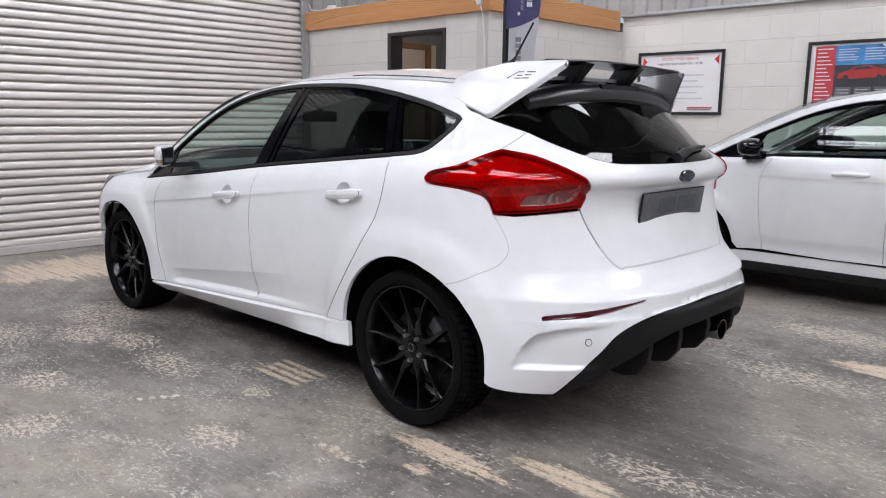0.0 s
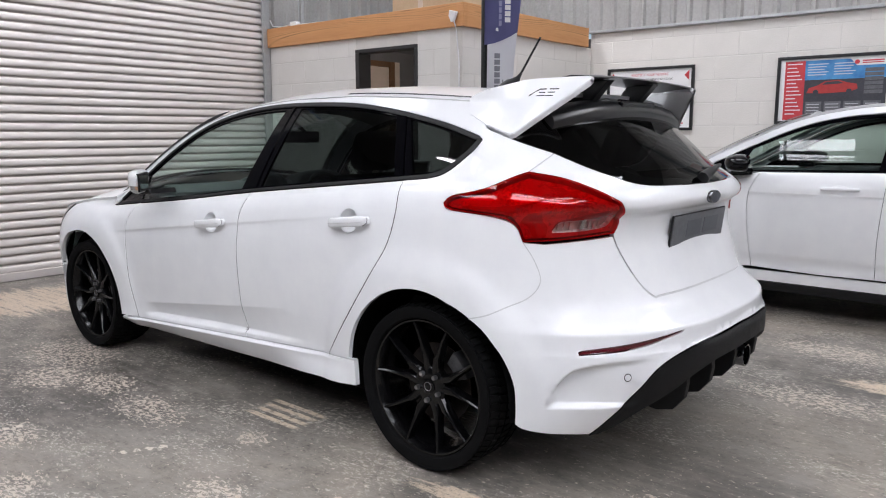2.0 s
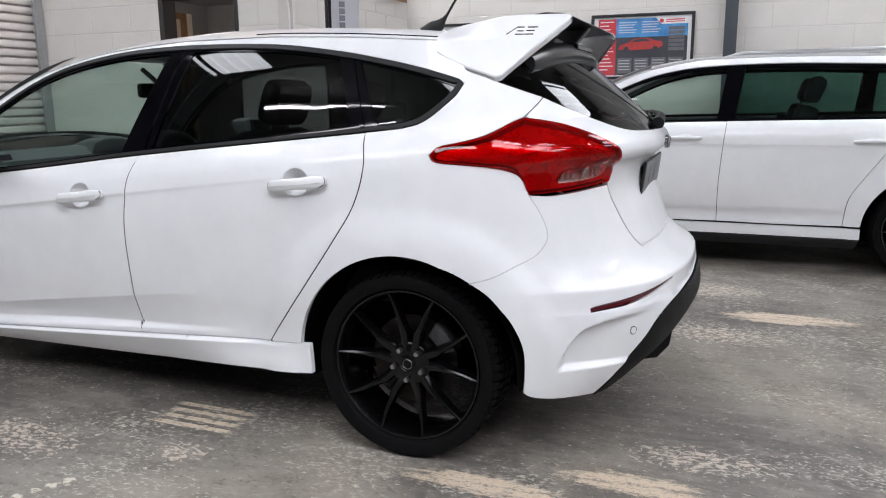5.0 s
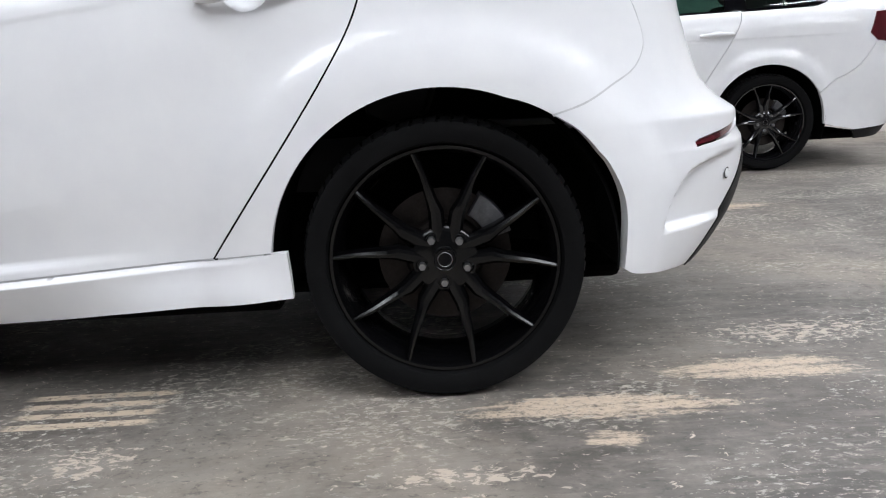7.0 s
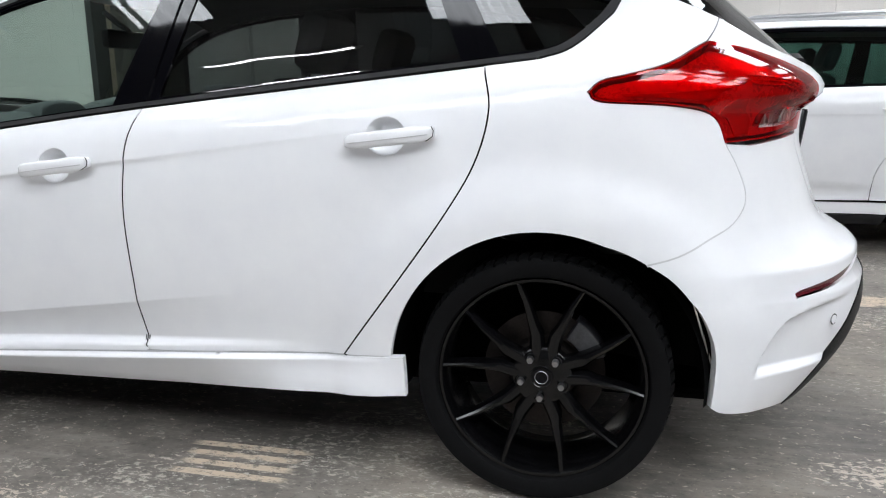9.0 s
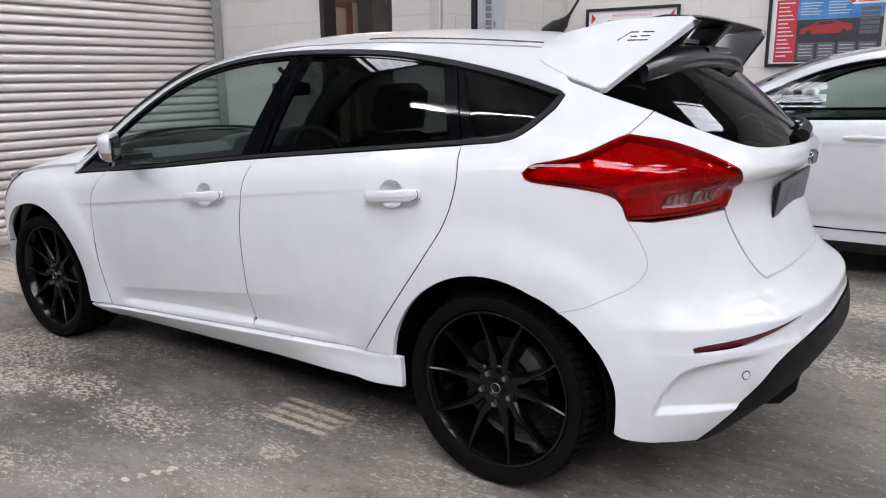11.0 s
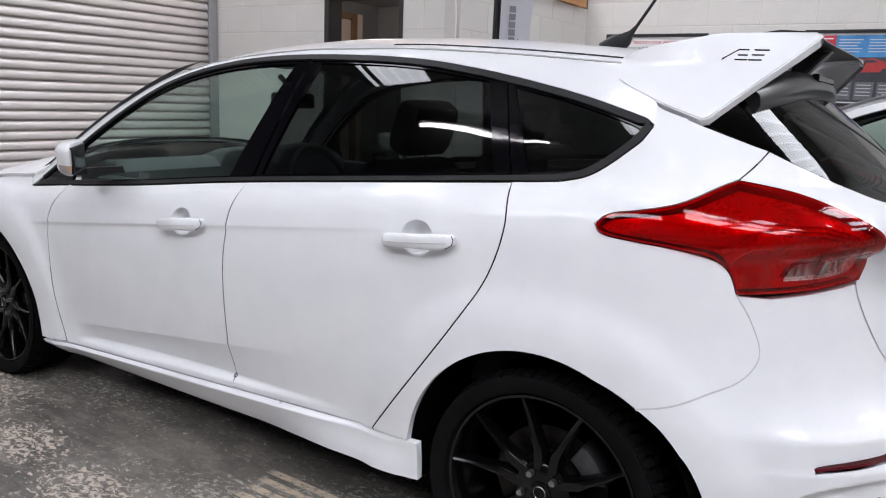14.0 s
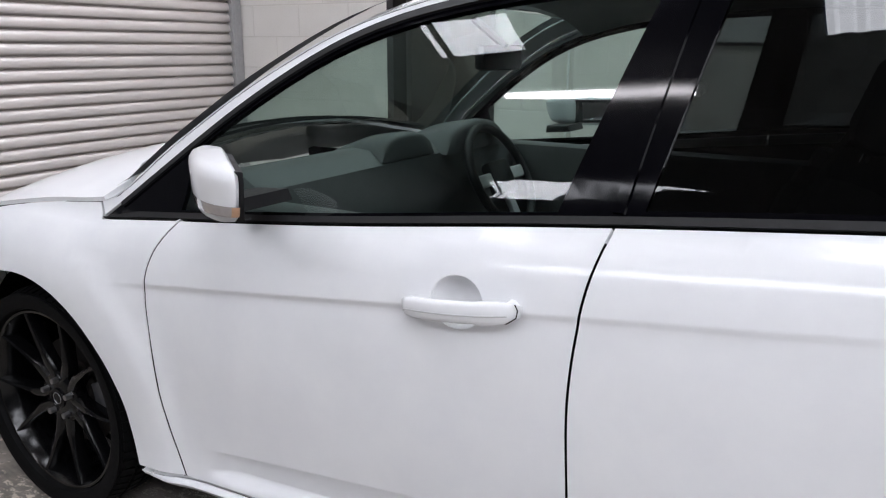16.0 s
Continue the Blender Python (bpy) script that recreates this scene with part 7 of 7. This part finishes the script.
def framed(name, label, y0, y1, z0, z1):
    """A black frame on the side wall; its face looks along -x. Local u runs with -y from the left edge."""
    ob = thing(name, label, "poster", (X_WALL, (y0 + y1) / 2, z0))
    w, h, f = abs(y1 - y0), z1 - z0, 0.028
    for a, b, c, d in ((-w / 2, w / 2, 0, f), (-w / 2, w / 2, h - f, h), (-w / 2, -w / 2 + f, f, h - f), (w / 2 - f, w / 2, f, h - f)):
        part("frame_bar", box_bm((-0.030, a, c), (-0.002, b, d), 0.003), M_BLACK_FRAME, ob, "black frame bar")
    part("sheet", box_bm((-0.012, -w / 2 + f, f), (-0.006, w / 2 - f, h - f)), M_PAPER, ob, "white printed sheet")

    def patch(nm, u0, u1, v0, v1, material, d=0.0005, lab=""):
        """u from the left edge, v up, as fractions of the sheet."""
        iw, ih = w - 2 * f, h - 2 * f
        return part(nm, box_bm((-0.012 - d - 0.0008, w / 2 - f - u1 * iw, f + v0 * ih), (-0.012 - d, w / 2 - f - u0 * iw, f + v1 * ih)), material, ob, lab)

    def shape(nm, pts, material, d=0.0015, lab=""):
        iw, ih = w - 2 * f, h - 2 * f
        return part(nm, prism_bm([(w / 2 - f - u * iw, f + v * ih) for u, v in pts], -0.0125 - d, -0.012 - d, "x"), material, ob, lab)
    return ob, patch, shape, w, h, f


def notice():
    ob, patch, shape, w, h, f = framed("notice_poster", "framed white notice with red lettering and arrows", 2.20, 1.235, 1.300, 1.955)
    face = Matrix(((0, 0, -1, -0.0135), (-1, 0, 0, 0), (0, 1, 0, 0), (0, 0, 0, 1)))
    for words, z, size, m in (("PROTECT YOUR VEHICLE", h - 0.080, 0.036, M_POSTER_RED), ("AND KEEP THAT NEW CAR LOOK", h - 0.130, 0.033, M_INK)):
        text_part(words, size, Matrix.Translation((0, 0, z)) @ face, m, ob)
    shape("arrow", [(0.03, 0.80), (0.03, 0.97), (0.085, 0.885)], M_POSTER_RED, lab="red arrow")
    shape("arrow", [(0.97, 0.80), (0.97, 0.97), (0.915, 0.885)], M_POSTER_RED, lab="red arrow")
    for i in range(5):
        patch("text_bar", 0.20, 0.80 - 0.07 * (i % 2), 0.62 - 0.10 * i, 0.645 - 0.10 * i, M_PALE_INK)
    patch("text_bar", 0.62, 0.92, 0.06, 0.085, M_POSTER_RED)
    patch("text_bar", 0.62, 0.90, 0.03, 0.045, M_INK)


def advert():
    ob, patch, shape, w, h, f = framed("advert_poster", "framed blue and red printed poster with a car picture", 0.435, -0.539, 1.355, 1.972)
    patch("red_column", 0.045, 0.235, 0.02, 0.97, M_POSTER_RED, lab="red printed column")
    patch("blue_field", 0.235, 0.965, 0.66, 0.97, M_POSTER_BLUE, lab="blue printed field")
    patch("charcoal_field", 0.235, 0.965, 0.02, 0.66, M_POSTER_DARK, lab="charcoal printed field")
    for i in range(14):
        patch("text_bar", 0.065, 0.21 - 0.018 * (i * 7 % 4), 0.915 - 0.062 * i, 0.932 - 0.062 * i, M_PAPER, 0.002)
    for c in range(2):
        for i in range(5):
            patch("text_bar", 0.26 + 0.24 * c, 0.45 + 0.24 * c - 0.02 * (i % 3), 0.90 - 0.042 * i, 0.914 - 0.042 * i, M_PALE_INK, 0.002)
    for c in range(4):
        patch("text_panel", 0.255 + 0.175 * c, 0.405 + 0.175 * c, 0.05, 0.31, M_TEXT_PANEL, 0.002)
        for i in range(4):
            patch("text_bar", 0.27 + 0.175 * c, 0.385 + 0.175 * c, 0.26 - 0.05 * i, 0.272 - 0.05 * i, M_PALE_INK, 0.003)
    for i in range(6):
        patch("text_panel", 0.775, 0.935, 0.42 + 0.068 * i, 0.475 + 0.068 * i, M_TEXT_PANEL, 0.002)
    shape("white_corner", [(0.64, 0.97), (0.965, 0.97), (0.965, 0.86), (0.70, 0.86)], M_PAPER, 0.002, "white printed corner")
    shape("mark", [(0.70 + 0.022 * math.cos(a), 0.915 + 0.035 * math.sin(a)) for a in np.linspace(0, 6.28, 17)[:-1]], M_POSTER_RED, 0.003)
    patch("text_bar", 0.745, 0.93, 0.92, 0.94, M_POSTER_RED, 0.003)
    patch("text_bar", 0.745, 0.93, 0.89, 0.905, M_POSTER_RED, 0.003)
    shape("printed_car", [(0.26, 0.45), (0.28, 0.53), (0.36, 0.57), (0.42, 0.63), (0.55, 0.645), (0.63, 0.60), (0.71, 0.575), (0.72, 0.50), (0.66, 0.455), (0.40, 0.44)], M_POSTER_CAR, 0.003, "picture of a red car")
    shape("printed_window", [(0.40, 0.575), (0.435, 0.62), (0.545, 0.63), (0.60, 0.59)], M_POSTER_DARK, 0.004)
    for u in (0.345, 0.645):
        shape("printed_wheel", [(u + 0.026 * math.cos(a), 0.462 + 0.042 * math.sin(a)) for a in np.linspace(0, 6.28, 17)[:-1]], M_POSTER_DARK, 0.004)


M_TEXT_PANEL = mottled("grey_text_panel", (0.10, 0.10, 0.11), (0.16, 0.16, 0.17), 30.0, 80.0, (0.35, 0.45), 0.02)
notice()
advert()


def banner():
    """A feather flag: black pole, violet head and white cloth with plain bars."""
    bx, by = 1.93, 1.84
    ob = thing("feather_flag", "tall violet and white feather flag on a black pole", "flag", (bx, by, 0), turn=-38.0)
    part("base_plate", box_bm((-0.22, -0.22, 0), (0.22, 0.22, 0.012), 0.004), M_COLUMN, ob, "black steel base")
    path = [(0, 0, 0.0), (0, 0, 1.4), (0, 0, 2.55), (0.05, 0, 2.85), (0.16, 0, 3.05), (0.32, 0, 3.12), (0.42, 0, 3.05)]
    part("pole", tube_bm(path, 0.013, 10), M_BLACK_FRAME, ob, "black curved pole", 50)
    W = 0.30

    def cloth(name, u0, u1, zl, zr, z2, material, label, off=0.0, nz=14):
        bm = bmesh.new()
        grid = []
        for i in range(9):
            u = u0 + (u1 - u0) * i / 8
            row = []
            for j in range(nz + 1):
                z0 = zl + (zr - zl) * (i / 8) ** 1.7
                z = z0 + (z2 - z0) * j / nz
                x = 0.012 + u * (0.24 + 0.07 * smooth(1.6, 2.5, z)) * (1 if z < 2.7 else 1.0)
                row.append(bm.verts.new((float(x), 0.006 + off + 0.02 * math.sin(2.2 * z + 3 * u) * u, z)))
            grid.append(row)
        for p, q in zip(grid, grid[1:]):
            for j in range(nz):
                bm.faces.new((p[j], p[j + 1], q[j + 1], q[j]))
        bmesh.ops.solidify(bm, geom=bm.faces[:], thickness=0.0015)
        return part(name, bm, material, ob, label, 40)
    cloth("white_cloth", 0, 1, 0.55, 0.62, 2.70, M_CLOTH, "white banner cloth")
    for off in (0.0035, -0.0035):
        cloth("violet_head", 0, 1, 1.955, 2.06, 2.71, M_VIOLET, "violet banner head", off)
    cloth("dark_sleeve", -0.05, 0.10, 0.5, 0.5, 2.72, M_BLACK_FRAME, "black pole sleeve", -0.001)
    # plain bars where the cloth is lettered
    for u, z0, z1, wd, m in ((0.42, 1.56, 1.90, 0.045, M_INK_GREY), (0.62, 1.58, 1.70, 0.010, M_INK_GREY), (0.42, 2.10, 2.50, 0.022, M_PALE_BAR), (0.62, 2.13, 2.55, 0.045, M_PAPER), (0.36, 2.06, 2.09, 0.02, M_PAPER)):
        x = 0.012 + u * (0.24 + 0.07 * float(smooth(1.6, 2.5, (z0 + z1) / 2)))
        y = 0.02 * math.sin(2.2 * (z0 + z1) / 2 + 3 * u) * u
        k = max(1, int((z1 - z0) / 0.045))
        for i in range(k):
            a, b = z0 + (z1 - z0) * i / k, z0 + (z1 - z0) * (i + 0.80) / k
            part("bar", box_bm((x - wd / 2, y - 0.006, a), (x + wd / 2, y - 0.0045, b)), m, ob)
    return ob


M_CLOTH = mottled("white_cloth", (0.66, 0.66, 0.70), (0.72, 0.72, 0.75), 5.0, 140.0, (0.7, 0.85), 0.1)
M_VIOLET = mottled("violet_cloth", (0.13, 0.13, 0.30), (0.17, 0.17, 0.36), 5.0, 140.0, (0.7, 0.85), 0.1)
M_INK_GREY = mat("grey_print", (0.22, 0.22, 0.25), 0.6)
M_PALE_BAR = mat("pale_violet_print", (0.32, 0.32, 0.5), 0.6)
banner()


def clutter():
    """On and over the office: a carton, conduit and cable runs, a plastic bracket on the beam."""
    ob = thing("cardboard_carton", "closed brown cardboard carton on the office roof", "carton", (X_OFFICE + 0.35, 2.95, BEAM_Z1))
    part("box", box_bm((-0.25, -0.30, 0), (0.25, 0.42, 0.42), 0.004), M_CARD, ob)
    part("tape", box_bm((-0.252, 0.03, 0.0), (-0.2495, 0.09, 0.42)), M_DOOR, ob, "brown parcel tape")
    ob = thing("cable_bracket", "white plastic bracket with a hanging cable on the beam corner", "bracket", (X_OFFICE - 0.048, Y_CORNER + 0.06, BEAM_Z0 + 0.09))
    part("clip", prism_bm([(-0.05, 0.03), (0.03, 0.05), (0.04, 0.0), (0.015, -0.05), (-0.02, -0.04)], -0.03, 0.0, "x", None, 0.006), M_PLASTIC_WHITE, ob)
    part("cable", tube_bm([(-0.012, -0.01, -0.04), (-0.010, -0.035, -0.12), (0.030, -0.035, -0.4), (0.032, -0.03, -1.2), (0.03, -0.03, -2.2)], 0.006, 8), M_PLASTIC_WHITE, ob, "white cable")
    ob = thing("cable_run", "loose white cable lying along the beam", "cable", (X_OFFICE + 0.02, 4.9, BEAM_Z1))
    part("cable", tube_bm([(0, 0.25, 0.10), (-0.02, 0.18, 0.03), (0, 0.05, 0.012), (-0.02, -0.1, 0.02), (0, -0.35, 0.012), (0.02, -0.7, 0.01)], 0.007, 8), M_PLASTIC_WHITE, ob)
    part("junction", box_bm((-0.03, -0.22, 0.0), (0.03, -0.12, 0.05), 0.006), M_PLASTIC_WHITE, ob, "white junction piece")
    ob = thing("conduit", "grey steel conduit pipe standing on the office wall", "conduit", (X_OFFICE + 0.12, 4.72, BEAM_Z1))
    part("pipe", tube_bm([(0, 0, 0), (0, 0, 2.0)], 0.016, 10), M_STEEL, ob)
    part("pipe", tube_bm([(0, 0.06, 0), (0, 0.06, 2.0)], 0.010, 10), M_STEEL, ob)


clutter()

# ---- blockwork, laid piece by piece ----
block_wall("wall_office_front", "grey painted blockwork office wall with a doorway", "y", X_OFFICE, Y_CORNER + 0.008, Y_SHUTTER - 0.01, 0.0, BEAM_Z0, -1, M_BLOCK_GREY, [(DOOR_Y0, DOOR_Y1, 0.0, DOOR_Z)], 0.12)
block_wall("wall_office_side", "pale painted blockwork office side wall", "x", Y_CORNER, X_OFFICE - 0.001, X_WALL + 0.1, 0.0, BEAM_Z0, -1, M_BLOCK, (), 0.05)
block_wall("wall_side", "cream painted blockwork workshop wall", "y", X_WALL, -4.6, Y_CORNER, 0.0, 2.345, -1, M_BLOCK, (), 0.2)
tagged(mesh_ob("wall_side_rest", [(X_WALL, Y_BACK, 0), (X_WALL, -4.6, 0), (X_WALL, -4.6, 2.345), (X_WALL, Y_BACK, 2.345)], [(0, 1, 2, 3)], M_BLOCK), "cream painted workshop wall", "wall", kind="structure")
